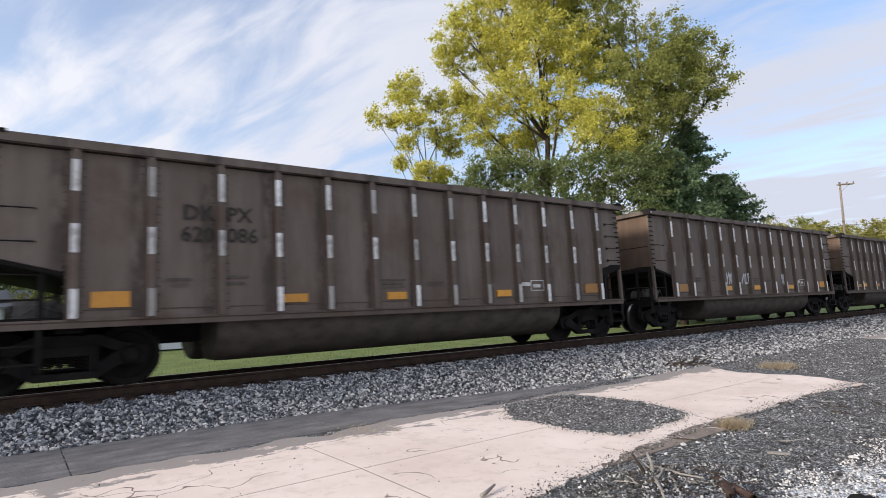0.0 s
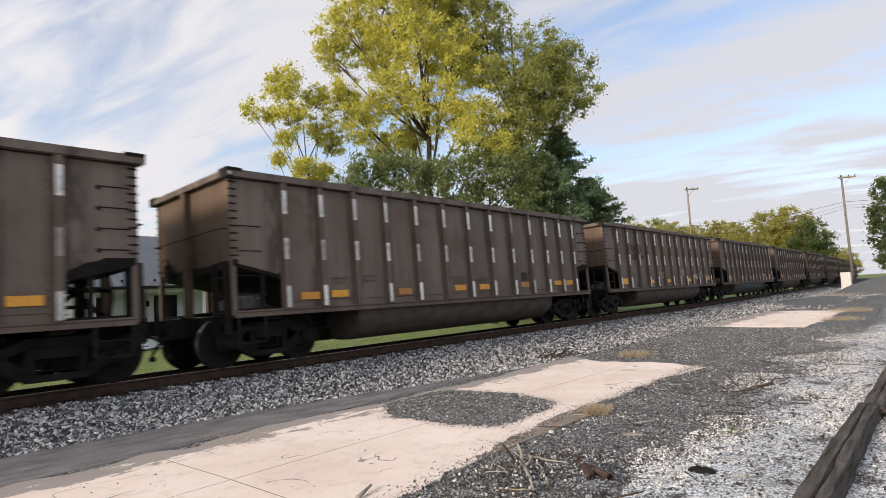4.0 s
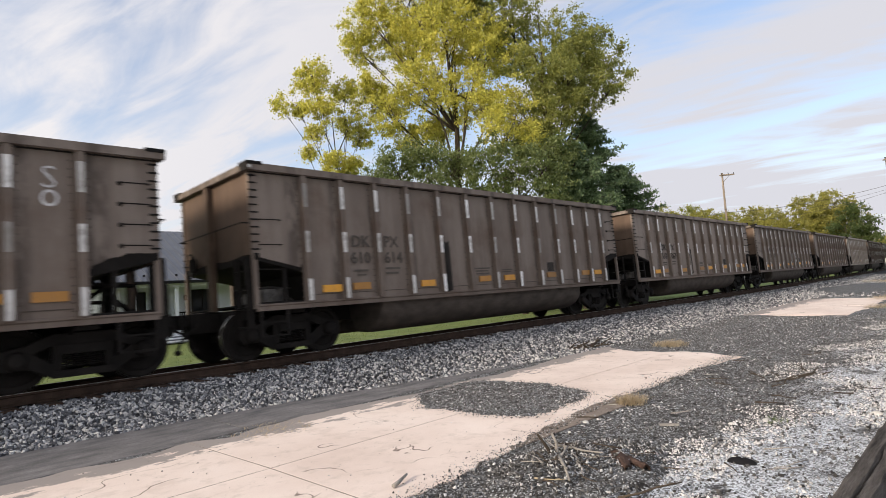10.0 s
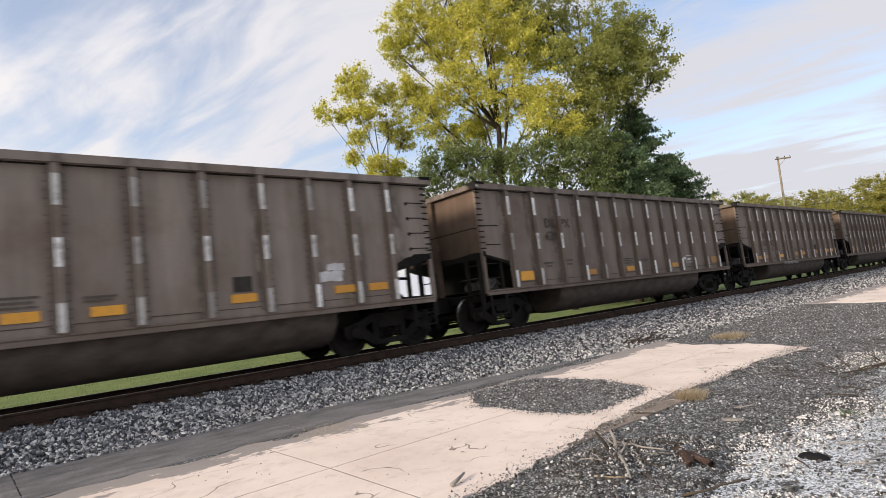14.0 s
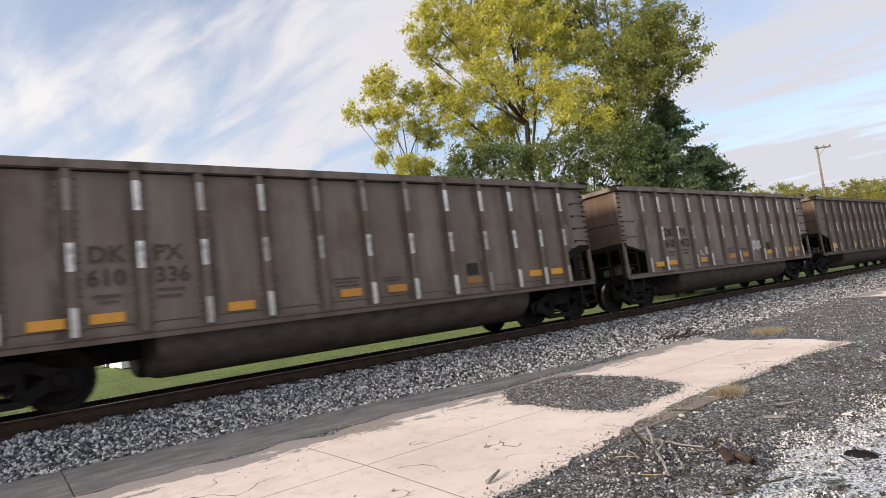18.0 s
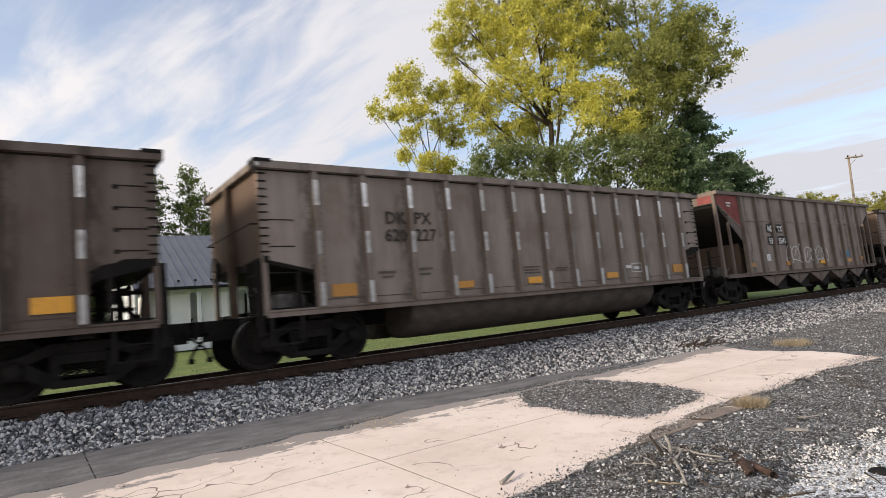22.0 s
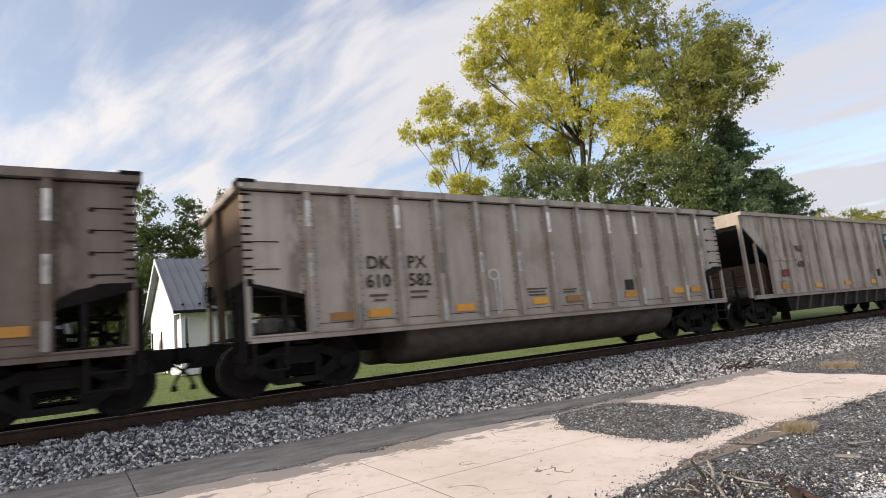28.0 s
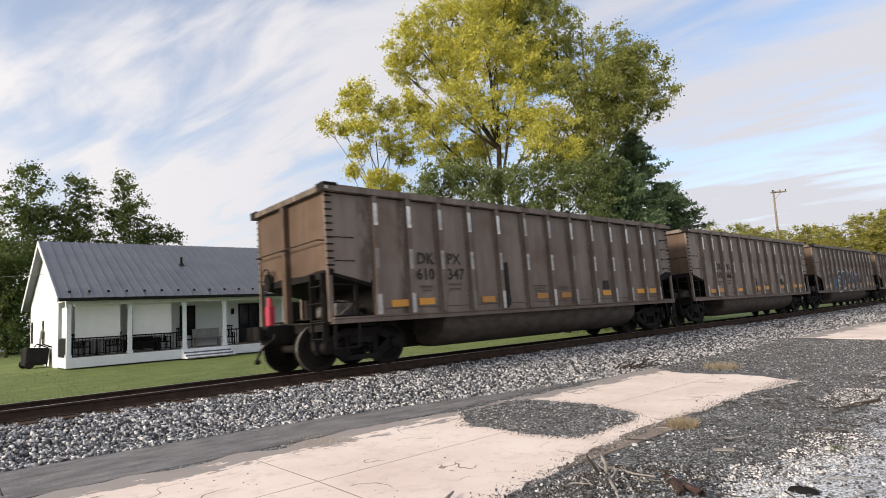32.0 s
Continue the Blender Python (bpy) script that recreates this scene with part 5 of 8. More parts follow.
for k, car in enumerate(cars):
    d = CAR_DATA.get(k, {})
    add_trucks(car)
    if d.get("kind") == "hopper":
        continue
    paint = "umber" if k >= 34 else d.get("paint", ("brown", "umber", "brown", "umber", "dark")[k * 7 % 5])
    kind = d.get("plates", "A")
    tagged(car, {"umber": "dark brown dusty coal gondola with white strips, in a train", "dark": "dark soot-brown weathered coal gondola, white strips, in a train", "brown": "grey-brown dusty coal gondola, white strips, in a train", "mid": "light grey-brown weathered coal gondola with white strips, in a train",
                 "pale": "pale grey dusty coal gondola with black lettering, in a train"}[paint])
    for ob in car.children_recursive:
        if ob.name.split(".")[0] in ("side_wall", "side_post", "corner_post", "top_chord", "side_sill"):
            ob.material_slots[0].link = "OBJECT"
            ob.material_slots[0].material = (PAINT if ob.name.startswith(("side_wall", "top_chord")) else POST_PAINT)[paint]
        elif k > 13 and ob.name.startswith("reflective_strip"):
            ob.material_slots[0].link = "OBJECT"
            ob.material_slots[0].material = REFL
    for x, z, big in (PLATES_A if kind == "A" else PLATES_B):
        part("reflector_plate", PLATE_BIG if big else PLATE_LONG, car, "", pose(x - HB, 0, z))
    number = d.get("num", "")
    if number:
        a, b = number.split(" ")
        up, lf, rt = (0.47, 3.26, 3.46) if kind == "B" else (0.0, 2.98, 3.38)
        for body, x, z, al in (("DK", -HB + lf, 2.16 + up, "RIGHT"), (a, -HB + lf, 1.80 + up, "RIGHT"), ("PX", -HB + rt, 2.16 + up, "LEFT"), (b, -HB + rt, 1.80 + up, "LEFT")):
            if not body:
                continue
            part("lettering", text_mesh("lettering", body, 0.36, LETTER_F if k in FADED else LETTER, al), car, "faded stencilled letters" if k in FADED else "black stencilled letters", pose(x, NEAR - 0.036, z) @ UPRIGHT)
    tagged(part("fine_print", FINE, car, "rows of fine stencilled print"), kind="stuff")
    part("data_plate", BOXED if kind == "B" else TAG, car)
    for maker, args in d.get("extra", ()):
        maker(car, *args)

# ---- the track ----
for side in (-0.7525, 0.7525):
    prof = [(side - 0.07, -0.17), (side + 0.07, -0.17), (side + 0.07, -0.155), (side + 0.012, -0.13), (side + 0.010, -0.045), (side + 0.036, -0.03), (side + 0.036, -0.004), (side + 0.030, 0.0),
            (side - 0.030, 0.0), (side - 0.036, -0.004), (side - 0.036, -0.03), (side - 0.010, -0.045), (side - 0.012, -0.13), (side - 0.07, -0.155)]
    rail = thing("rail", "rusty steel rail with a bright worn head, on wooden ties", "rail", group="rails of the track", data=sweep(prof, -60, 260, 4, "rail", [RAILM]))
    head = sweep([(side - 0.026, 0.0), (side + 0.026, 0.0), (side + 0.026, 0.003), (side - 0.026, 0.003)], -60, 260, 4, "rail_head", [STEEL])
    part("rail_head", head, rail, "shiny worn running surface")

TIEM = mottled("tie_wood", (0.030, 0.020, 0.015), (0.085, 0.055, 0.040), 4, 0.95, 0, 30, 0.6, (6, 1, 1))
tg = Geo()
tg.box(-0.115, 0.115, -1.30, 1.30, -0.35, -0.172)
tie_me = tg.mesh("railroad_tie", [TIEM], 0.012)
pg = Geo()
pg.box(-0.10, 0.10, -0.18, 0.18, -0.172, -0.156)
plate_me = pg.mesh("tie_plate", [RAILM])
rng = random.Random(4)
TIE_GAP = 0.53
for i in range(-8, 92):
    s = i * TIE_GAP + rng.uniform(-0.03, 0.03)
    m = TRACK.to_3x3().to_4x4()
    p = on_track(s)
    ob = thing("railroad_tie", "weathered dark wooden railroad tie in ballast", "railroad tie", group="ties of the track", data=tie_me)
    ob.matrix_world = Matrix.Translation(p) @ m @ pose(0, rng.uniform(-0.04, 0.04), rng.uniform(-0.015, 0.0), 0, 0, math.degrees(heading(s)) + rng.uniform(-0.7, 0.7))
    if i < 60:
        part("tie_plate", plate_me, ob, "", pose(0, -0.7525, 0))

BALLAST = mottled("ballast_bed", (0.035, 0.035, 0.038), (0.15, 0.15, 0.157), 22, 0.95, 0, 60, 1.0, depth=0.03)
# shoulder of the ballast, wider towards the far end of the lot
TOE = ((-60, 9.1), (0, 9.05), (3.5, 8.85), (5.85, 8.5), (8.0, 7.95), (11, 7.35), (18, 7.4), (40, 7.6), (90, 9.0), (260, 20.0))


def toe_y(x):
    for (a, p), (b, q) in zip(TOE, TOE[1:]):
        if a <= x <= b:
            return p + (q - p) * (x - a) / (b - a)
    return TOE[-1][1]


g = Geo()
ss = [-60 + 2 * i for i in range(161)]
n = 7
for s in ss:
    a, b, c, d = on_track(s, -1.62, -0.25), on_track(s, -1.30, -0.215), on_track(s, 1.30, -0.215), on_track(s, 1.75, -0.25)
    toe = Vector((a.x, min(a.y - 0.3, toe_y(a.x)), 0.0))
    low, far = Vector((toe.x, toe.y, -0.3)), Vector((d.x, d.y + 0.9, -0.12))
    g.v.extend(tuple(v) for v in (low, toe, a, b, c, d, far))
for i in range(len(ss) - 1):
    for j in range(n - 1):
        g.f.append((i * n + j, i * n + j + 1, (i + 1) * n + j + 1, (i + 1) * n + j))
        g.m.append(0)
thing("ballast_bed", "grey crushed-stone ballast bed under the track", "ballast", kind="structure", data=g.mesh("ballast_bed", [BALLAST]))

# ---- ground ----
LAWN = mottled("lawn", (0.096, 0.145, 0.048), (0.200, 0.240, 0.084), 0.9, 0.95, 0, 18, 0.8, depth=0.03)
g = Geo()
xs = [-2000, -400, -120] + [-60 + 10 * i for i in range(33)] + [350, 600, 2000]
ys = [-2000, -400, -100, -20, 6, 9, 10.5, 14, 16, 20, 26, 34, 44, 70, 120, 300, 2000]
for y in ys:
    for x in xs:
        g.v.append((x, y, -0.06 if y > 8 else -0.12))
for j in range(len(ys) - 1):
    for i in range(len(xs) - 1):
        k = j * len(xs) + i
        g.f.append((k, k + 1, k + 1 + len(xs), k + len(xs)))
        g.m.append(0)
thing("ground", "mown green lawn and field beyond the railway", "lawn", kind="structure", data=g.mesh("ground", [LAWN], fix=False))


def lot_material(name="gravel_lot", spill=True):
    """Crushed stone and dirt with whitish spills of fine lime-coloured gravel."""
    mat, nt, bs = material(name, 0.95)
    patch = noise_node(nt, 0.42, 5, 0.62, (0.6, 1.3, 1), off=(2.2, 0.7, 0))
    patch2 = noise_node(nt, 1.9, 5, 0.65)
    grain = noise_node(nt, 38, 3, 0.7)
    # chips and pebbles, each its own tone
    tones = []
    for scale, stretch in ((44, (0.8, 1.1, 1)), (85, (0.9, 1, 1))):
        tcv, mpv, vo = nt.nodes.new("ShaderNodeTexCoord"), nt.nodes.new("ShaderNodeMapping"), nt.nodes.new("ShaderNodeTexVoronoi")
        mpv.inputs["Scale"].default_value = stretch
        nt.links.new(tcv.outputs["Object"], mpv.inputs[0])
        nt.links.new(mpv.outputs[0], vo.inputs[0])
        vo.inputs["Scale"].default_value = scale
        cut = nt.nodes.new("ShaderNodeSeparateColor")
        nt.links.new(vo.outputs["Color"], cut.inputs[0])
        tones.append(cut.outputs[0])
    c = ramp_node(nt, tones[0], [(0.0, (0.018, 0.016, 0.015)), (0.5, (0.065, 0.059, 0.054)), (0.80, (0.13, 0.122, 0.112)), (0.93, (0.42, 0.41, 0.39))])
    c = mix_node(nt, 0.45, c, ramp_node(nt, tones[1], [(0.0, (0.02, 0.018, 0.017)), (0.7, (0.105, 0.098, 0.09)), (0.95, (0.62, 0.61, 0.59))]))
    c = mix_node(nt, span_node(nt, grain, 0.55, 0.75, 0, 0.7), c, (0.022, 0.020, 0.018))
    w = ramp_node(nt, tones[1], [(0.0, (0.12, 0.115, 0.11)), (0.30, (0.42, 0.415, 0.41)), (0.65, (0.74, 0.735, 0.73)), (1.0, (0.86, 0.855, 0.85))])
    w = mix_node(nt, span_node(nt, tones[0], 0.70, 0.80, 0, 0.75), w, (0.10, 0.095, 0.09))
    tc, sep = nt.nodes.new("ShaderNodeTexCoord"), nt.nodes.new("ShaderNodeSeparateXYZ")
    nt.links.new(tc.outputs["Object"], sep.inputs[0])
    lane = span_node(nt, sep.outputs[1], 3.2, 0.8)
    add = nt.nodes.new("ShaderNodeMath")
    add.operation = "MULTIPLY_ADD"
    nt.links.new(lane, add.inputs[0])
    add.inputs[1].default_value = 0.62
    nt.links.new(patch, add.inputs[2])
    add2 = nt.nodes.new("ShaderNodeMath")
    add2.operation = "MULTIPLY_ADD"
    nt.links.new(patch2, add2.inputs[0])
    add2.inputs[1].default_value = 0.55
    nt.links.new(add.outputs[0], add2.inputs[2])
    w = mix_node(nt, span_node(nt, noise_node(nt, 1.5, 4, 0.6, (0.8, 1.3, 1), off=(3, 8, 0)), 0.56, 0.63), w, c)
    # the spill thins out grain by grain at its rim
    thin = nt.nodes.new("ShaderNodeMath")
    thin.operation = "MULTIPLY_ADD"
    nt.links.new(tones[1], thin.inputs[0])
    thin.inputs[1].default_value = 0.22
    nt.links.new(add2.outputs[0], thin.inputs[2])
    col = mix_node(nt, span_node(nt, thin.outputs[0], 1.15, 1.25), c, w)
    if not spill:
        col = c
    brown = span_node(nt, noise_node(nt, 0.9, 4, 0.6, off=(9, 4, 0)), 0.52, 0.75, 0, 0.4)
    col = mix_node(nt, brown, col, (0.050, 0.043, 0.037))
    # patches of paler dust and of damp black dirt
    col = mix_node(nt, span_node(nt, noise_node(nt, 2.6, 6, 0.7, off=(6, 2, 0)), 0.54, 0.66, 0, 0.45), col, (0.19, 0.185, 0.182))
    col = mix_node(nt, span_node(nt, noise_node(nt, 1.7, 6, 0.7, off=(1, 9, 0)), 0.55, 0.66, 0, 0.55), col, (0.020, 0.018, 0.017))
    col = mix_node(nt, span_node(nt, noise_node(nt, 3.4, 2, 0.4, off=(7, 3, 0)), 0.66, 0.69, 0, 0.75), col, (0.016, 0.014, 0.013))
    stone = nt.nodes.new("ShaderNodeMath")
    stone.operation = "MULTIPLY"
    nt.links.new(span_node(nt, tones[1], 0.90, 0.94), stone.inputs[0])
    nt.links.new(span_node(nt, noise_node(nt, 1.1, 5, 0.7, off=(5, 5, 0)), 0.42, 0.6), stone.inputs[1])
    col = mix_node(nt, stone.outputs[0], col, (0.66, 0.66, 0.65))
    col = mix_node(nt, 1.0, col, (0.935, 1.0, 1.085), "MULTIPLY")
    nt.links.new(col, bs.inputs["Base Color"])
    bump_node(nt, bs, grain, 0.9, 0.02)
    return mat


LOT = lot_material()
GRIT = lot_material("dark_grit", False)
rng = random.Random(9)
g = Geo()
front = [(-40, 9.3), (-10, 9.3), (0, 9.3), (12, 8.0), (30, 8.2), (60, 8.6), (80, 9.5), (80, -30), (-40, -30)]
g.prism(front, "z", -0.3, 0.0)
thing("gravel_lot", "dark gravel and dirt lot with pale gravel spills", "gravel lot", kind="structure", data=g.mesh("gravel_lot", [LOT]))

ASPHALT = mottled("old_asphalt", (0.112, 0.111, 0.116), (0.262, 0.256, 0.262), 2.6, 0.92, 0, 28, 0.8, (0.7, 1.6, 1), depth=0.02)


def concrete_material():
    """Pinkish worn concrete with stains and hairline cracks."""
    mat, nt, bs = material("worn_concrete", 0.88)
    big = noise_node(nt, 0.7, 5, 0.6)
    mid = noise_node(nt, 5, 5, 0.65)
    fine = noise_node(nt, 80, 3, 0.6)
    c = ramp_node(nt, big, [(0.3, (0.67, 0.565, 0.510)), (0.55, (0.765, 0.665, 0.608)), (0.75, (0.805, 0.722, 0.670))])
    c = mix_node(nt, span_node(nt, mid, 0.52, 0.75, 0, 0.45), c, (0.46, 0.40, 0.35))
    worn = noise_node(nt, 1.9, 6, 0.7, off=(4, 7, 0))
    c = mix_node(nt, span_node(nt, worn, 0.52, 0.68, 0, 0.4), c, (0.54, 0.455, 0.405))
    c = mix_node(nt, span_node(nt, fine, 0.5, 0.8, 0, 0.25), c, (0.33, 0.26, 0.21))
    tc = nt.nodes.new("ShaderNodeTexCoord")
    warp = nt.nodes.new("ShaderNodeVectorMath")
    warp.operation = "ADD"
    nz = nt.nodes.new("ShaderNodeTexNoise")
    nz.inputs["Scale"].default_value = 1.7
    nt.links.new(tc.outputs["Object"], nz.inputs[0])
    nt.links.new(tc.outputs["Object"], warp.inputs[0])
    nt.links.new(nz.outputs[1], warp.inputs[1])
    vo = nt.nodes.new("ShaderNodeTexVoronoi")
    vo.feature = "DISTANCE_TO_EDGE"
    vo.inputs["Scale"].default_value = 0.62
    nt.links.new(warp.outputs[0], vo.inputs[0])
    gate = span_node(nt, noise_node(nt, 0.8, 3, 0.5, off=(5, 1, 0)), 0.50, 0.58)
    line = nt.nodes.new("ShaderNodeMath")
    line.operation = "MULTIPLY"
    nt.links.new(span_node(nt, vo.outputs[0], 0.0075, 0.002), line.inputs[0])
    nt.links.new(gate, line.inputs[1])
    c = mix_node(nt, line.outputs[0], c, (0.20, 0.16, 0.135))
    # grit and tar washed in from the paved strip, in ragged tongues
    sp = nt.nodes.new("ShaderNodeSeparateXYZ")
    nt.links.new(tc.outputs["Object"], sp.inputs[0])
    wash = nt.nodes.new("ShaderNodeMath")
    wash.operation = "MULTIPLY_ADD"
    nt.links.new(noise_node(nt, 1.6, 8, 0.75, (0.7, 1.5, 1)), wash.inputs[0])
    wash.inputs[1].default_value = 2.5
    nt.links.new(sp.outputs[1], wash.inputs[2])
    c = mix_node(nt, span_node(nt, wash.outputs[0], 7.88, 7.98, 0, 0.85), c, (0.235, 0.222, 0.218))
    spots = noise_node(nt, 22, 3, 0.55)
    c = mix_node(nt, span_node(nt, spots, 0.70, 0.76, 0, 0.7), c, (0.10, 0.085, 0.075))
    nt.links.new(c, bs.inputs["Base Color"])
    bump_node(nt, bs, fine, 0.25, 0.004)
    return mat


CONC = concrete_material()


def ragged(pts, step, amp, seed):
    """An outline broken up into short uneven steps."""
    r = random.Random(seed)
    out = []
    for (x0, y0, k0), (x1, y1, _) in zip(pts, pts[1:] + pts[:1]):
        n = max(1, int(math.hypot(x1 - x0, y1 - y0) / step)) if k0 else 1
        for i in range(n):
            f = i / n
            j = amp if (i and k0) else 0
            out.append((x0 + (x1 - x0) * f + r.uniform(-j, j), y0 + (y1 - y0) * f + r.uniform(-j, j)))
    return out


def sheet(name, label, category, pts, z0, z1, mat, parent=None, **kw):
    bm = bmesh.new()
    vs = [bm.verts.new((x, y, z1)) for x, y in pts]
    f = bm.faces.new(vs)
    bmesh.ops.triangulate(bm, faces=[f])
    geo = bmesh.ops.extrude_face_region(bm, geom=bm.faces[:])
    for v in [e for e in geo["geom"] if isinstance(e, bmesh.types.BMVert)]:
        v.co.z = z0
    bmesh.ops.recalc_face_normals(bm, faces=bm.faces)
    me = bpy.data.meshes.new(name)
    bm.to_mesh(me)
    bm.free()
    me.materials.append(mat)
    if parent:
        return part(name, me, parent, label)
    return thing(name, label, category, data=me, **kw)


strip = thing("paved_strip", "dark grey paved strip beside the ballast", "pavement", kind="structure")
for i, (xa, xb) in enumerate(((-30, -8.4), (-8.38, -5.4), (-5.38, -2.4), (-2.38, 0.55), (0.57, 3.6), (3.62, 6.6), (6.62, 11.6))):
    sheet("slab", "", "", ragged([(xa, 7.26, 0), (xb, 7.26 if xb < 7 else 7.5, 0), (xb, 9.5 if xb < 5 else 8.9, 0), (xa, 9.5, 0)], 0.3, 0.02, 20 + i), -0.2, 0.006, ASPHALT, strip)
slab = thing("concrete_pavement", "pinkish cracked concrete slab in panels", "concrete slab", kind="structure")
PANELS = [
    ragged([(-12, 3.5, 0), (-2.6, 3.5, 0), (-2.6, 5.33, 0), (-12, 5.33, 0)], 0.2, 0.03, 1),
    ragged([(-12, 5.345, 0), (-2.6, 5.345, 0), (-2.6, 7.2, 1), (-12, 7.2, 0)], 0.2, 0.04, 2),
    ragged([(-2.585, 3.5, 1), (2.86, 3.52, 0), (2.87, 5.33, 0), (-2.585, 5.33, 0)], 0.2, 0.04, 3),
    ragged([(-2.585, 5.345, 0), (2.87, 5.345, 0), (2.83, 7.25, 1), (2.24, 7.08, 1), (1.76, 7.22, 1), (-2.585, 7.2, 0)], 0.2, 0.05, 4),
    ragged([(2.875, 3.52, 1), (3.86, 3.63, 1), (5.02, 3.81, 1), (5.91, 3.97, 1), (6.73, 4.08, 1), (7.4, 4.1, 0), (7.4, 5.33, 0), (2.885, 5.33, 0)], 0.14, 0.05, 5),
    ragged([(2.885, 5.345, 0), (7.4, 5.345, 0), (7.6, 7.08, 1), (6.31, 7.0, 1), (5.55, 7.15, 1), (4.26, 7.24, 1), (3.75, 7.2, 1), (3.34, 6.99, 1), (2.845, 7.25, 0)], 0.16, 0.06, 6),
    ragged([(7.415, 4.1, 1), (8.45, 3.94, 1), (10.06, 4.06, 1), (11.79, 3.82, 1), (12.29, 5.06, 0), (12.2, 5.33, 0), (7.415, 5.33, 0)], 0.2, 0.07, 7),
    ragged([(7.415, 5.345, 0), (12.2, 5.345, 1), (12.05, 6.09, 1), (12.9, 7.3, 1), (11.87, 7.28, 1), (10.7, 7.13, 1), (9.37, 6.97, 1), (7.615, 7.08, 0)], 0.2, 0.08, 8),
]
for p in PANELS:
    sheet("panel", "", "", p, -0.2, 0.012, CONC, slab)
jg = Geo()
jg.box(-12, 7.6, 3.7, 6.85, -0.1, 0.0105)
part("joint_filler", jg.mesh("joint_filler", [mottled("joint_dust", (0.13, 0.11, 0.095), (0.33, 0.28, 0.245), 3, 0.95, 0, 40, 0.4)]), slab, "brown dirt in the joints")
far_slab = thing("concrete_pavement", "pale weathered concrete slab in the gravel", "concrete slab", kind="structure")
for p in (ragged([(21.9, 3.9, 1), (26.8, 3.9, 1), (27.2, 7.9, 1), (22.9, 7.6, 1)], 0.4, 0.16, 11), ragged([(26.85, 3.9, 1), (32.2, 4.0, 1), (33.4, 8.2, 1), (27.25, 7.9, 1)], 0.4, 0.16, 12)):
    sheet("panel", "", "", p, -0.2, 0.014, CONC, far_slab)
# low heap of dirt and gravel on the slab

def mound(name, label, cx, cy, rx, ry, hgt, mat, seed, turn=0.0, kind="", cat="gravel heap"):
    g = Geo()
    r = random.Random(seed)
    rings, n = 9, 40
    wob = [1 + 0.16 * math.sin(2 * math.pi * k / n * 3 + seed) + r.uniform(-0.07, 0.07) for k in range(n)]
    g.v.append((0, 0, hgt))
    for i in range(1, rings + 1):
        f = i / rings
        for k in range(n):
            a = 2 * math.pi * k / n
            z = hgt * (1 - f * f) ** 1.1 * (0.85 + 0.3 * noise.noise((math.cos(a) * f * 2, math.sin(a) * f * 2, seed))) if i < rings else -0.03
            g.v.append((math.cos(a) * rx * f * wob[k], math.sin(a) * ry * f * wob[k], z + 0.012))
    for k in range(n):
        g.f.append((0, 1 + k, 1 + (k + 1) % n))
    for i in range(rings - 1):
        for k in range(n):
            g.f.append((1 + i * n + k, 1 + (i + 1) * n + k, 1 + (i + 1) * n + (k + 1) % n, 1 + i * n + (k + 1) % n))
    g.m = [0] * len(g.f)
    m = pose(cx, cy, 0, 0, 0, turn)
    g.v = [tuple(m @ Vector(v)) for v in g.v]
    me = g.mesh(name, [mat], smooth=True)
    return thing(name, label, cat, kind=kind, data=me)


EDGE = ((5.6, 6.08), (5.95, 6.5), (6.3, 6.88), (6.87, 6.92), (7.46, 6.95), (7.75, 6.75), (7.82, 6.17), (7.88, 5.54), (7.66, 4.95), (7.51, 4.54), (6.94, 4.38), (6.6, 4.38), (6.19, 4.33), (5.86, 4.40), (5.75, 4.68), (5.66, 5.04), (5.70, 5.69))
PATCH = ragged([(x, y, 1) for x, y in EDGE], 0.055, 0.055, 15)
sheet("dirt_patch", "flat patch of dark dirt and gravel on concrete", "dirt patch", PATCH, -0.1, 0.017, GRIT, kind="structure")

# ---- house ----
WHITE = mottled("white_siding", (0.71, 0.745, 0.80), (0.81, 0.845, 0.895), 1.2, 0.6, 0, 30, 0.1)
ROOFM = mottled("metal_roof", (0.115, 0.125, 0.150), (0.170, 0.180, 0.205), 0.8, 0.42, 0.3, 20, 0.05)
DARK = mottled("dark_trim", (0.007, 0.007, 0.008), (0.018, 0.018, 0.020), 4, 0.85)
HX0, HX1 = 4.35, 17.6            # gable ends
HY0, HY1 = 31.8, 41.6            # front and back walls
PORCH_Y, EAVE_Z, RIDGE_Y, RIDGE_Z = 29.7, 3.02, 35.8, 6.28
house = thing("house", "white single-storey house with grey metal roof and porch", "house")
g = Geo()
g.box(HX0, HX1, HY0, HY0 + 0.18, -0.1, 3.1)
part("front_wall", g.mesh("front_wall", [WHITE]), house)
g = Geo()
g.box(HX0, HX1, HY1 - 0.18, HY1, -0.1, 3.1)
part("back_wall", g.mesh("back_wall", [WHITE]), house)
for x0 in (HX0, HX1 - 0.18):
    g = Geo()
    g.prism([(HY0 + 0.18, -0.1), (HY1 - 0.18, -0.1), (HY1 - 0.18, 3.3), (RIDGE_Y, RIDGE_Z - 0.2), (30.4, 3.25), (30.4, 2.95), (HY0 + 0.18, 2.95)], "x", x0, x0 + 0.18)
    part("gable_wall", g.mesh("gable_wall", [WHITE]), house)
roof = None
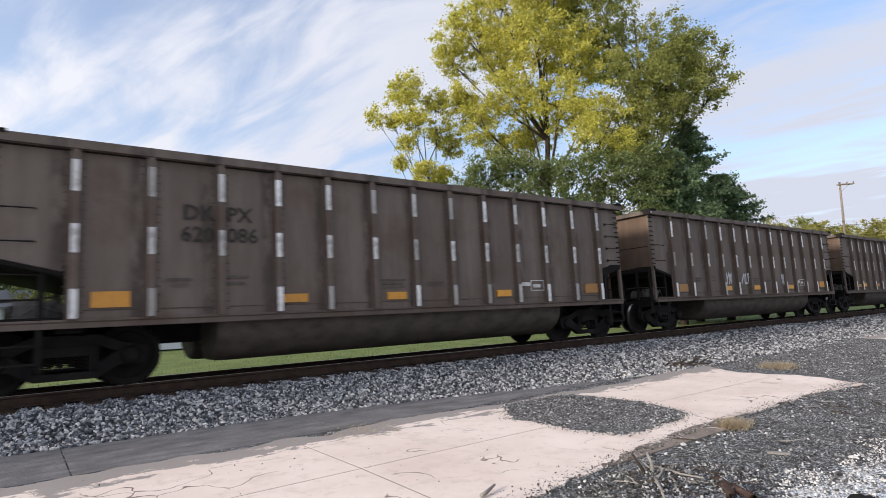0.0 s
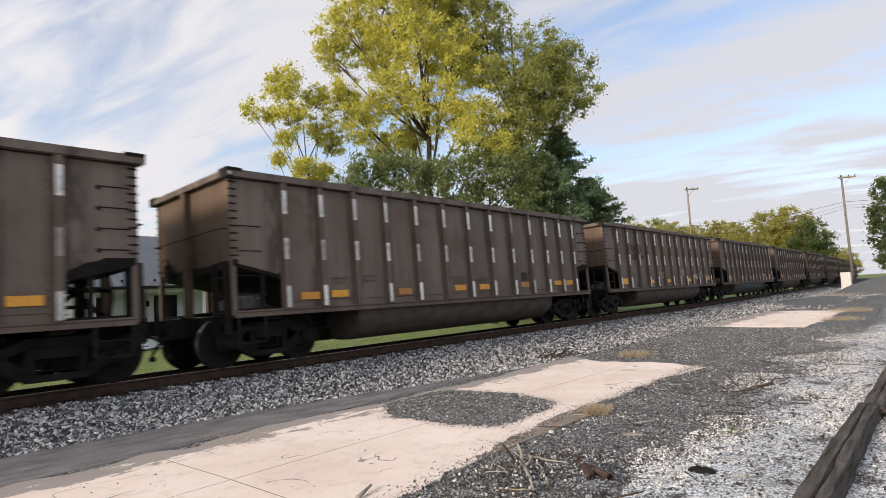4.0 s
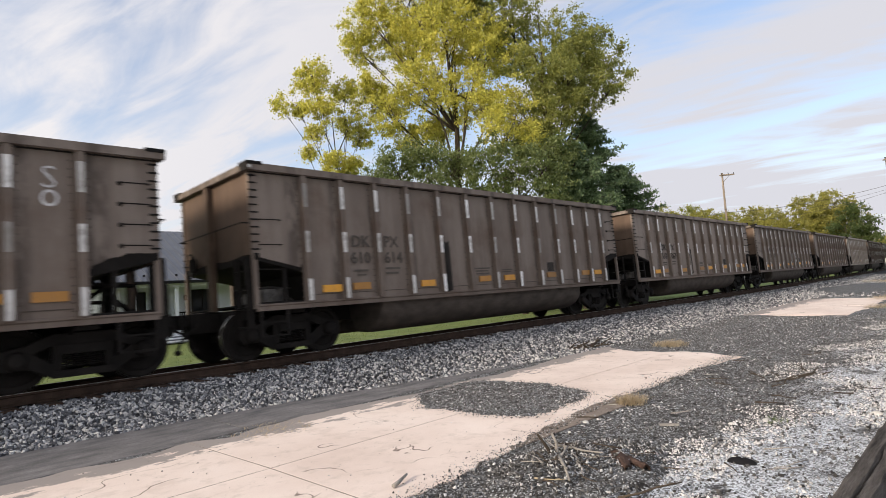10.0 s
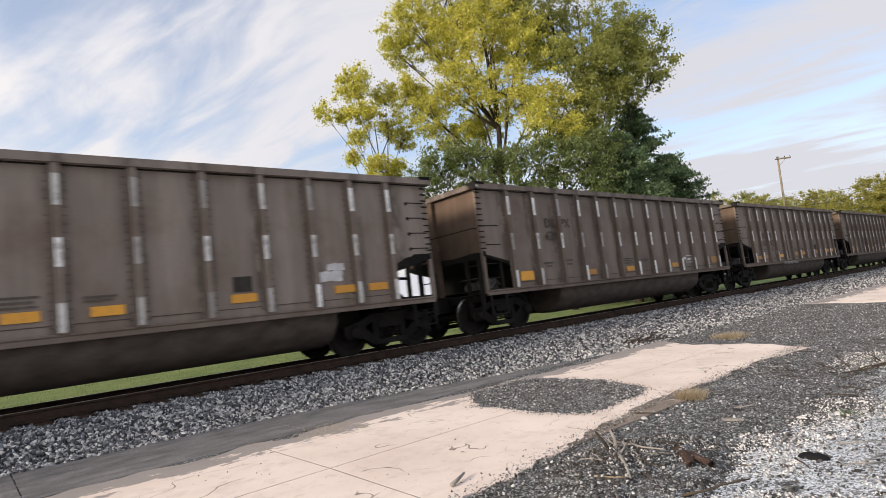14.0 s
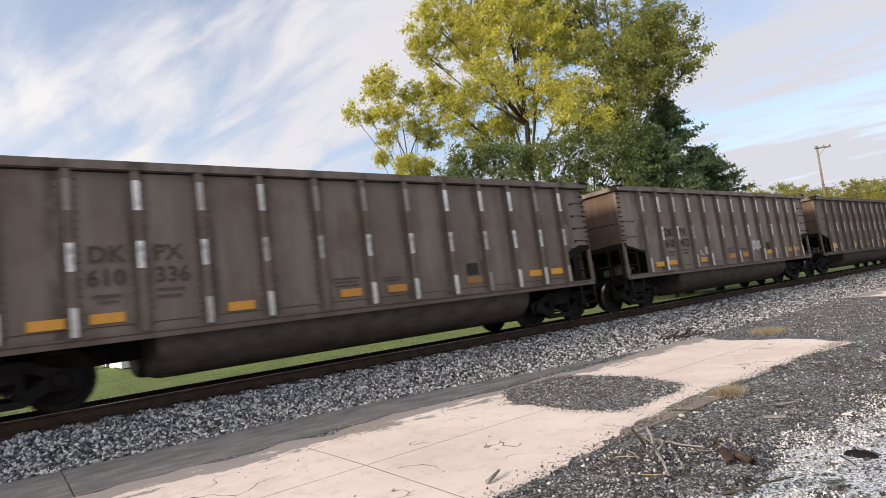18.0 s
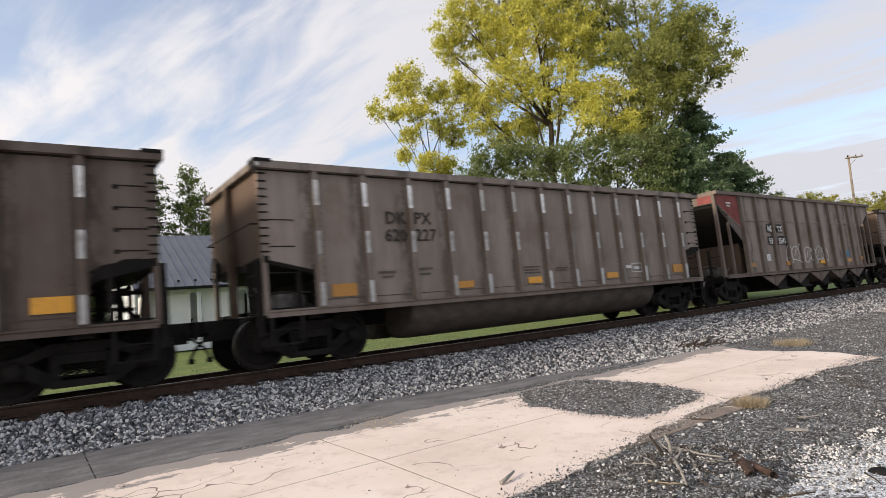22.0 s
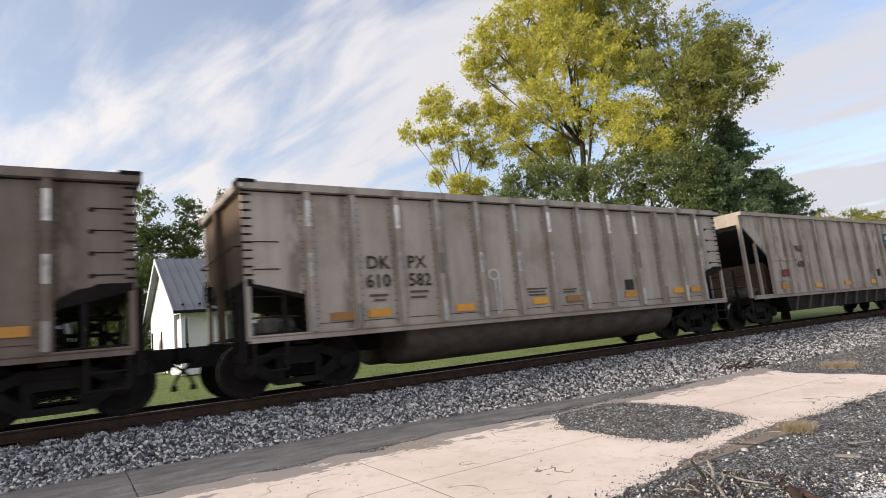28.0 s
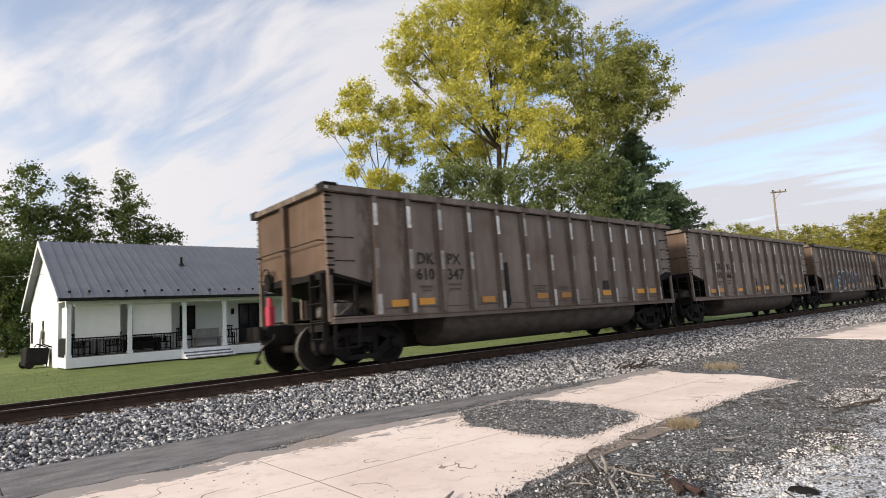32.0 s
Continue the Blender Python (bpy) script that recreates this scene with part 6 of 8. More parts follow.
for a, b, sgn in (((29.25, EAVE_Z), (RIDGE_Y, RIDGE_Z), 1), ((42.35, EAVE_Z), (RIDGE_Y, RIDGE_Z), -1)):
    g = Geo()
    g.prism([a, b, (b[0], b[1] - 0.14), (a[0], a[1] - 0.14)], "x", HX0 - 0.35, HX1 + 0.35)
    rf = part("roof", g.mesh("roof", [ROOFM]), house, "grey standing-seam metal roof")
    d = Vector((0, b[0] - a[0], b[1] - a[1]))
    sg = Geo()
    nrm = Vector((0, -d.z, d.y)).normalized() * (1 if sgn > 0 else -1)
    p0, p1 = Vector((0, a[0], a[1])), Vector((0, b[0], b[1]))
    vs = [p + Vector((dx, 0, 0)) + nrm * k for p in (p0, p1) for dx in (-0.018, 0.018) for k in (0.0, 0.035)]
    sg.add(vs, [(0, 1, 3, 2), (4, 6, 7, 5), (0, 4, 5, 1), (2, 3, 7, 6), (1, 5, 7, 3)])
    seam = sg.mesh("seam", [ROOFM])
    n = int((HX1 - HX0 + 0.7) / 0.42)
    for i in range(n + 1):
        part("seam", seam, rf, "", pose(HX0 - 0.33 + i * 0.42, 0, 0))
    if sgn > 0:
        gg = Geo()
        gg.box(-0.05, 0.05, 29.62, 29.70, EAVE_Z + 0.24, EAVE_Z + 0.33)
        guard = gg.mesh("snow_guard", [DARK])
        for i in range(18):
            part("snow_guard", guard, rf, "", pose(HX0 + 0.1 + i * 0.75, 0, 0))
g = Geo()
g.box(HX0 - 0.35, HX1 + 0.35, 29.12, 29.25, EAVE_Z - 0.15, EAVE_Z - 0.01)
part("gutter", g.mesh("gutter", [DARK], 0.02), house, "black gutter")
for x in (HX0 - 0.37,):
    for sy, ey in ((29.25, RIDGE_Y), (42.35, RIDGE_Y)):
        g = Geo()
        g.prism([(sy, EAVE_Z), (ey, RIDGE_Z), (ey, RIDGE_Z - 0.24), (sy, EAVE_Z - 0.22)], "x", x - 0.03, x)
        part("rake_board", g.mesh("rake_board", [WHITE]), house, "white rake board")
g = Geo()
g.lathe([(0.07, 0), (0.06, 0.42)], "z", 12)
g.lathe([(0.16, -0.02), (0.07, 0.08)], "z", 12)
part("vent_pipe", g.mesh("vent_pipe", [DARK]), house, "dark roof vent pipe", pose(10.1, 32.9, 4.85))
# porch
g = Geo()
g.box(HX0 - 0.02, 14.6, PORCH_Y - 0.12, HY0, 0.0, 0.44)
part("porch_floor", g.mesh("porch_floor", [WHITE], 0.02), house, "white porch base")
g = Geo()
g.box(HX0 - 0.02, HX1, PORCH_Y - 0.05, PORCH_Y + 0.13, 2.72, 2.98)
part("porch_beam", g.mesh("porch_beam", [WHITE]), house)
g = Geo()
g.box(HX0, HX1, PORCH_Y + 0.13, HY0, 2.90, 2.94)
part("porch_ceiling", g.mesh("porch_ceiling", [WHITE]), house)
g = Geo()
g.box(-0.085, 0.085, -0.085, 0.085, 0.44, 2.73)
g.box(-0.12, 0.12, -0.12, 0.12, 0.44, 0.58)
g.box(-0.12, 0.12, -0.12, 0.12, 2.62, 2.73)
pm = g.mesh("porch_post", [WHITE], 0.008)
for x in (4.45, 6.85, 9.25, 11.2, 14.45):
    part("porch_post", pm, house, "", pose(x, PORCH_Y + 0.04, 0))
for i in range(3):
    g = Geo()
    g.box(9.05, 11.35, PORCH_Y - 0.42 - 0.30 * i, PORCH_Y - 0.12 - 0.30 * i, 0.0, 0.36 - 0.13 * i)
    st = part("step", g.mesh("step", [WHITE], 0.01), house, "white porch step")
    # grey plate on the white step face stands in for the tread's shade
    g = Geo()
    g.box(9.07, 11.33, PORCH_Y - 0.424 - 0.30 * i, PORCH_Y - 0.421 - 0.30 * i, 0.01, 0.30 - 0.13 * i)
    part("riser", g.mesh("riser", [ROOFM]), st, "grey plate painting shade under a tread")


def railing(x0, x1):
    g = Geo()
    g.box(x0, x1, PORCH_Y + 0.02, PORCH_Y + 0.07, 1.22, 1.28)
    g.box(x0, x1, PORCH_Y + 0.03, PORCH_Y + 0.06, 0.55, 0.59)
    r = part("railing", g.mesh("railing", [DARK]), house, "black metal porch railing")
    b = Geo()
    b.box(-0.012, 0.012, PORCH_Y + 0.03, PORCH_Y + 0.055, 0.57, 1.24)
    bm_ = b.mesh("baluster", [DARK])
    n = int((x1 - x0) / 0.13)
    for i in range(1, n):
        part("baluster", bm_, r, "", pose(x0 + (x1 - x0) * i / n, 0, 0))


railing(4.56, 6.74)
railing(6.96, 9.14)
railing(11.3, 14.35)
GLASS, _nt, _bs = material("dark_glass", 0.08)
_bs.inputs["Base Color"].default_value = (0.012, 0.014, 0.018, 1)


def opening(name, x0, x1, z0, z1, y=HY0, label=""):
    g = Geo()
    for a, b, c, d in ((x0 - 0.09, x0, z0 - 0.06, z1 + 0.09), (x1, x1 + 0.09, z0 - 0.06, z1 + 0.09), (x0, x1, z1, z1 + 0.09), (x0, x1, z0 - 0.06, z0), ((x0 + x1) / 2 - 0.02, (x0 + x1) / 2 + 0.02, z0, z1)):
        g.box(a, b, y - 0.05, y - 0.002, c, d)
    w = part(name, g.mesh(name, [DARK]), house, label)
    g = Geo()
    g.box(x0, x1, y - 0.02, y - 0.004, z0, z1)
    part("pane", g.mesh("pane", [GLASS]), w, "dark glass")


opening("window", 7.35, 7.65, 0.95, 2.5, label="narrow dark window")
opening("window", 9.75, 10.35, 1.1, 2.5, label="dark window")
opening("door", 12.85, 13.85, 0.46, 2.52, label="dark glazed double door")
opening("window", 15.6, 16.7, 1.1, 2.5, label="dark window")
for y0, y1 in ((36.2, 36.65), (40.4, 41.1)):
    g = Geo()
    g.box(HX0 - 0.03, HX0 - 0.004, y0, y1, 1.0, 2.2)
    part("side_window", g.mesh("side_window", [GLASS]), house, "narrow dark side window")
g = Geo()
g.box(12.35, 12.47, HY0 - 0.16, HY0, 2.05, 2.35)
part("wall_lamp", g.mesh("wall_lamp", [DARK], 0.02), house, "small dark wall lamp")


def chair(x, y, turn):
    g = Geo()
    g.box(-0.28, 0.28, -0.25, 0.27, 0.38, 0.43)
    seat = thing("porch_chair", "dark metal armchair on the porch", "chair", pose(x, y, 0.44, 0, 0, turn), group="porch chairs")
    part("seat", g.mesh("seat", [DARK], 0.01), seat)
    g = Geo()
    for i in range(6):
        g.box(-0.25 + 0.09 * i, -0.21 + 0.09 * i, 0.26, 0.29, 0.43, 0.98)
    g.box(-0.28, 0.28, 0.255, 0.295, 0.95, 1.02)
    part("backrest", g.mesh("backrest", [DARK]), seat)
    lg = Geo()
    lg.box(-0.02, 0.02, -0.02, 0.02, 0, 0.62)
    lm = lg.mesh("leg", [DARK])
    for dx in (-0.26, 0.26):
        for dy in (-0.22, 0.25):
            part("leg", lm, seat, "", pose(dx, dy, 0))
        ag = Geo()
        ag.box(dx - 0.025, dx + 0.025, -0.24, 0.27, 0.62, 0.65)
        part("armrest", ag.mesh("armrest", [DARK]), seat)


for x, y, a in ((5.1, 30.7, 20), (6.4, 30.8, -30), (8.55, 30.7, 10), (9.65, 31.0, 20), (11.85, 30.9, -10)):
    chair(x, y, a)
tb = thing("porch_table", "dark round patio table on the porch", "table", pose(5.7, 30.7, 0.44))
g = Geo()
g.lathe([(0.55, 0.70), (0.57, 0.72), (0.55, 0.745)], "z", 24)
part("tabletop", g.mesh("tabletop", [DARK]), tb)
g = Geo()
g.lathe([(0.22, 0.0), (0.05, 0.06), (0.04, 0.70)], "z", 12)
part("pedestal", g.mesh("pedestal", [DARK]), tb)
settee = thing("porch_settee", "dark upholstered settee on the porch", "settee", pose(7.6, 30.9, 0.455))
g = Geo()
g.box(-0.62, 0.62, -0.34, 0.30, 0.12, 0.44)
part("seat", g.mesh("seat", [DARK], 0.05), settee)
for dx in (-0.31, 0.31):
    g = Geo()
    g.box(dx - 0.30, dx + 0.30, 0.12, 0.32, 0.44, 0.84)
    part("back_cushion", g.mesh("back_cushion", [DARK], 0.06), settee)
for dx in (-0.68, 0.68):
    g = Geo()
    g.box(dx - 0.06, dx + 0.06, -0.36, 0.32, 0.0, 0.60)
    part("armrest", g.mesh("armrest", [DARK], 0.03), settee)
bench = thing("porch_bench", "pale wooden bench against the porch wall", "bench", pose(10.9, 31.35, 0.44))
g = Geo()
g.box(-0.7, 0.7, -0.2, 0.22, 0.42, 0.47)
g.box(-0.7, 0.7, 0.2, 0.24, 0.47, 0.92)
part("seat", g.mesh("seat", [BEN := mottled("bench_grey", (0.25, 0.25, 0.25), (0.42, 0.42, 0.42), 5, 0.7)], 0.01), bench)
for dx in (-0.6, 0.6):
    g = Geo()
    g.box(dx - 0.03, dx + 0.03, -0.18, 0.2, 0, 0.42)
    part("leg", g.mesh("leg", [BEN]), bench)
cart = thing("garden_cart", "black garden cart with a bent tube handle on the lawn", "garden cart", pose(3.70, 33.9, -0.06, 0, 0, 8))
g = Geo()
g.prism([(-0.46, 0.14), (0.46, 0.14), (0.54, 0.92), (-0.40, 0.98)], "y", -0.4, 0.4)
part("tub", g.mesh("tub", [DARK], 0.05), cart)
g = Geo()
g.rod([(0.10, -0.42, 0.98), (0.22, -0.42, 1.12), (0.66, -0.42, 0.92), (0.70, -0.42, 0.98), (0.70, 0.42, 0.98), (0.66, 0.42, 0.92), (0.22, 0.42, 1.12), (0.10, 0.42, 0.98)], 0.03, 6, 0.03)
part("handle", g.mesh("handle", [DARK]), cart)
for y in (-0.40, 0.40):
    g = Geo()
    g.rod([(0.64, y, 0.95), (0.60, y, 0.5), (0.62, y, 0.0)], 0.026, 6, 0.026)
    part("leg", g.mesh("leg", [DARK]), cart)
    g = Geo()
    g.lathe([(0.0, -0.05), (0.17, -0.05), (0.20, -0.02), (0.20, 0.02), (0.17, 0.05), (0.0, 0.05)], "y", 16)
    part("wheel", g.mesh("wheel", [UNDER]), cart, "", pose(-0.30, y * 1.16, 0.20))
board = thing("board", "grey board leaning on the house's gable wall", "board", pose(4.05, 36.0, -0.02, 0, 6, 0))
g = Geo()
g.box(-0.03, 0.03, -0.16, 0.16, 0.0, 1.75)
part("plank", g.mesh("plank", [GREYWOOD := mottled("grey_board", (0.16, 0.15, 0.14), (0.27, 0.25, 0.235), 4, 0.9)], 0.01), board)
# cream blinds let down between the porch posts
BLIND = mottled("cream_blind", (0.76, 0.765, 0.76), (0.83, 0.835, 0.83), 2, 0.85, 0, 60, 0.1)
for x0, x1 in ((4.72, 6.50), (7.02, 8.72)):
    blind = thing("porch_blind", "cream roll-down blind hanging under the porch beam", "blind", pose(x0, PORCH_Y + 0.26, 0), group="porch blinds")
    g = Geo()
    g.box(0, x1 - x0, -0.008, 0.008, 1.20, 2.66)
    part("cloth", g.mesh("cloth", [BLIND]), blind)
    g = Geo()
    g.rod([(-0.03, 0, 2.70), (x1 - x0 + 0.03, 0, 2.70)], 0.045, 8, 0.045)
    part("roller", g.mesh("roller", [BLIND]), blind)
    g = Geo()
    g.box(0, x1 - x0, -0.018, 0.018, 1.16, 1.20)
    part("hem_bar", g.mesh("hem_bar", [BEN]), blind)
blind = thing("porch_blind", "cream blind over the porch's open end", "blind", pose(HX0 + 0.12, PORCH_Y + 0.3, 0), group="porch blinds")
g = Geo()
g.box(-0.008, 0.008, 0, 1.55, 1.30, 2.66)
part("cloth", g.mesh("cloth", [BLIND]), blind)
screen = part("end_screen", (lambda q: (q.box(HX0 + 0.02, HX0 + 0.06, PORCH_Y + 0.16, HY0 - 0.02, 0.45, 1.26), q.mesh("end_screen", [DARK]))[1])(Geo()), house, "dark screen at the porch end")
g = Geo()
g.box(HX0 + 0.05, 14.55, PORCH_Y - 0.10, HY0 - 0.01, 0.442, 0.455)
part("porch_boards", g.mesh("porch_boards", [GREYWOOD]), house, "dark grey porch floorboards")


def parked_car(x, y, turn, paint, label):
    """A saloon: body, glasshouse, windows, lamps and wheels."""
    car = thing("parked_car", label, "car", pose(x, y, -0.06, 0, 0, turn))
    g = Geo()
    g.prism([(-2.2, 0.30), (2.2, 0.30), (2.25, 0.55), (2.1, 0.78), (1.0, 0.90), (0.45, 1.38), (-0.9, 1.42), (-1.6, 0.98), (-2.2, 0.92), (-2.28, 0.55)], "y", -0.86, 0.86)
    part("body", g.mesh("body", [paint], 0.05), car)
    g = Geo()
    g.prism([(0.88, 0.93), (0.40, 1.32), (-0.25, 1.35), (-0.25, 0.95)], "y", -0.872, 0.872)
    part("front_window", g.mesh("front_window", [DARK]), car, "dark glass")
    g = Geo()
    g.prism([(-0.32, 0.95), (-0.32, 1.35), (-0.85, 1.35), (-1.40, 0.99)], "y", -0.872, 0.872)
    part("rear_window", g.mesh("rear_window", [DARK]), car, "dark glass")
    wg = Geo()
    wg.lathe([(0.18, -0.10), (0.31, -0.10), (0.32, 0.0), (0.31, 0.10), (0.18, 0.10)], "y", 16)
    wm = wg.mesh("wheel", [DARK])
    for wx in (-1.35, 1.4):
        for wy in (-0.80, 0.80):
            part("wheel", wm, car, "", pose(wx, wy, 0.32))


def far_cottage(x0, x1, y0, y1):
    """A low white house with a shallow grey roof, seen far behind the trees."""
    ob = thing("far_cottage", "low white house with grey roof behind the trees", "house")
    g = Geo()
    g.prism([(x0, y0), (x1, y0), (x1, y1), (x0, y1)], "z", -0.1, 2.75)
    part("wall", g.mesh("wall", [WHITE]), ob, "white siding")
    ym = (y0 + y1) / 2
    g = Geo()
    g.prism([(y0 - 0.45, 2.66), (ym, 4.15), (y1 + 0.45, 2.66), (y1 + 0.45, 2.78), (ym, 4.30), (y0 - 0.45, 2.78)], "x", x0 - 0.4, x1 + 0.4)
    part("roof", g.mesh("roof", [ROOFM]), ob)
    for wx in (x0 + 1.0, x0 + 2.6, x1 - 1.2):
        wg = Geo()
        wg.box(wx - 0.5, wx + 0.5, y0 - 0.04, y0 + 0.02, 1.0, 2.2)
        w = part("window", wg.mesh("window", [WHITE]), ob)
        pg_ = Geo()
        pg_.box(wx - 0.42, wx + 0.42, y0 - 0.055, y0 - 0.041, 1.08, 2.12)
        part("pane", pg_.mesh("pane", [DARK]), w, "dark pane")


far_cottage(-4.2, 2.4, 61.5, 67.0)
parked_car(0.6, 57.6, 5, DARK, "dark saloon parked before the far white house")
parked_car(3.6, 58.6, 8, WHITE, "white saloon parked before the far white house")
# ---- trees ----

def leaf_material(name, dark, light, thru):
    mat, nt, bs = material(name, 0.55)
    info = nt.nodes.new("ShaderNodeNewGeometry")
    big = noise_node(nt, 0.35, 3, 0.5)
    c = ramp_node(nt, info.outputs["Random Per Island"], [(0.0, dark), (1.0, light)])
    c = mix_node(nt, span_node(nt, big, 0.45, 0.65, 0, 0.35), c, light)
    nt.links.new(c, bs.inputs["Base Color"])
    tr = nt.nodes.new("ShaderNodeBsdfTranslucent")
    c2 = mix_node(nt, 0.5, c, thru)
    nt.links.new(c2, tr.inputs[0])
    mx = nt.nodes.new("ShaderNodeMixShader")
    mx.inputs[0].default_value = 0.45
    nt.links.new(bs.outputs[0], mx.inputs[1])
    nt.links.new(tr.outputs[0], mx.inputs[2])
    nt.links.new(mx.outputs[0], nt.nodes["Material Output"].inputs[0])
    return mat


BARK = mottled("bark", (0.045, 0.036, 0.028), (0.12, 0.098, 0.078), 6, 0.95, 0, 30, 0.8, (3, 3, 0.6))
LEAF_YELLOW = leaf_material("leaf_yellow_green", (0.25, 0.285, 0.068), (0.69, 0.635, 0.135), (0.95, 0.88, 0.17))
LEAF_MID = leaf_material("leaf_olive_green", (0.120, 0.158, 0.052), (0.345, 0.350, 0.094), (0.58, 0.58, 0.13))
LEAF_FAR = leaf_material("leaf_olive_gold", (0.135, 0.150, 0.042), (0.40, 0.375, 0.090), (0.62, 0.56, 0.10))
LEAF_GREEN = leaf_material("leaf_green", (0.030, 0.058, 0.020), (0.12, 0.155, 0.048), (0.20, 0.26, 0.05))
LEAF_DARK = leaf_material("needle_dark_green", (0.085, 0.140, 0.074), (0.190, 0.265, 0.130), (0.18, 0.27, 0.10))
LEAF_BLUE = leaf_material("leaf_grey_green", (0.062, 0.100, 0.040), (0.205, 0.245, 0.094), (0.34, 0.40, 0.10))


def leaf_cloud(clumps, per, size, seed, droop=0.35):
    """Small folded leaves scattered in clumps of (place, radius)."""
    r = np.random.default_rng(seed)
    cs = np.array([c for c, _ in clumps])
    rs = np.array([q for _, q in clumps])
    idx = np.repeat(np.arange(len(cs)), per)
    n = len(idx)
    d = r.normal(size=(n, 3))
    d /= np.linalg.norm(d, axis=1)[:, None]
    rad = rs[idx] * np.minimum(np.abs(r.normal(size=n)) * 0.60, 1.15)
    p = cs[idx] + d * rad[:, None] * np.array([1, 1, 0.75])
    a = r.normal(size=(n, 3))
    a[:, 2] -= droop
    a /= np.linalg.norm(a, axis=1)[:, None]
    b = np.cross(a, r.normal(size=(n, 3)))
    b /= np.linalg.norm(b, axis=1)[:, None] + 1e-9
    s = size * (0.65 + 0.7 * r.random(n))[:, None]
    v = np.stack([p - a * s * 0.5, p + b * s * 0.32, p + a * s * 0.5, p - b * s * 0.32], 1).reshape(-1, 3)
    me = bpy.data.meshes.new("crown")
    me.vertices.add(4 * n)
    me.vertices.foreach_set("co", v.ravel())
    me.loops.add(4 * n)
    me.loops.foreach_set("vertex_index", np.arange(4 * n))
    me.polygons.add(n)
    me.polygons.foreach_set("loop_start", np.arange(0, 4 * n, 4))
    me.polygons.foreach_set("loop_total", np.full(n, 4))
    me.update(calc_edges=True)
    return me


def grow(g, p, d, length, r, depth, rng, tips, spread=0.62, up=0.25, kids=3):
    """A limb that bends, tapers and forks."""
    path, q, dd = [p], Vector(p), Vector(d).normalized()
    n = 4
    for i in range(n):
        dd = (dd + Vector((rng.uniform(-1, 1), rng.uniform(-1, 1), rng.uniform(-0.6, 1) * 0.8)) * 0.16 + Vector((0, 0, up * 0.15))).normalized()
        q = q + dd * length / n
        path.append(q.copy())
    g.rod(path, r, 6 if depth > 1 else 4, r * 0.55)
    if depth == 0:
        tips.append((q, dd))
        return
    for k in range(kids):
        f = path[-1] if k == 0 else path[rng.randint(2, n)]
        side = Vector((rng.uniform(-1, 1), rng.uniform(-1, 1), rng.uniform(-0.25, 0.9)))
        nd = (dd * (1 - spread) + side.normalized() * spread + Vector((0, 0, up * 0.3))).normalized()
        grow(g, f, nd, length * rng.uniform(0.62, 0.82), r * rng.uniform(0.48, 0.62), depth - 1, rng, tips, spread, up, kids)
    if depth <= 2:
        tips.append((path[2], dd))


def conifer(name, label, x, y, hgt, spread, leaf, seed, per=46, size=0.17, clump=0.46):
    """A conifer with whorls of drooping boughs."""
    rng = random.Random(seed)
    g = Geo()
    g.rod([(0, 0, -0.3), (0.1, 0, hgt * 0.5), (0, 0.1, hgt)], 0.28, 8, 0.03)
    clumps = []
    z = hgt * 0.10
    while z < hgt * 0.985:
        f = (z / hgt)
        reach = spread * (1 - f) ** 0.65 * (0.8 + 0.2 * math.sin(11 * f))
        for k in range(8):
            a = rng.uniform(0, 2 * math.pi)
            rr = reach * rng.uniform(0.30, 1.25) + 0.15
            tip = Vector((math.cos(a) * rr, math.sin(a) * rr, z + rr * 0.12))
            g.rod([(0, 0, z), tuple(tip * 0.6 + Vector((0, 0, z * 0.4 + 0.1))), tuple(tip)], 0.05 * (1 - f) + 0.015, 4, 0.01)
            for q in (0.35, 0.6, 0.82, 1.0):
                clumps.append(((tip.x * q, tip.y * q, z + (tip.z - z) * q), clump * rng.uniform(0.7, 1.2) * (1.1 - 0.4 * f)))
        z += hgt * 0.030
    ob = thing(name, label, "tree", pose(x, y, 0))
    part("trunk", g.mesh("trunk", [BARK], smooth=True), ob, "straight brown trunk with boughs")
    me = leaf_cloud(clumps, per, size, seed, 0.1)
    me.materials.append(leaf)
    part("crown", me, ob)
    return ob


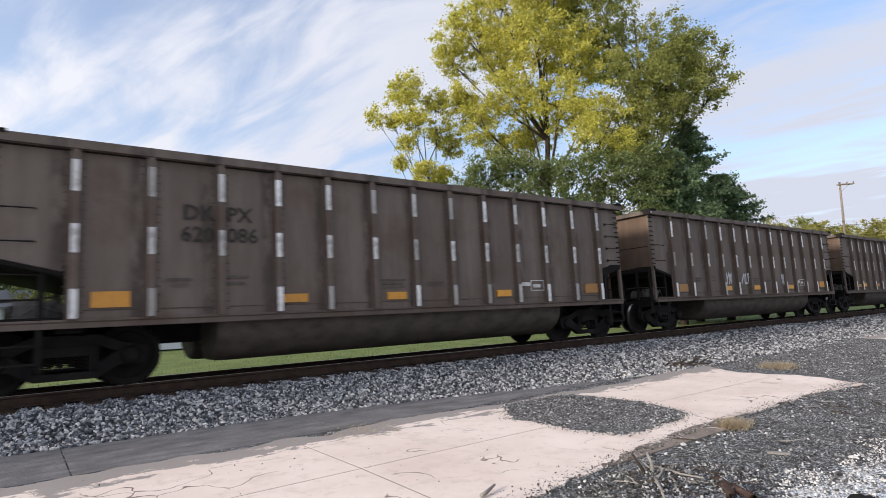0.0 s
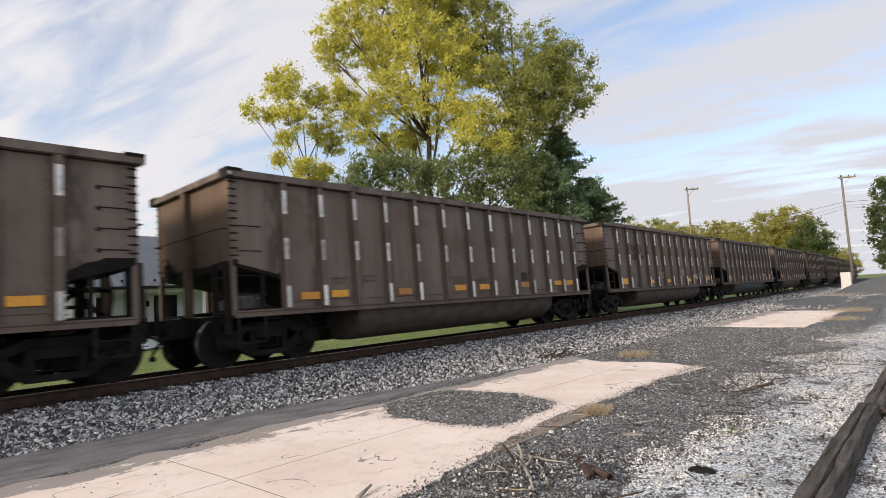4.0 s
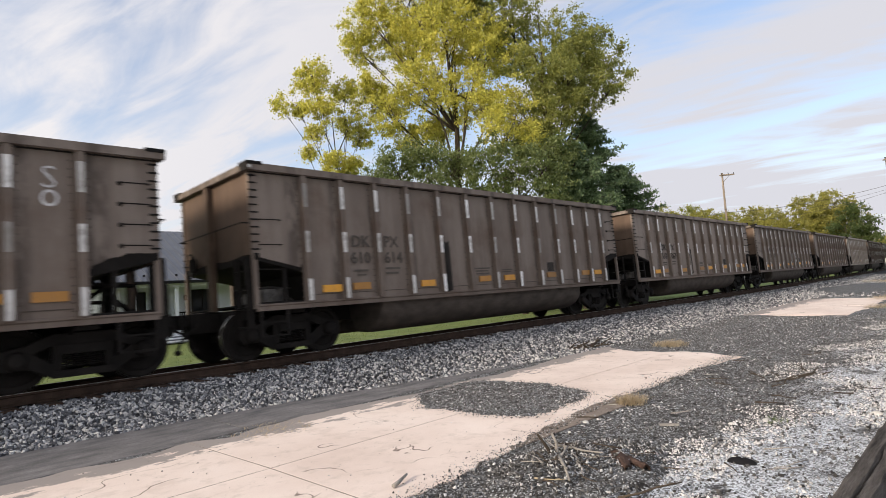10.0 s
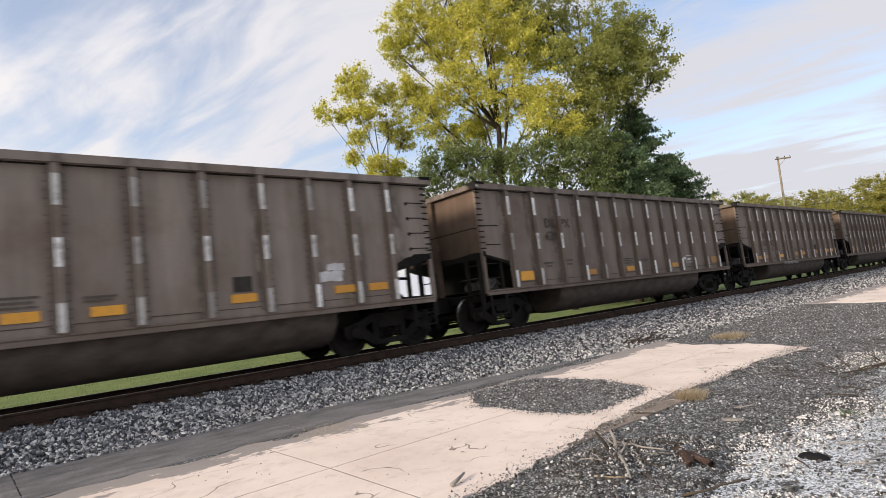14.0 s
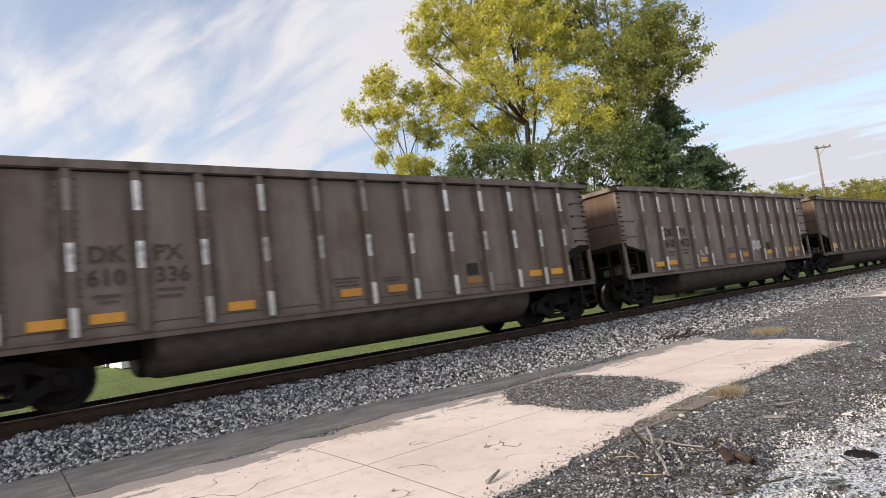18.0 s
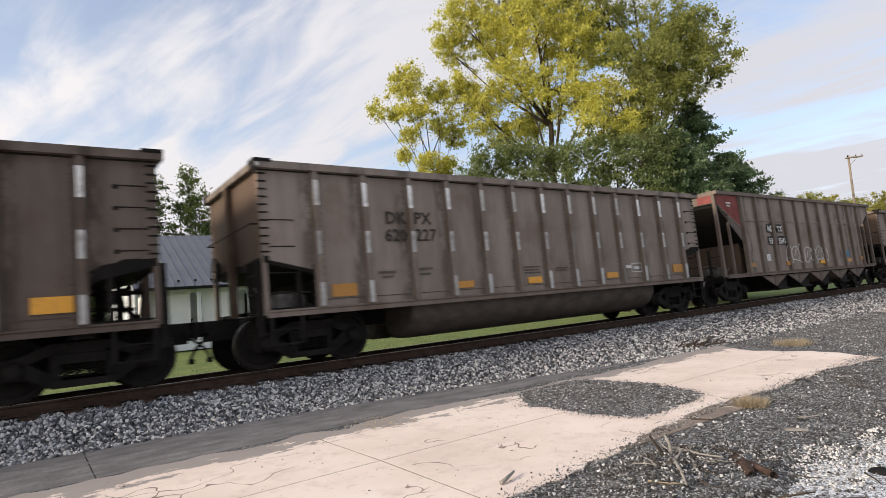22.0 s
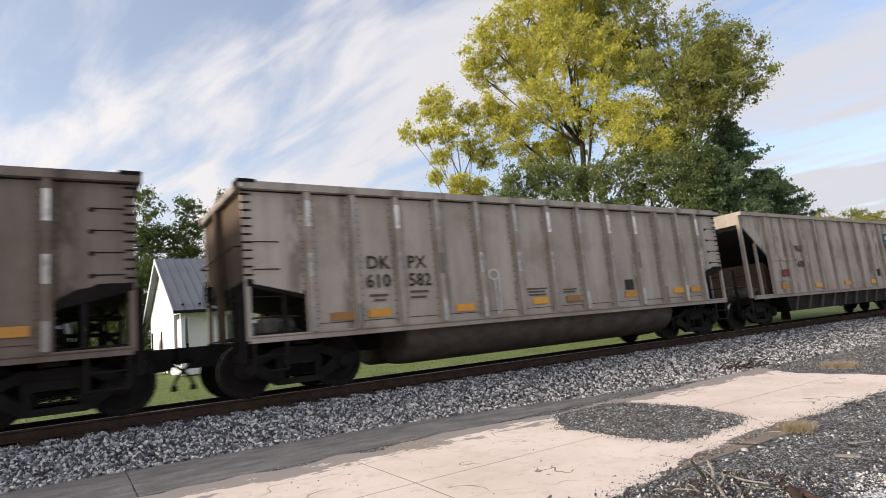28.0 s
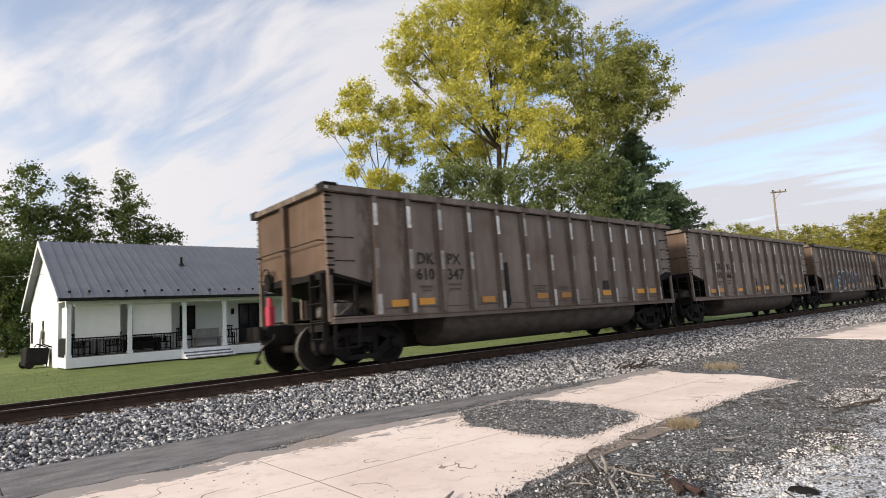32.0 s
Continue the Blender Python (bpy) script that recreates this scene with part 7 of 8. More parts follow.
def lobed(name, label, x, y, lobes, leaf, seed, dens=1.0, size=0.175, trunk=0.35, clump=0.95, per=62, gaps=0.0, thin=1.0, wide=1.0):
    """A tree whose limbs reach into uneven lobes (x, y, z, radius from its foot), each filled with clumps of leaves."""
    rng = random.Random(seed)
    g = Geo()
    lobes = [(a, b, c, d * wide) for a, b, c, d in lobes]
    top = max(z for _, _, z, _ in lobes) * 0.92
    cx = sum(l[0] for l in lobes) / len(lobes) * 0.5
    cy = sum(l[1] for l in lobes) / len(lobes) * 0.5
    low = min(z - r for _, _, z, r in lobes)
    stem = [Vector((0, 0, -0.3))] + [Vector((cx * f, cy * f, top * f)) + Vector((rng.uniform(-1, 1), rng.uniform(-1, 1), 0)) * 0.25 for f in (0.12, 0.25, 0.4, 0.55, 0.72, 0.9)]
    g.rod(stem, trunk, 10, trunk * 0.18)
    clumps = []
    for lx, ly, lz, lr in lobes:
        c = Vector((lx, ly, lz))
        want = lz * 0.60 if lz > 4 else lz * 0.3
        start = min(stem[1:], key=lambda p: abs(p.z - max(want, low * 0.6)))
        mid = start.lerp(c, 0.55) + Vector((rng.uniform(-1, 1), rng.uniform(-1, 1), -0.12 * (c - start).length)) * 0.3
        g.rod([start, start.lerp(mid, 0.5), mid, c], trunk * 0.31, 7, trunk * 0.08)
        n = int(dens * 9.5 * lr ** 2) + 5
        forks = [c]
        for k in range(5):
            d = (Vector((rng.gauss(0, 1), rng.gauss(0, 1), rng.gauss(0.5, 0.8))).normalized() + (c - start).normalized() * 0.5).normalized()
            base = start.lerp(c, rng.uniform(0.72, 1.0))
            tip = c + d * lr * rng.uniform(0.45, 0.75)
            g.rod([base, (base + tip) / 2 + Vector((rng.uniform(-1, 1), rng.uniform(-1, 1), rng.uniform(-1, 0))) * 0.2, tip], trunk * 0.10, 5, trunk * 0.04)
            forks.append(tip)
        for k in range(n):
            d = Vector((rng.gauss(0, 1), rng.gauss(0, 1), rng.gauss(0, 1))).normalized()
            rr = lr * (0.28 + 0.70 * rng.random() ** 0.55) * (1 + 0.42 * noise.noise(d * 2.1 + Vector((lx, ly, lz))))
            p = c + Vector((d.x * rr, d.y * rr, d.z * rr * 0.9))
            if p.z < 0.6 or (gaps and noise.noise((p + Vector((x, y, 0))) * gaps) < -0.24):
                continue
            clumps.append((tuple(p), clump * rng.uniform(0.55, 1.3)))
            if k % 4 == 0:
                b = min(forks, key=lambda q: (q - p).length)
                g.rod([b, (b + p) / 2 + Vector((rng.uniform(-1, 1), rng.uniform(-1, 1), rng.uniform(-1, 1))) * 0.2, p], 0.016, 3, 0.006)
    ob = thing(name, label, "tree", pose(x, y, -0.06))
    part("trunk", g.mesh("trunk", [BARK], smooth=True, fix=False), ob, "grey-brown trunk and limbs")
    me = leaf_cloud(clumps, int(per * thin), size, seed)
    me.materials.append(leaf)
    part("crown", me, ob, "")
    return ob


lobed("maple_tree", "tall broad maple in yellow-green leaf beyond the track", 28.76, 25.57, [(-4.2, 4.0, 20.4, 2.1), (-4.2, 5.3, 18.6, 1.3), (-3.1, 1.0, 21.0, 2.6), (1.1, 1.0, 23.0, 2.8), (0.7, -0.8, 24.3, 2.9), (-1.8, 3.3, 19.0, 2.3), (-2.0, -0.8, 18.4, 2.5), (0.2, -1.8, 17.4, 2.4), (-2.7, 0.6, 15.2, 1.9), (-1.2, -1.6, 14.1, 2.0), (-3.9, 2.5, 13.2, 1.9), (-3.8, 4.3, 14.9, 1.4), (-0.2, -3.2, 13.4, 1.8), (-0.4, -4.3, 11.3, 1.9), (0.0, 2.2, 13.2, 1.7), (-2.1, 2.2, 11.9, 1.5)], LEAF_YELLOW, 21, 2.9, trunk=0.36, clump=0.60, per=78, size=0.145, gaps=0.8, wide=1.06)
lobed("maple_tree", "maple in green and yellow leaf beyond the track", 33.26, 22.18, [(-2.0, 1.1, 20.7, 2.4), (-1.0, 1.4, 18.4, 2.3), (0.3, -2.4, 18.0, 2.0), (1.9, -3.1, 17.2, 1.9), (2.1, -3.6, 15.4, 1.7), (-0.7, -2.7, 14.9, 2.0), (-2.4, -1.8, 15.5, 1.8), (-1.9, -1.7, 12.7, 2.0), (0.3, -2.4, 13.5, 1.5), (2.3, -4.0, 14.4, 0.9), (-0.7, 2.7, 24.4, 2.3), (-2.0, -0.6, 11.1, 1.7)], LEAF_MID, 33, 3.0, trunk=0.30, clump=0.60, per=82, size=0.145, gaps=0.8, wide=1.06)
lobed("slender_tree", "slender thin-leaved tree with yellow-green crown", 21.28, 29.64, [(-1.1, 0.8, 15.7, 1.25), (-2.0, 1.3, 13.9, 1.0), (-2.5, 2.2, 13.9, 0.65), (-0.9, 0.0, 13.3, 1.1), (0.8, 0.0, 15.0, 1.0), (2.9, -0.4, 15.8, 0.95), (0.6, -0.4, 13.0, 1.0), (-0.4, -0.3, 9.8, 1.1), (-1.5, 1.0, 10.8, 0.5), (1.7, -0.3, 12.0, 1.0), (-1.1, 0.8, 12.1, 0.6), (0.7, -0.6, 10.0, 0.8)], LEAF_YELLOW, 8, 4.6, 0.135, 0.13, 0.50, 76, gaps=0.9, wide=1.0)
lobed("understory_tree", "low grey-green leafy tree under the maples", 24.11, 25.35, [(-1.0, 0.9, 9.4, 1.7), (0.7, 0.0, 10.0, 1.6), (1.7, -1.7, 9.1, 1.6), (-2.2, 1.3, 8.2, 1.6), (0.3, -0.3, 7.5, 1.9), (2.0, -2.1, 7.0, 1.8), (0, 0, 5.0, 2.4), (0.5, -1, 3.2, 2.2)], LEAF_BLUE, 14, 1.7, 0.145, 0.2, 0.62, 80)
lobed("understory_tree", "low grey-green leafy tree under the maples", 27.55, 20.73, [(-0.9, 1.2, 9.3, 1.7), (0.4, 0.2, 9.0, 1.8), (1.1, -1.5, 8.7, 1.7), (2.5, -1.9, 9.9, 1.4), (-0.5, 0.6, 7.1, 1.9), (1.1, -1.6, 6.9, 1.8), (0.6, -1.2, 5.0, 2.4), (0.4, 0, 3.3, 2)], LEAF_BLUE, 15, 1.7, 0.145, 0.2, 0.62, 80)
conifer("pine_tree", "dark green pine beside the maples", 35.7, 20.2, 13.4, 5.0, LEAF_DARK, 5, 60, 0.15, 0.5)
conifer("pine_tree", "dark green pine beside the maples", 37.5, 19.1, 9.6, 4.6, LEAF_DARK, 6, 60, 0.15, 0.5)
conifer("pine_tree", "dark green pine beside the maples", 31.6, 18.9, 10.4, 4.4, LEAF_DARK, 7, 60, 0.15, 0.5)
# trees behind the house
FARLEAF = dict(dens=1.2, size=0.22, trunk=0.18, clump=0.78, per=46, gaps=0.45, wide=1.08)
lobed("oak_tree", "dark green tree behind the house", 5.7, 63.8, [(0.7, -0.5, 15.4, 1.5), (0.3, -0.9, 13.0, 2.2), (1.7, 0.2, 12.2, 2.1), (1.0, -1.1, 9.7, 3.0), (-0.1, 0.1, 7.7, 3.4), (0, 0, 4.5, 3)], LEAF_GREEN, 41, **FARLEAF)
lobed("oak_tree", "dark green tree behind the house", 10.3, 63.2, [(-0.2, -0.4, 15.0, 1.4), (0.4, -0.9, 14.1, 1.6), (-0.7, 0.5, 12.3, 1.6), (0.7, -1.1, 11.4, 2.0), (0.0, 0.1, 9.0, 2.7), (0, 0, 5, 2.8)], LEAF_GREEN, 42, **FARLEAF)
lobed("oak_tree", "dark green tree behind the house", 14.4, 62.4, [(-0.8, -0.2, 15.6, 1.2), (-0.6, -0.7, 14.0, 1.6), (-1.1, 0.6, 12.5, 1.5), (0.2, -1.1, 12.0, 2.0), (2.2, -0.5, 11.0, 1.5), (3.6, -0.6, 10.4, 1.0), (-0.1, -0.3, 9.0, 2.9), (0, 0, 5.5, 2.8)], LEAF_GREEN, 43, **FARLEAF)
lobed("oak_tree", "yellowish green tree at the wood's edge", 2.6, 60.5, [(-0.4, -0.3, 12.7, 1.7), (-0.1, -0.7, 11.2, 1.9), (-1.2, 0.5, 9.8, 2.8), (0.0, -0.9, 7.6, 2.6), (-0.2, 0.2, 4.6, 3.0)], LEAF_MID, 44, **FARLEAF)
lobed("shrub", "dark undergrowth at the wood's edge", 5.2, 74.0, [(-0.5, 0.0, 3.6, 3.1), (-3.0, 0.2, 3.7, 3.6), (0.7, -2.1, 4.7, 2.5), (-5.3, 0.3, 5.0, 3.6), (3.5, 0, 3.5, 3), (7, 0, 4, 3.2), (-8, 0, 4, 3.5), (-11, 0, 5, 4)], LEAF_DARK, 45, **FARLEAF)
for i, (x, y, s) in enumerate(((-7.5, 68, 1.0), (-9.5, 60, 0.95), (17.5, 72, 0.8), (1.0, 78, 1.1), (-15, 64, 1.1))):
    lobed("oak_tree", "dark green tree behind the house", x, y, [(a * s, b * s, c * s, d * s) for a, b, c, d in ((-0.3, 0, 13.5, 2.2), (1.2, 0.5, 11.5, 2.6), (-1.8, -0.5, 11, 2.6), (0, 0, 8.5, 3.2), (1.5, -1, 6, 2.8), (-1.5, 1, 5.5, 2.8))], LEAF_GREEN, 50 + i, **FARLEAF)
lobed("shrub", "dense dark shrubs beside the house", 4.0, 52.5, [(0.2, 0, 1.4, 1.6), (-0.9, 0.5, 3.2, 1.7), (0.5, 0.3, 4.4, 1.8), (-0.8, 0.2, 6.0, 1.8), (0.4, 0.0, 7.4, 1.6), (-1.6, 1.5, 4.8, 1.7)], LEAF_GREEN, 46, 2.2, 0.2, 0.14, 0.7, 50)
# wood and trees along the far end of the line
WOOD = dict(dens=0.60, size=0.30, trunk=0.3, clump=0.95, per=80)
for i, (x, y, hgt, w, leaf) in enumerate(((138, 64, 17.5, 5.0, LEAF_GREEN), (138, 59, 19.0, 5.0, LEAF_FAR), (139, 54.6, 18.8, 4.6, LEAF_MID), (132, 48.2, 16.4, 4.2, LEAF_FAR), (133, 44.4, 15.0, 3.8, LEAF_MID), (125, 39.3, 14.6, 4.0, LEAF_FAR), (126, 35.6, 15.0, 4.0, LEAF_FAR), (122, 31.2, 13.0, 3.6, LEAF_FAR), (123, 26.0, 15.4, 4.4, LEAF_FAR), (124, 22.4, 16.0, 4.4, LEAF_FAR),
                                           (121, 18.9, 12.4, 3.2, LEAF_GREEN), (150, 76, 18, 6, LEAF_GREEN), (190, 23, 9, 3.5, LEAF_FAR))):
    lobed("roadside_tree", "leafy green-yellow tree beyond the train", x, y, [(0, 0, hgt - w * 0.75, w * 0.75), (w * 0.45, -w * 0.4, hgt * 0.62, w * 0.7), (-w * 0.45, w * 0.45, hgt * 0.6, w * 0.75), (0, -w * 0.55, hgt * 0.42, w * 0.7), (0, w * 0.5, hgt * 0.36, w * 0.75), (0, 0, hgt * 0.25, w * 0.7)], leaf, 70 + i, **WOOD)
lobed("roadside_tree", "large green tree beside the far lot", 86.0, 5.2, [(0, 0.6, 8.6, 1.9), (1, -1.5, 10.2, 2.4), (0, 0.8, 6.2, 2.0), (0.5, -1.2, 6.5, 2.6), (0, -3.5, 9.0, 3.0), (0, 0.4, 3.6, 1.8), (0, -2, 3.4, 2.4), (0.5, 0.2, 11.5, 1.8)], LEAF_GREEN, 91, 1.3, 0.28, 0.3, 0.8, 60)
# ---- distance and small things ----
WOODPOLE = mottled("pole_wood", (0.20, 0.165, 0.13), (0.36, 0.30, 0.24), 3, 0.9, 0, 30, 0.5, (6, 6, 0.4))


GREYPOLE = mottled("grey_pole_wood", (0.11, 0.10, 0.095), (0.22, 0.205, 0.195), 3, 0.9, 0, 30, 0.5, (6, 6, 0.4))


def utility_pole(x, y, hgt, lean, arm_turn, label, mat):
    p = thing("utility_pole", label, "utility pole", pose(x, y, -0.1, 0, lean, 0), group="poles of the power line")
    g = Geo()
    g.rod([(0, 0, 0), (0, 0, hgt * 0.5), (0, 0, hgt)], 0.15, 10, 0.10)
    part("shaft", g.mesh("shaft", [mat], smooth=True), p)
    g = Geo()
    g.box(-0.25, 1.35, -0.20, -0.10, hgt - 0.32, hgt - 0.20)
    g.box(-0.25, 1.35, 0.10, 0.20, hgt - 0.32, hgt - 0.20)
    g.rod([(0.85, 0, hgt - 0.3), (0.05, 0, hgt - 1.1)], 0.025, 5)
    a = part("crossarm", g.mesh("crossarm", [WOODPOLE], 0.01), p, "", pose(0, 0, 0, 0, 0, arm_turn))
    ig = Geo()
    ig.lathe([(0.03, 0.0), (0.05, 0.05), (0.03, 0.1), (0.05, 0.14), (0.02, 0.18)], "z", 10)
    im = ig.mesh("insulator", [DARK])
    for dx in (-0.15, 0.65, 1.25):
        part("insulator", im, a, "", pose(dx, -0.15, hgt - 0.2))
    g = Geo()
    g.box(-0.30, 0.42, -0.03, 0.03, hgt - 4.4, hgt - 4.3)
    part("bracket", g.mesh("bracket", [DARK], 0.005), p, "small dark line bracket")
    return p


P1, P2 = (72.0, 23.6), (74.5, 8.4)
utility_pole(*P1, 13.4, 0.0, -48, "weathered wooden utility pole beyond the train", WOODPOLE)
utility_pole(*P2, 12.4, 0.3, -60, "grey weathered utility pole beside the far lot", GREYPOLE)
WIREM = mottled("wire_black", (0.02, 0.02, 0.02), (0.05, 0.05, 0.05), 5, 0.6)


def wire(a, b, sag, r=0.016):
    a, b = Vector(a), Vector(b)
    g = Geo()
    g.rod([a.lerp(b, i / 14) - Vector((0, 0, sag * 4 * (i / 14) * (1 - i / 14))) for i in range(15)], r, 4)
    thing("power_line", "thin black overhead power line", "cable", group="overhead lines", data=g.mesh("power_line", [WIREM], fix=False))


for z1, z2, s, r in ((8.6, 9.4, 0.5, 0.024), (8.1, 9.0, 0.6, 0.016), (7.5, 8.7, 0.7, 0.020)):
    wire((P1[0], P1[1], z1), (P2[0], P2[1], z2), s, r)
    wire((P2[0], P2[1], z2), (78, -26, z2 - 0.3), s, r)
    wire((P1[0], P1[1], z1), (70, 62, z1), s, r)

wire((4.36, 36.0, 4.6), (-15, 64, 6.5), 0.4, 0.012)

# far end of the lot
BLOCKM = mottled("pale_block", (0.50, 0.50, 0.49), (0.68, 0.67, 0.65), 4, 0.85)
bg_ = Geo()
bg_.prism([(-0.45, 0), (0.45, 0), (0.45, 0.12), (0.22, 0.4), (0.16, 1.9), (-0.16, 1.9), (-0.22, 0.4), (-0.45, 0.12)], "x", -0.45, 0.45)
thing("concrete_barrier", "tall pale concrete barrier block beside the pole", "barrier", pose(72.5, 8.75, 0, 0, 0, 80), data=bg_.mesh("concrete_barrier", [BLOCKM], 0.03))
GRAV = mottled("grey_gravel", (0.07, 0.076, 0.084), (0.20, 0.208, 0.222), 14, 0.95, 0, 40, 1.0, depth=0.05)
mound("stone_mound", "pile of grey crushed stone at the lot's end", 63, 3.4, 8.5, 4.8, 1.75, GRAV, 8, 4)
mound("stone_mound", "low spread of grey crushed stone", 44, 7.2, 7.0, 2.2, 0.35, GRAV, 9, 3)
DRY = leaf_material("dry_grass", (0.36, 0.29, 0.19), (0.64, 0.54, 0.38), (0.50, 0.42, 0.27))


def tuft(x, y, r, hgt, n, seed, label, mat=None, name="grass_tuft"):
    rng = random.Random(seed)
    g = Geo()
    for k in range(n):
        a, q = rng.uniform(0, 6.28), r * rng.random() ** 0.7
        bx, by = math.cos(a) * q, math.sin(a) * q
        d = rng.uniform(0, 6.28)
        ln = hgt * rng.uniform(0.5, 1.2)
        tx, ty = bx + math.cos(d) * ln * 1.1, by + math.sin(d) * ln * 1.1
        w = 0.002 + 0.002 * rng.random()
        px_, py_ = -math.sin(d) * w, math.cos(d) * w
        g.add([(bx - px_, by - py_, 0), (bx + px_, by + py_, 0), ((bx + tx) / 2 + px_, (by + ty) / 2 + py_, ln * 0.55), ((bx + tx) / 2 - px_, (by + ty) / 2 - py_, ln * 0.55), (tx, ty, ln * 0.7)], [(0, 1, 2, 3), (3, 2, 4)])
    thing(name, label, "dry grass", pose(x, y, 0.0), group="dry grass tufts", kind="stuff", data=g.mesh(name, [mat or DRY], fix=False))


tuft(7.11, 3.70, 0.20, 0.14, 420, 1, "straw-coloured dry grass tuft in gravel")
tuft(13.3, 5.85, 0.40, 0.17, 520, 2, "straw-coloured dry grass tuft in gravel")
tuft(3.75, 6.9, 0.5, 0.05, 260, 3, "thin dry grass along the slab's edge")
tuft(31.2, 3.8, 0.9, 0.25, 620, 4, "straw-coloured dry grass tuft in gravel")
tuft(25.5, 3.3, 0.7, 0.2, 480, 5, "straw-coloured dry grass tuft in gravel")
tuft(57, 7.5, 2.2, 0.35, 600, 6, "strip of yellow dry grass before the stone pile")
tuft(6.9, 1.95, 0.16, 0.05, 60, 7, "short green weeds in pale gravel", LEAF_GREEN)
STICK = mottled("dead_wood", (0.17, 0.160, 0.148), (0.44, 0.42, 0.39), 5, 0.95, 0, 40, 0.5, (1, 1, 4))
STICK_D = mottled("rotten_wood", (0.035, 0.028, 0.022), (0.10, 0.08, 0.062), 5, 0.95, 0, 40, 0.5)


def stick(x, y, z, az, el, ln, r, mat, seed, label="bare grey dead stick in a pile"):
    rng = random.Random(seed)
    g = Geo()
    d = Vector((math.cos(radians(az)) * math.cos(radians(el)), math.sin(radians(az)) * math.cos(radians(el)), math.sin(radians(el))))
    pts = [d * ln * f + Vector((rng.uniform(-1, 1), rng.uniform(-1, 1), rng.uniform(0, 1))) * ln * 0.05 for f in (0, 0.3, 0.6, 1.0)]
    g.rod(pts, r, 6, r * 0.5)
    if rng.random() < 0.5:
        g.rod([pts[2], pts[2] + (d + Vector((rng.uniform(-1, 1), rng.uniform(-1, 1), rng.uniform(0, 0.6)))).normalized() * ln * 0.3], r * 0.6, 5, r * 0.3)
    thing("stick", label, "stick", pose(x, y, z), group="dead sticks", data=g.mesh("stick", [mat], smooth=True))


mound("dirt_mound", "low mound of dark dirt and gravel under sticks", 4.45, 2.90, 1.00, 0.70, 0.12, GRIT, 12, 10)
rng = random.Random(77)
stick(4.46, 3.12, 0.06, 165, 58, 0.26, 0.020, STICK_D, 1, "broken upright dark branch stub")
stick(4.50, 3.06, 0.06, 120, 72, 0.22, 0.022, STICK, 2, "broken upright grey branch stub")
stick(4.58, 3.12, 0.13, -104, 4, 0.58, 0.013, STICK, 3)
stick(4.27, 2.93, 0.14, -136, -5, 0.50, 0.017, STICK, 4, "pale bleached stick in a pile")
stick(4.28, 2.91, 0.13, 15, 8, 0.24, 0.012, STICK, 5)
stick(4.39, 2.84, 0.13, -136, -3, 0.20, 0.009, STICK, 6)
stick(3.84, 2.88, 0.08, -68, 2, 0.24, 0.008, DRY, 7, "thin straw-coloured stem in a pile")
for k in range(34):
    stick(4.45 + rng.gauss(0, 0.24), 2.92 + rng.gauss(0, 0.20), 0.105 + 0.025 * rng.random(), rng.uniform(0, 360), rng.uniform(-4, 12), rng.uniform(0.10, 0.28), rng.uniform(0.004, 0.009), STICK if k % 3 == 0 else STICK_D, 100 + k)


def bark_slab(x, y, z, az, tilt, ln, w, seed):
    """A curled piece of rotten bark."""
    r = random.Random(seed)
    g = Geo()
    top = []
    for i in range(7):
        f = i / 6
        for j in range(5):
            q = j / 4 - 0.5
            half = w * (0.55 + 0.45 * math.sin(math.pi * min(1, f + 0.12))) * (1 + r.uniform(-0.12, 0.12))
            top.append((f * ln, q * half, 0.25 * w * (1 - 4 * q * q) + r.uniform(-0.004, 0.004)))
    fs = [(i * 5 + j, i * 5 + j + 1, (i + 1) * 5 + j + 1, (i + 1) * 5 + j) for i in range(6) for j in range(4)]
    g.add(top, fs)
    g.add([(x_, y_, z_ - 0.012) for x_, y_, z_ in top], [tuple(reversed(f)) for f in fs])
    thing("bark_slab", "curled rotten reddish-brown bark piece in dirt", "bark", pose(x, y, z, tilt, 0, az), data=g.mesh("bark_slab", [BARK_R]))


BARK_R = mottled("rotten_bark", (0.035, 0.022, 0.018), (0.105, 0.068, 0.055), 9, 0.95, 0, 60, 0.8)
bark_slab(4.79, 2.70, 0.09, -138, 25, 0.50, 0.12, 1)
bark_slab(4.70, 2.52, 0.07, -120, -20, 0.28, 0.14, 2)
bark_slab(12.5, 7.5, 0.03, 20, 10, 0.6, 0.16, 3)
stick(3.97, 2.24, 0.02, -38, 2, 0.55, 0.011, STICK_D, 30, "thin black dead stick on gravel")
bg3 = Geo()
bg3.box(-0.10, 0.10, -0.035, 0.035, 0.0, 0.018)
thing("board_scrap", "short grey weathered board scrap on gravel", "wood scrap", pose(6.23, 2.82, 0.006, 0, 0, -62), data=bg3.mesh("board_scrap", [STICK], 0.004))
stick(3.18, 3.84, 0.03, 25, 3, 0.26, 0.020, STICK, 9, "short thick grey stick on the concrete")
for k in range(14):
    stick(12.3 + rng.gauss(0, 0.35), 7.6 + rng.gauss(0, 0.16), 0.03, rng.uniform(-25, 40), rng.uniform(0, 12), rng.uniform(0.4, 0.8), 0.02, STICK_D, 180 + k, "rotten dark stick beside the slab")
for k in range(12):
    stick(9.6 + rng.gauss(0, 0.5), 2.45 + rng.gauss(0, 0.18), 0.02, rng.uniform(-60, 60), rng.uniform(0, 8), rng.uniform(0.2, 0.5), 0.012, STICK_D, 220 + k, "dark dead twig in gravel")
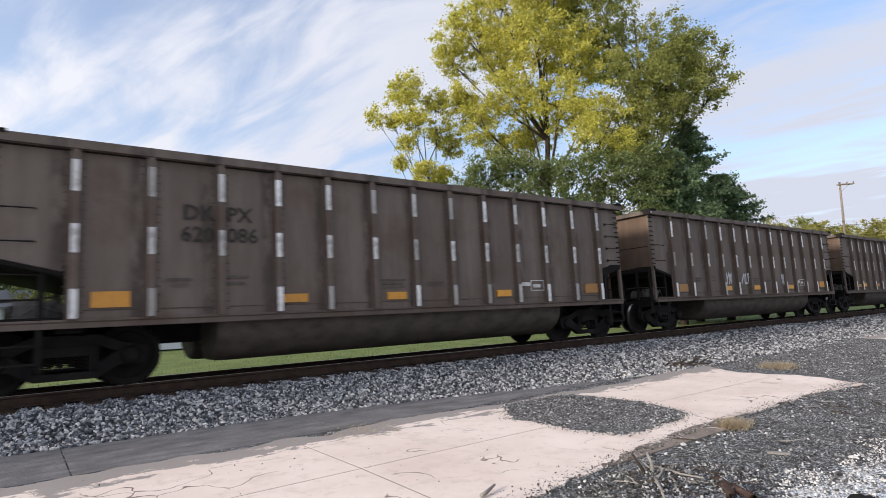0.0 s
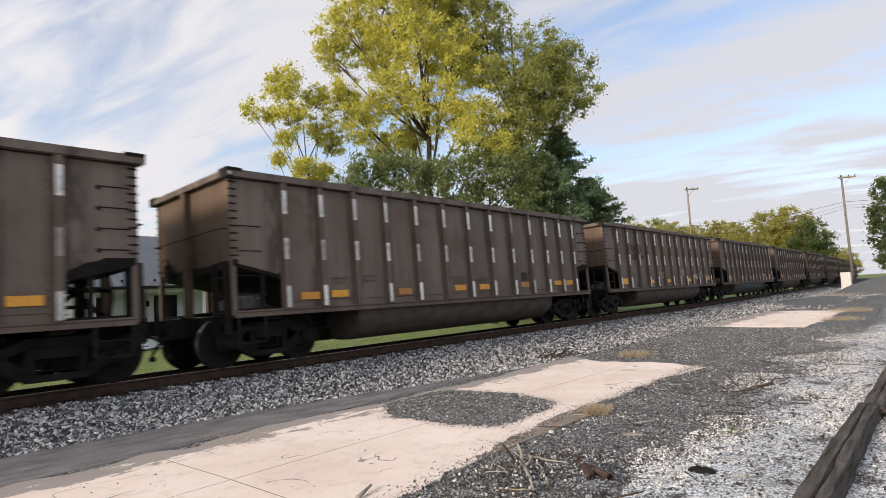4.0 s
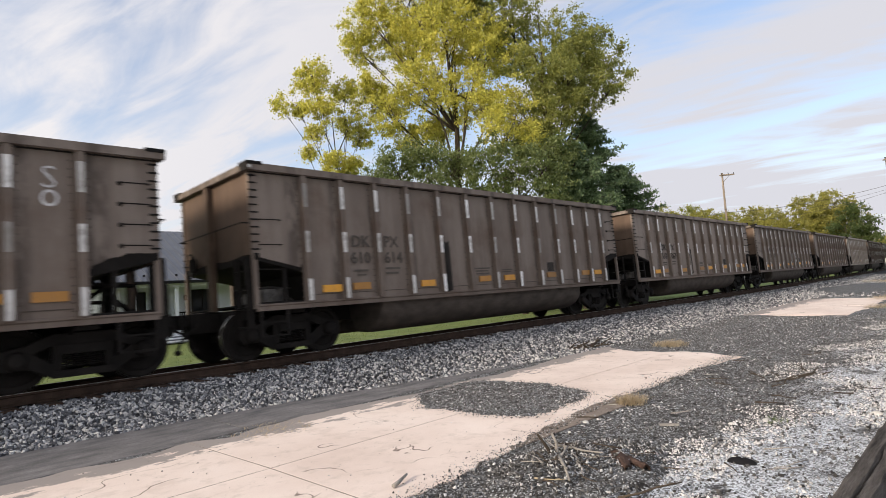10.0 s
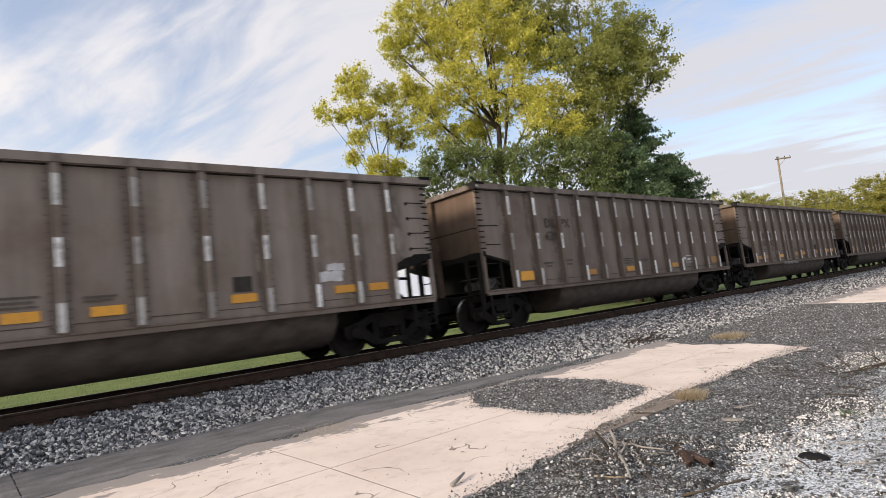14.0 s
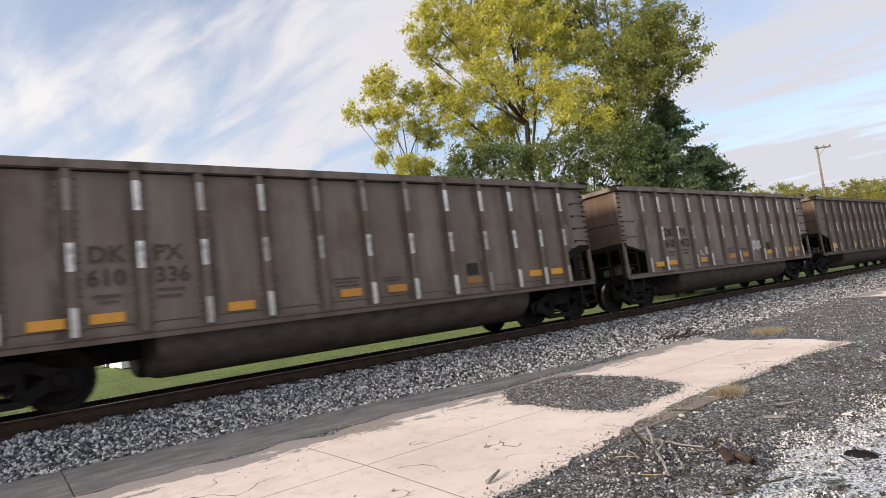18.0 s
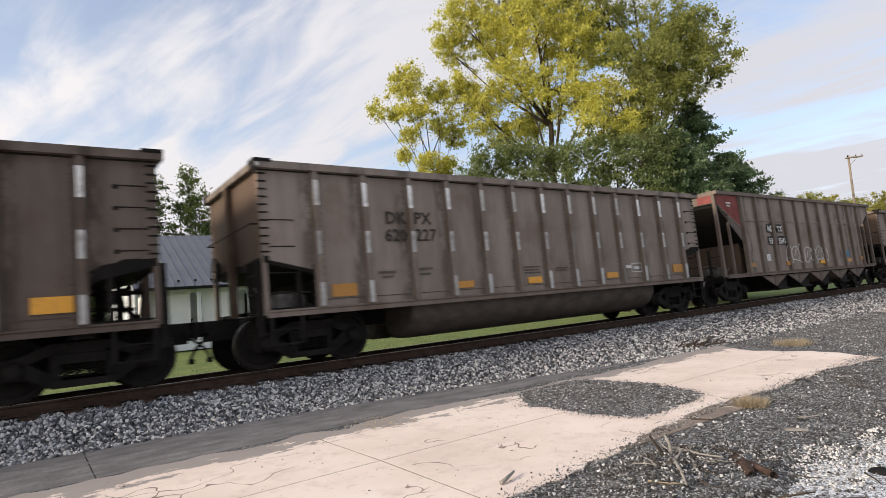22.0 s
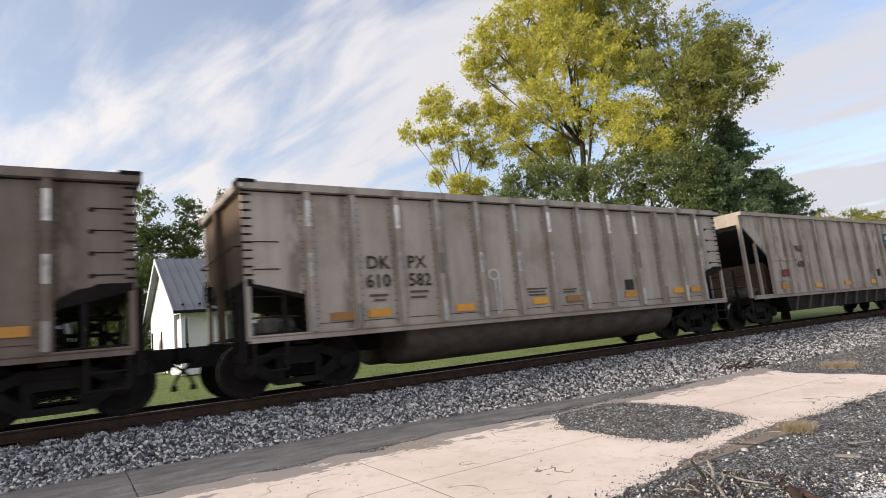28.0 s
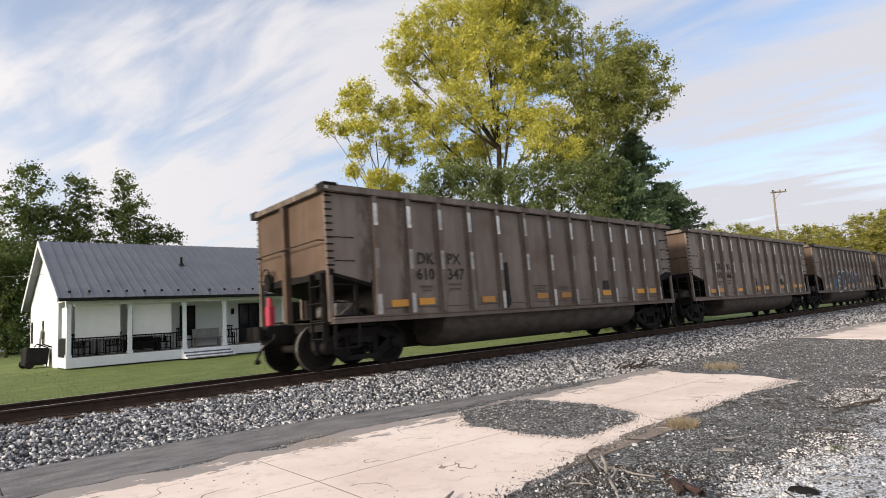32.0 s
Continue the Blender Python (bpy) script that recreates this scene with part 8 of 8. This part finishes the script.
for k in range(30):
    stick(rng.uniform(5, 13), rng.uniform(1.3, 4.2), 0.006, rng.uniform(0, 360), 0, rng.uniform(0.12, 0.4), rng.uniform(0.005, 0.011), STICK if k % 2 else STICK_D, 260 + k, "thin dead twig in gravel")


def lump(name, label, x, y, sx, sy, sz, mat, seed, cat):
    g = Geo()
    r = random.Random(seed)
    prof = []
    for i in range(5):
        a = math.pi / 2 * i / 4
        prof.append((max(0.02, math.cos(a)), math.sin(a)))
    n = 12
    for rr, z in prof:
        for k in range(n):
            q = 1 + 0.22 * noise.noise((math.cos(6.28 * k / n) * 1.3, math.sin(6.28 * k / n) * 1.3, z + seed))
            g.v.append((rr * q * math.cos(6.28 * k / n) * sx, rr * q * math.sin(6.28 * k / n) * sy, z * sz * q))
    for i in range(4):
        for k in range(n):
            g.f.append((i * n + k, i * n + (k + 1) % n, (i + 1) * n + (k + 1) % n, (i + 1) * n + k))
    g.f.append(tuple(4 * n + k for k in range(n)))
    g.m = [0] * len(g.f)
    thing(name, label, cat, pose(x, y, -0.01, 0, 0, 30 * seed), data=g.mesh(name, [mat], smooth=True))


lump("rubber_scrap", "crumpled black scrap lying on pale gravel", 5.32, 1.80, 0.13, 0.075, 0.05, DARK, 3, "scrap")
for k, (x, y, s) in enumerate(((9.1, 4.5, 0.05), (7.7, 1.2, 0.07), (6.6, 2.3, 0.05), (6.9, 2.05, 0.06), (4.36, 3.10, 0.05), (4.26, 2.98, 0.05), (5.95, 3.69, 0.05), (9.0, 4.35, 0.04))):
    lump("stone", "loose pale grey stone on the ground", x, y, s, s * 0.8, s * 0.6, BLOCKM, 20 + k, "stone")


def timber(x0, y0, x1, y1, w, hgt, seed, label):
    """A squared old timber with splits and a broken end."""
    rng = random.Random(seed)
    ln, turn = math.hypot(x1 - x0, y1 - y0), math.degrees(math.atan2(y1 - y0, x1 - x0))
    n = 26
    ring = [(-0.5, 0), (-0.5, 0.5), (-0.46, 0.97), (-0.12, 1.0), (-0.07, 0.90), (0.0, 1.0), (0.3, 0.99), (0.47, 0.95), (0.5, 0.45), (0.5, 0)]
    m = len(ring)
    g = Geo()
    for i in range(n + 1):
        f = i / n
        for j, (a, b) in enumerate(ring):
            jag = rng.uniform(-0.006, 0.006)
            deep = 0.10 if (j == 4 and 0.15 < f < 0.9) else 0
            end = rng.uniform(-0.09, 0.09) if i in (0, n) else 0
            rot = 0.5 * max(0, noise.noise((f * 7, j * 0.5, seed)) - 0.25)
            g.v.append((f * ln + end, a * w + jag, max(0, (b - deep - rot * (b > 0.8)) * hgt + (jag * 0.6 if b > 0.1 else 0))))
    for i in range(n):
        for j in range(m - 1):
            g.f.append((i * m + j, i * m + j + 1, (i + 1) * m + j + 1, (i + 1) * m + j))
    g.f += [tuple(range(m)), tuple(n * m + j for j in range(m - 1, -1, -1))]
    g.m = [0] * len(g.f)
    thing("timber_beam", label, "timber", pose(x0, y0, 0, 0, 0, turn), group="timbers edging the lot", data=g.mesh("timber_beam", [TIMBER]))


TIMBER = mottled("old_timber", (0.022, 0.019, 0.017), (0.165, 0.15, 0.138), 2.2, 0.95, 0, 9, 1.0, (0.8, 9, 9), depth=0.03)
timber(2.6, 0.835, 8.15, 0.89, 0.205, 0.18, 1, "split dark old timber laid along the gravel")
timber(8.25, 0.84, 12.4, 0.90, 0.205, 0.17, 2, "split dark old timber laid along the gravel")
# white van far behind the stone pile
VANW = mottled("van_white", (0.62, 0.63, 0.65), (0.72, 0.73, 0.75), 2, 0.35)
van = thing("parked_van", "white van parked beyond the stone pile", "van", pose(82.5, 2.2, 0, 0, 0, 100))
g = Geo()
g.prism([(-2.4, 0.45), (2.2, 0.45), (2.45, 0.75), (2.4, 1.15), (1.75, 1.35), (1.2, 2.15), (0.9, 2.3), (-2.3, 2.3), (-2.45, 2.1)], "y", -0.95, 0.95)
part("body", g.mesh("body", [VANW], 0.06), van)
g = Geo()
g.prism([(1.15, 1.36), (1.68, 1.36), (1.14, 2.1), (0.6, 2.1), (0.6, 1.36)], "y", -0.965, 0.965)
part("side_window", g.mesh("side_window", [GLASS]), van, "dark glass")
wg = Geo()
wg.lathe([(0.2, -0.12), (0.34, -0.11), (0.35, 0.0), (0.34, 0.11), (0.2, 0.12)], "y", 18)
wm = wg.mesh("wheel", [DARK])
for x in (-1.6, 1.55):
    for y in (-0.85, 0.85):
        part("wheel", wm, van, "", pose(x, y, 0.35))
# red end marker on the last car's coupler
mark = part("end_marker", None, cars[0], "red end-of-train marker box")
g = Geo()
g.box(-HE - 0.58, -HE - 0.44, -0.10, 0.08, 1.00, 1.42)
part("marker_box", g.mesh("marker_box", [RED], 0.03), mark)
g = Geo()
g.lathe([(0.06, 1.42), (0.06, 1.56), (0.04, 1.60)], "z", 12, (-HE - 0.51, 0.0, 0))
part("marker_lamp", g.mesh("marker_lamp", [RED]), mark)

# ---- loose stone and grass ----


def stones(name, label, pts, sizes, mat, seed):
    """Angular stones, each a squashed and jittered octahedron, as one object."""
    r = np.random.default_rng(seed)
    n = len(pts)
    base = np.array([(1, 0, 0), (-1, 0, 0), (0, 1, 0), (0, -1, 0), (0, 0, 1), (0, 0, -1)], float)
    tri = np.array([(0, 2, 4), (2, 1, 4), (1, 3, 4), (3, 0, 4), (2, 0, 5), (1, 2, 5), (3, 1, 5), (0, 3, 5)])
    v = base[None] * (0.6 + 0.7 * r.random((n, 6, 1))) + r.normal(size=(n, 6, 3)) * 0.16
    q = r.normal(size=(n, 4))
    q /= np.linalg.norm(q, axis=1)[:, None]
    w, x, y, z = q.T
    rot = np.stack([1 - 2 * (y * y + z * z), 2 * (x * y - z * w), 2 * (x * z + y * w), 2 * (x * y + z * w), 1 - 2 * (x * x + z * z), 2 * (y * z - x * w), 2 * (x * z - y * w), 2 * (y * z + x * w), 1 - 2 * (x * x + y * y)], 1).reshape(n, 3, 3)
    v = np.einsum("nij,nkj->nki", rot, v * np.array([1, 0.8, 0.65])) * np.asarray(sizes)[:, None, None] + np.asarray(pts)[:, None]
    f = (tri[None] + 6 * np.arange(n)[:, None, None]).reshape(-1, 3)
    me = bpy.data.meshes.new(name)
    me.vertices.add(6 * n)
    me.vertices.foreach_set("co", v.ravel())
    me.loops.add(3 * len(f))
    me.loops.foreach_set("vertex_index", f.ravel())
    me.polygons.add(len(f))
    me.polygons.foreach_set("loop_start", np.arange(0, 3 * len(f), 3))
    me.polygons.foreach_set("loop_total", np.full(len(f), 3))
    me.update(calc_edges=True)
    me.materials.append(mat)
    return thing(name, label, "gravel", kind="stuff", data=me)


def stone_material(name, stops):
    mat, nt, bs = material(name, 0.9)
    info = nt.nodes.new("ShaderNodeNewGeometry")
    c = ramp_node(nt, info.outputs["Random Per Island"], stops)
    fine = noise_node(nt, 60, 3, 0.6)
    c = mix_node(nt, span_node(nt, fine, 0.4, 0.75, 0, 0.4), c, (0.10, 0.098, 0.095))
    nt.links.new(c, bs.inputs["Base Color"])
    return mat


STONES = stone_material("ballast_stone", [(0.0, (0.028, 0.030, 0.036)), (0.42, (0.155, 0.164, 0.184)), (0.72, (0.41, 0.418, 0.432)), (1.0, (0.76, 0.755, 0.745))])
PEBBLE = stone_material("lot_pebble", [(0.0, (0.022, 0.021, 0.021)), (0.50, (0.10, 0.097, 0.096)), (0.75, (0.29, 0.29, 0.295)), (1.0, (0.72, 0.725, 0.735))])
PALE = stone_material("pale_pebble", [(0.0, (0.30, 0.295, 0.29)), (0.5, (0.66, 0.655, 0.65)), (1.0, (0.86, 0.855, 0.85))])
r_ = np.random.default_rng(5)
pts, sizes = [], []
for lo, hi, dens, size in ((-3, 6, 640, 0.035), (6, 14, 520, 0.035), (14, 26, 300, 0.041), (26, 50, 120, 0.052), (50, 82, 45, 0.085)):
    count = int((hi - lo) * 2.3 * dens)
    for s, f in zip(r_.uniform(lo, hi, count), r_.random(count)):
        a = on_track(s, -1.32, -0.20)
        ty = min(a.y - 0.3, toe_y(a.x)) - 0.18
        y = a.y + (ty - a.y) * f
        b = on_track(s, -1.62, -0.245)
        z = b.z * max(0.0, (y - (ty + 0.18)) / (b.y - ty - 0.18)) if y < b.y else b.z + 0.01
        pts.append((a.x, y, max(0.005, z) + 0.01 * r_.random()))
        sizes.append(size * r_.uniform(0.6, 1.45))
stones("ballast_stones", "crushed grey ballast stones beside the rail", np.array(pts), sizes, STONES, 6)
pts, sizes = [], []
for s, f in zip(r_.uniform(-3, 24, 5200), r_.uniform(-1.2, 1.2, 5200)):
    p = on_track(s, f, -0.20)
    pts.append(tuple(p))
    sizes.append(0.03 * r_.uniform(0.6, 1.4))
stones("ballast_stones", "dark stained ballast stones between the rails", np.array(pts), sizes, mottled("stained_stone", (0.025, 0.022, 0.02), (0.08, 0.07, 0.062), 9, 0.95), 7)


def scatter(count, x0, x1, y0, y1, seed, keep):
    rr = np.random.default_rng(seed)
    xs_ = x0 + (x1 - x0) * rr.random(count) ** 1.6
    ys_ = rr.uniform(y0, y1, count)
    return np.array([(x, y, 0.004) for x, y in zip(xs_, ys_) if keep(x, y)])


def open_ground(x, y):
    edge = 3.55 + 0.08 * max(0, x - 3) if x < 9 else 4.2 - 0.15 * (x - 9)
    return y < edge or (x > 12.6 and y < 7.2)


p = scatter(36000, 2.2, 22, -0.8, 7.2, 3, open_ground)
stones("lot_gravel", "dark and white pebbles strewn over the lot", p, 0.007 + 0.021 * r_.random(len(p)) ** 2.5, PEBBLE, 8)
p = scatter(42000, 3.2, 20, -1.5, 3.0, 4, lambda x, y: noise.noise((x * 0.55, y * 1.1, 3.3)) + 0.35 * noise.noise((x * 2.1, y * 2.1, 1)) + (2.0 - y) * 0.2 > 0.08)
stones("pale_gravel", "pale whitish gravel spilled over the lot", p, 0.007 + 0.013 * r_.random(len(p)) ** 2, PALE, 9)
p = []
for k in range(3800):
    x = r_.uniform(2.9, 12.6)
    edge = 3.56 + 0.12 * (x - 3) if x < 7.4 else 4.0
    p.append((x, edge + abs(r_.normal()) * 0.13 - 0.10, 0.014))
for k in range(2600):
    i = k % len(EDGE)
    (xa, ya), (xb, yb) = EDGE[i], EDGE[(i + 1) % len(EDGE)]
    f = r_.random()
    p.append((xa + (xb - xa) * f + 0.07 * r_.normal(), ya + (yb - ya) * f + 0.07 * r_.normal(), 0.016))
for k in range(260):
    p.append((r_.uniform(-1, 12.5), r_.uniform(3.6, 7.2), 0.014))
p = np.array(p)
stones("lot_gravel", "dark pebbles and chips strewn over the slab's edge", p, 0.004 + 0.012 * r_.random(len(p)) ** 3, PEBBLE, 14)
p = np.array([(x, y, 0.019) for x, y in zip(r_.uniform(5.6, 8.0, 2600), r_.uniform(4.4, 6.85, 2600)) if (x - 6.75) ** 2 / 1.1 + (y - 5.6) ** 2 / 1.5 < 1.0 + 0.3 * noise.noise((x * 2, y * 2, 0))])
stones("lot_gravel", "dark and white pebbles on the dirt patch", p, 0.008 + 0.018 * r_.random(len(p)) ** 2, PEBBLE, 10)
p = np.array([(4.45 + 1.0 * math.cos(a) * q, 2.85 + 0.65 * math.sin(a) * q, 0.02 + 0.125 * (1 - q * q)) for a, q in zip(r_.uniform(0, 6.283, 1700), r_.random(1700) ** 0.6)])
stones("lot_gravel", "dark and white pebbles on the dirt mound", p, 0.006 + 0.016 * r_.random(len(p)) ** 2, PEBBLE, 11)


p = np.array([(x, y, 0.01 + 0.02 * q) for x, y, q in zip(r_.uniform(34, 80, 5200), r_.uniform(1.0, 9.5, 5200), r_.random(5200)) if y < toe_y(x) + 0.4 and not (x < 52 and y < 5)])
stones("far_gravel", "grey crushed stone strewn over the lot's far end", p, 0.03 + 0.05 * r_.random(len(p)) ** 2, STONES, 17)
p = []
for s, f in zip(r_.uniform(-3, 26, 9000), r_.uniform(-1.48, -0.98, 9000)):
    if abs(s / TIE_GAP - round(s / TIE_GAP)) * TIE_GAP > 0.13:
        p.append(tuple(on_track(s, f, -0.195)))
p = np.array(p)
stones("ballast_stones", "grey ballast stones heaped between the tie ends", p, 0.022 + 0.020 * r_.random(len(p)), STONES, 18)


def lawn_grass():
    r = np.random.default_rng(12)
    n = 60000
    x = r.uniform(-6, 46, n)
    y = 13.7 + 17 * r.random(n) ** 1.5
    k = (x > 4.2) & (y > 28.5)
    x, y = x[~k], y[~k]
    n = len(x)
    d = r.uniform(0, 6.283, n)
    h = 0.05 * r.uniform(0.5, 1.5, n)
    w = 0.008
    z = np.full(n, -0.065)
    a = np.stack([x - w * np.sin(d), y + w * np.cos(d), z], 1)
    b = np.stack([x + w * np.sin(d), y - w * np.cos(d), z], 1)
    c = np.stack([x + h * 0.5 * np.cos(d), y + h * 0.5 * np.sin(d), z + h], 1)
    v = np.stack([a, b, c], 1).reshape(-1, 3)
    me = bpy.data.meshes.new("grass")
    me.vertices.add(3 * n)
    me.vertices.foreach_set("co", v.ravel())
    me.loops.add(3 * n)
    me.loops.foreach_set("vertex_index", np.arange(3 * n))
    me.polygons.add(n)
    me.polygons.foreach_set("loop_start", np.arange(0, 3 * n, 3))
    me.polygons.foreach_set("loop_total", np.full(n, 3))
    me.update(calc_edges=True)
    me.materials.append(GRASSM)
    thing("grass", "short green mown grass beyond the track", "grass", kind="stuff", data=me)


GRASSM = leaf_material("grass_blade", (0.088, 0.128, 0.042), (0.19, 0.225, 0.08), (0.26, 0.31, 0.08))
lawn_grass()


# ---- movement ----
TRAIN_RUN = [
    (0, -666.36), (1, -645.08), (2, -623.81), (3, -602.56), (6, -538.86), (7, -517.89), (8, -496.92),
    (9, -475.83), (10, -454.74), (11, -433.67), (12, -412.64), (13, -391.62), (14, -370.65), (17, -307.73),
    (18, -286.73), (19, -265.75), (20, -244.80), (21, -223.86), (22, -202.94), (23, -181.98), (24, -161.04),
    (25, -140.02), (28, -77.03), (29, -56.02), (30, -35.02), (31, -14.70), (32, 5.60),
]


def train_at(t):
    """Place of the rear end of the last car's body along the track at t seconds."""
    pts = TRAIN_RUN
    for i in range(len(pts) - 1):
        (a, p), (b, q) = pts[i], pts[i + 1]
        if t <= b or i == len(pts) - 2:
            m0 = (q - pts[i - 1][1]) / (b - pts[i - 1][0]) if i else (q - p) / (b - a)
            m1 = (pts[i + 2][1] - p) / (pts[i + 2][0] - a) if i + 2 < len(pts) else (q - p) / (b - a)
            u, w = (t - a) / (b - a), b - a
            return (2 * u**3 - 3 * u * u + 1) * p + (u**3 - 2 * u * u + u) * w * m0 + (3 * u * u - 2 * u**3) * q + (u**3 - u * u) * w * m1


def car_pose(s):
    a, b = on_track(s + BOGIE), on_track(s + BODY - BOGIE)
    x = (b - a).normalized()
    up = TRACK.to_3x3() @ Vector((0, 0, 1))
    y = up.cross(x).normalized()
    m = Matrix((x, y, x.cross(y))).transposed().to_4x4()
    m.translation = (a + b) / 2
    return m


def motions():
    times = [i * 0.5 for i in range(65)]
    for k, car in enumerate(cars):
        walk(car, [(t, car_pose(train_at(t) + k * PITCH)) for t in times])
    first = wheelsets[0]
    rows = []
    for i in range(961):
        t = i / FPS
        turn = (train_at(t) - train_at(0)) / WHEEL_R
        rows.append((t, Matrix.Rotation(turn % (2 * math.pi), 4, "Y")))
    walk(first, rows)
    keys = first.animation_data
    for w in wheelsets[1:]:
        w.rotation_mode = "QUATERNION"
        own = w.animation_data_create()
        own.action = keys.action
        own.action_slot = keys.action_slot


motions()
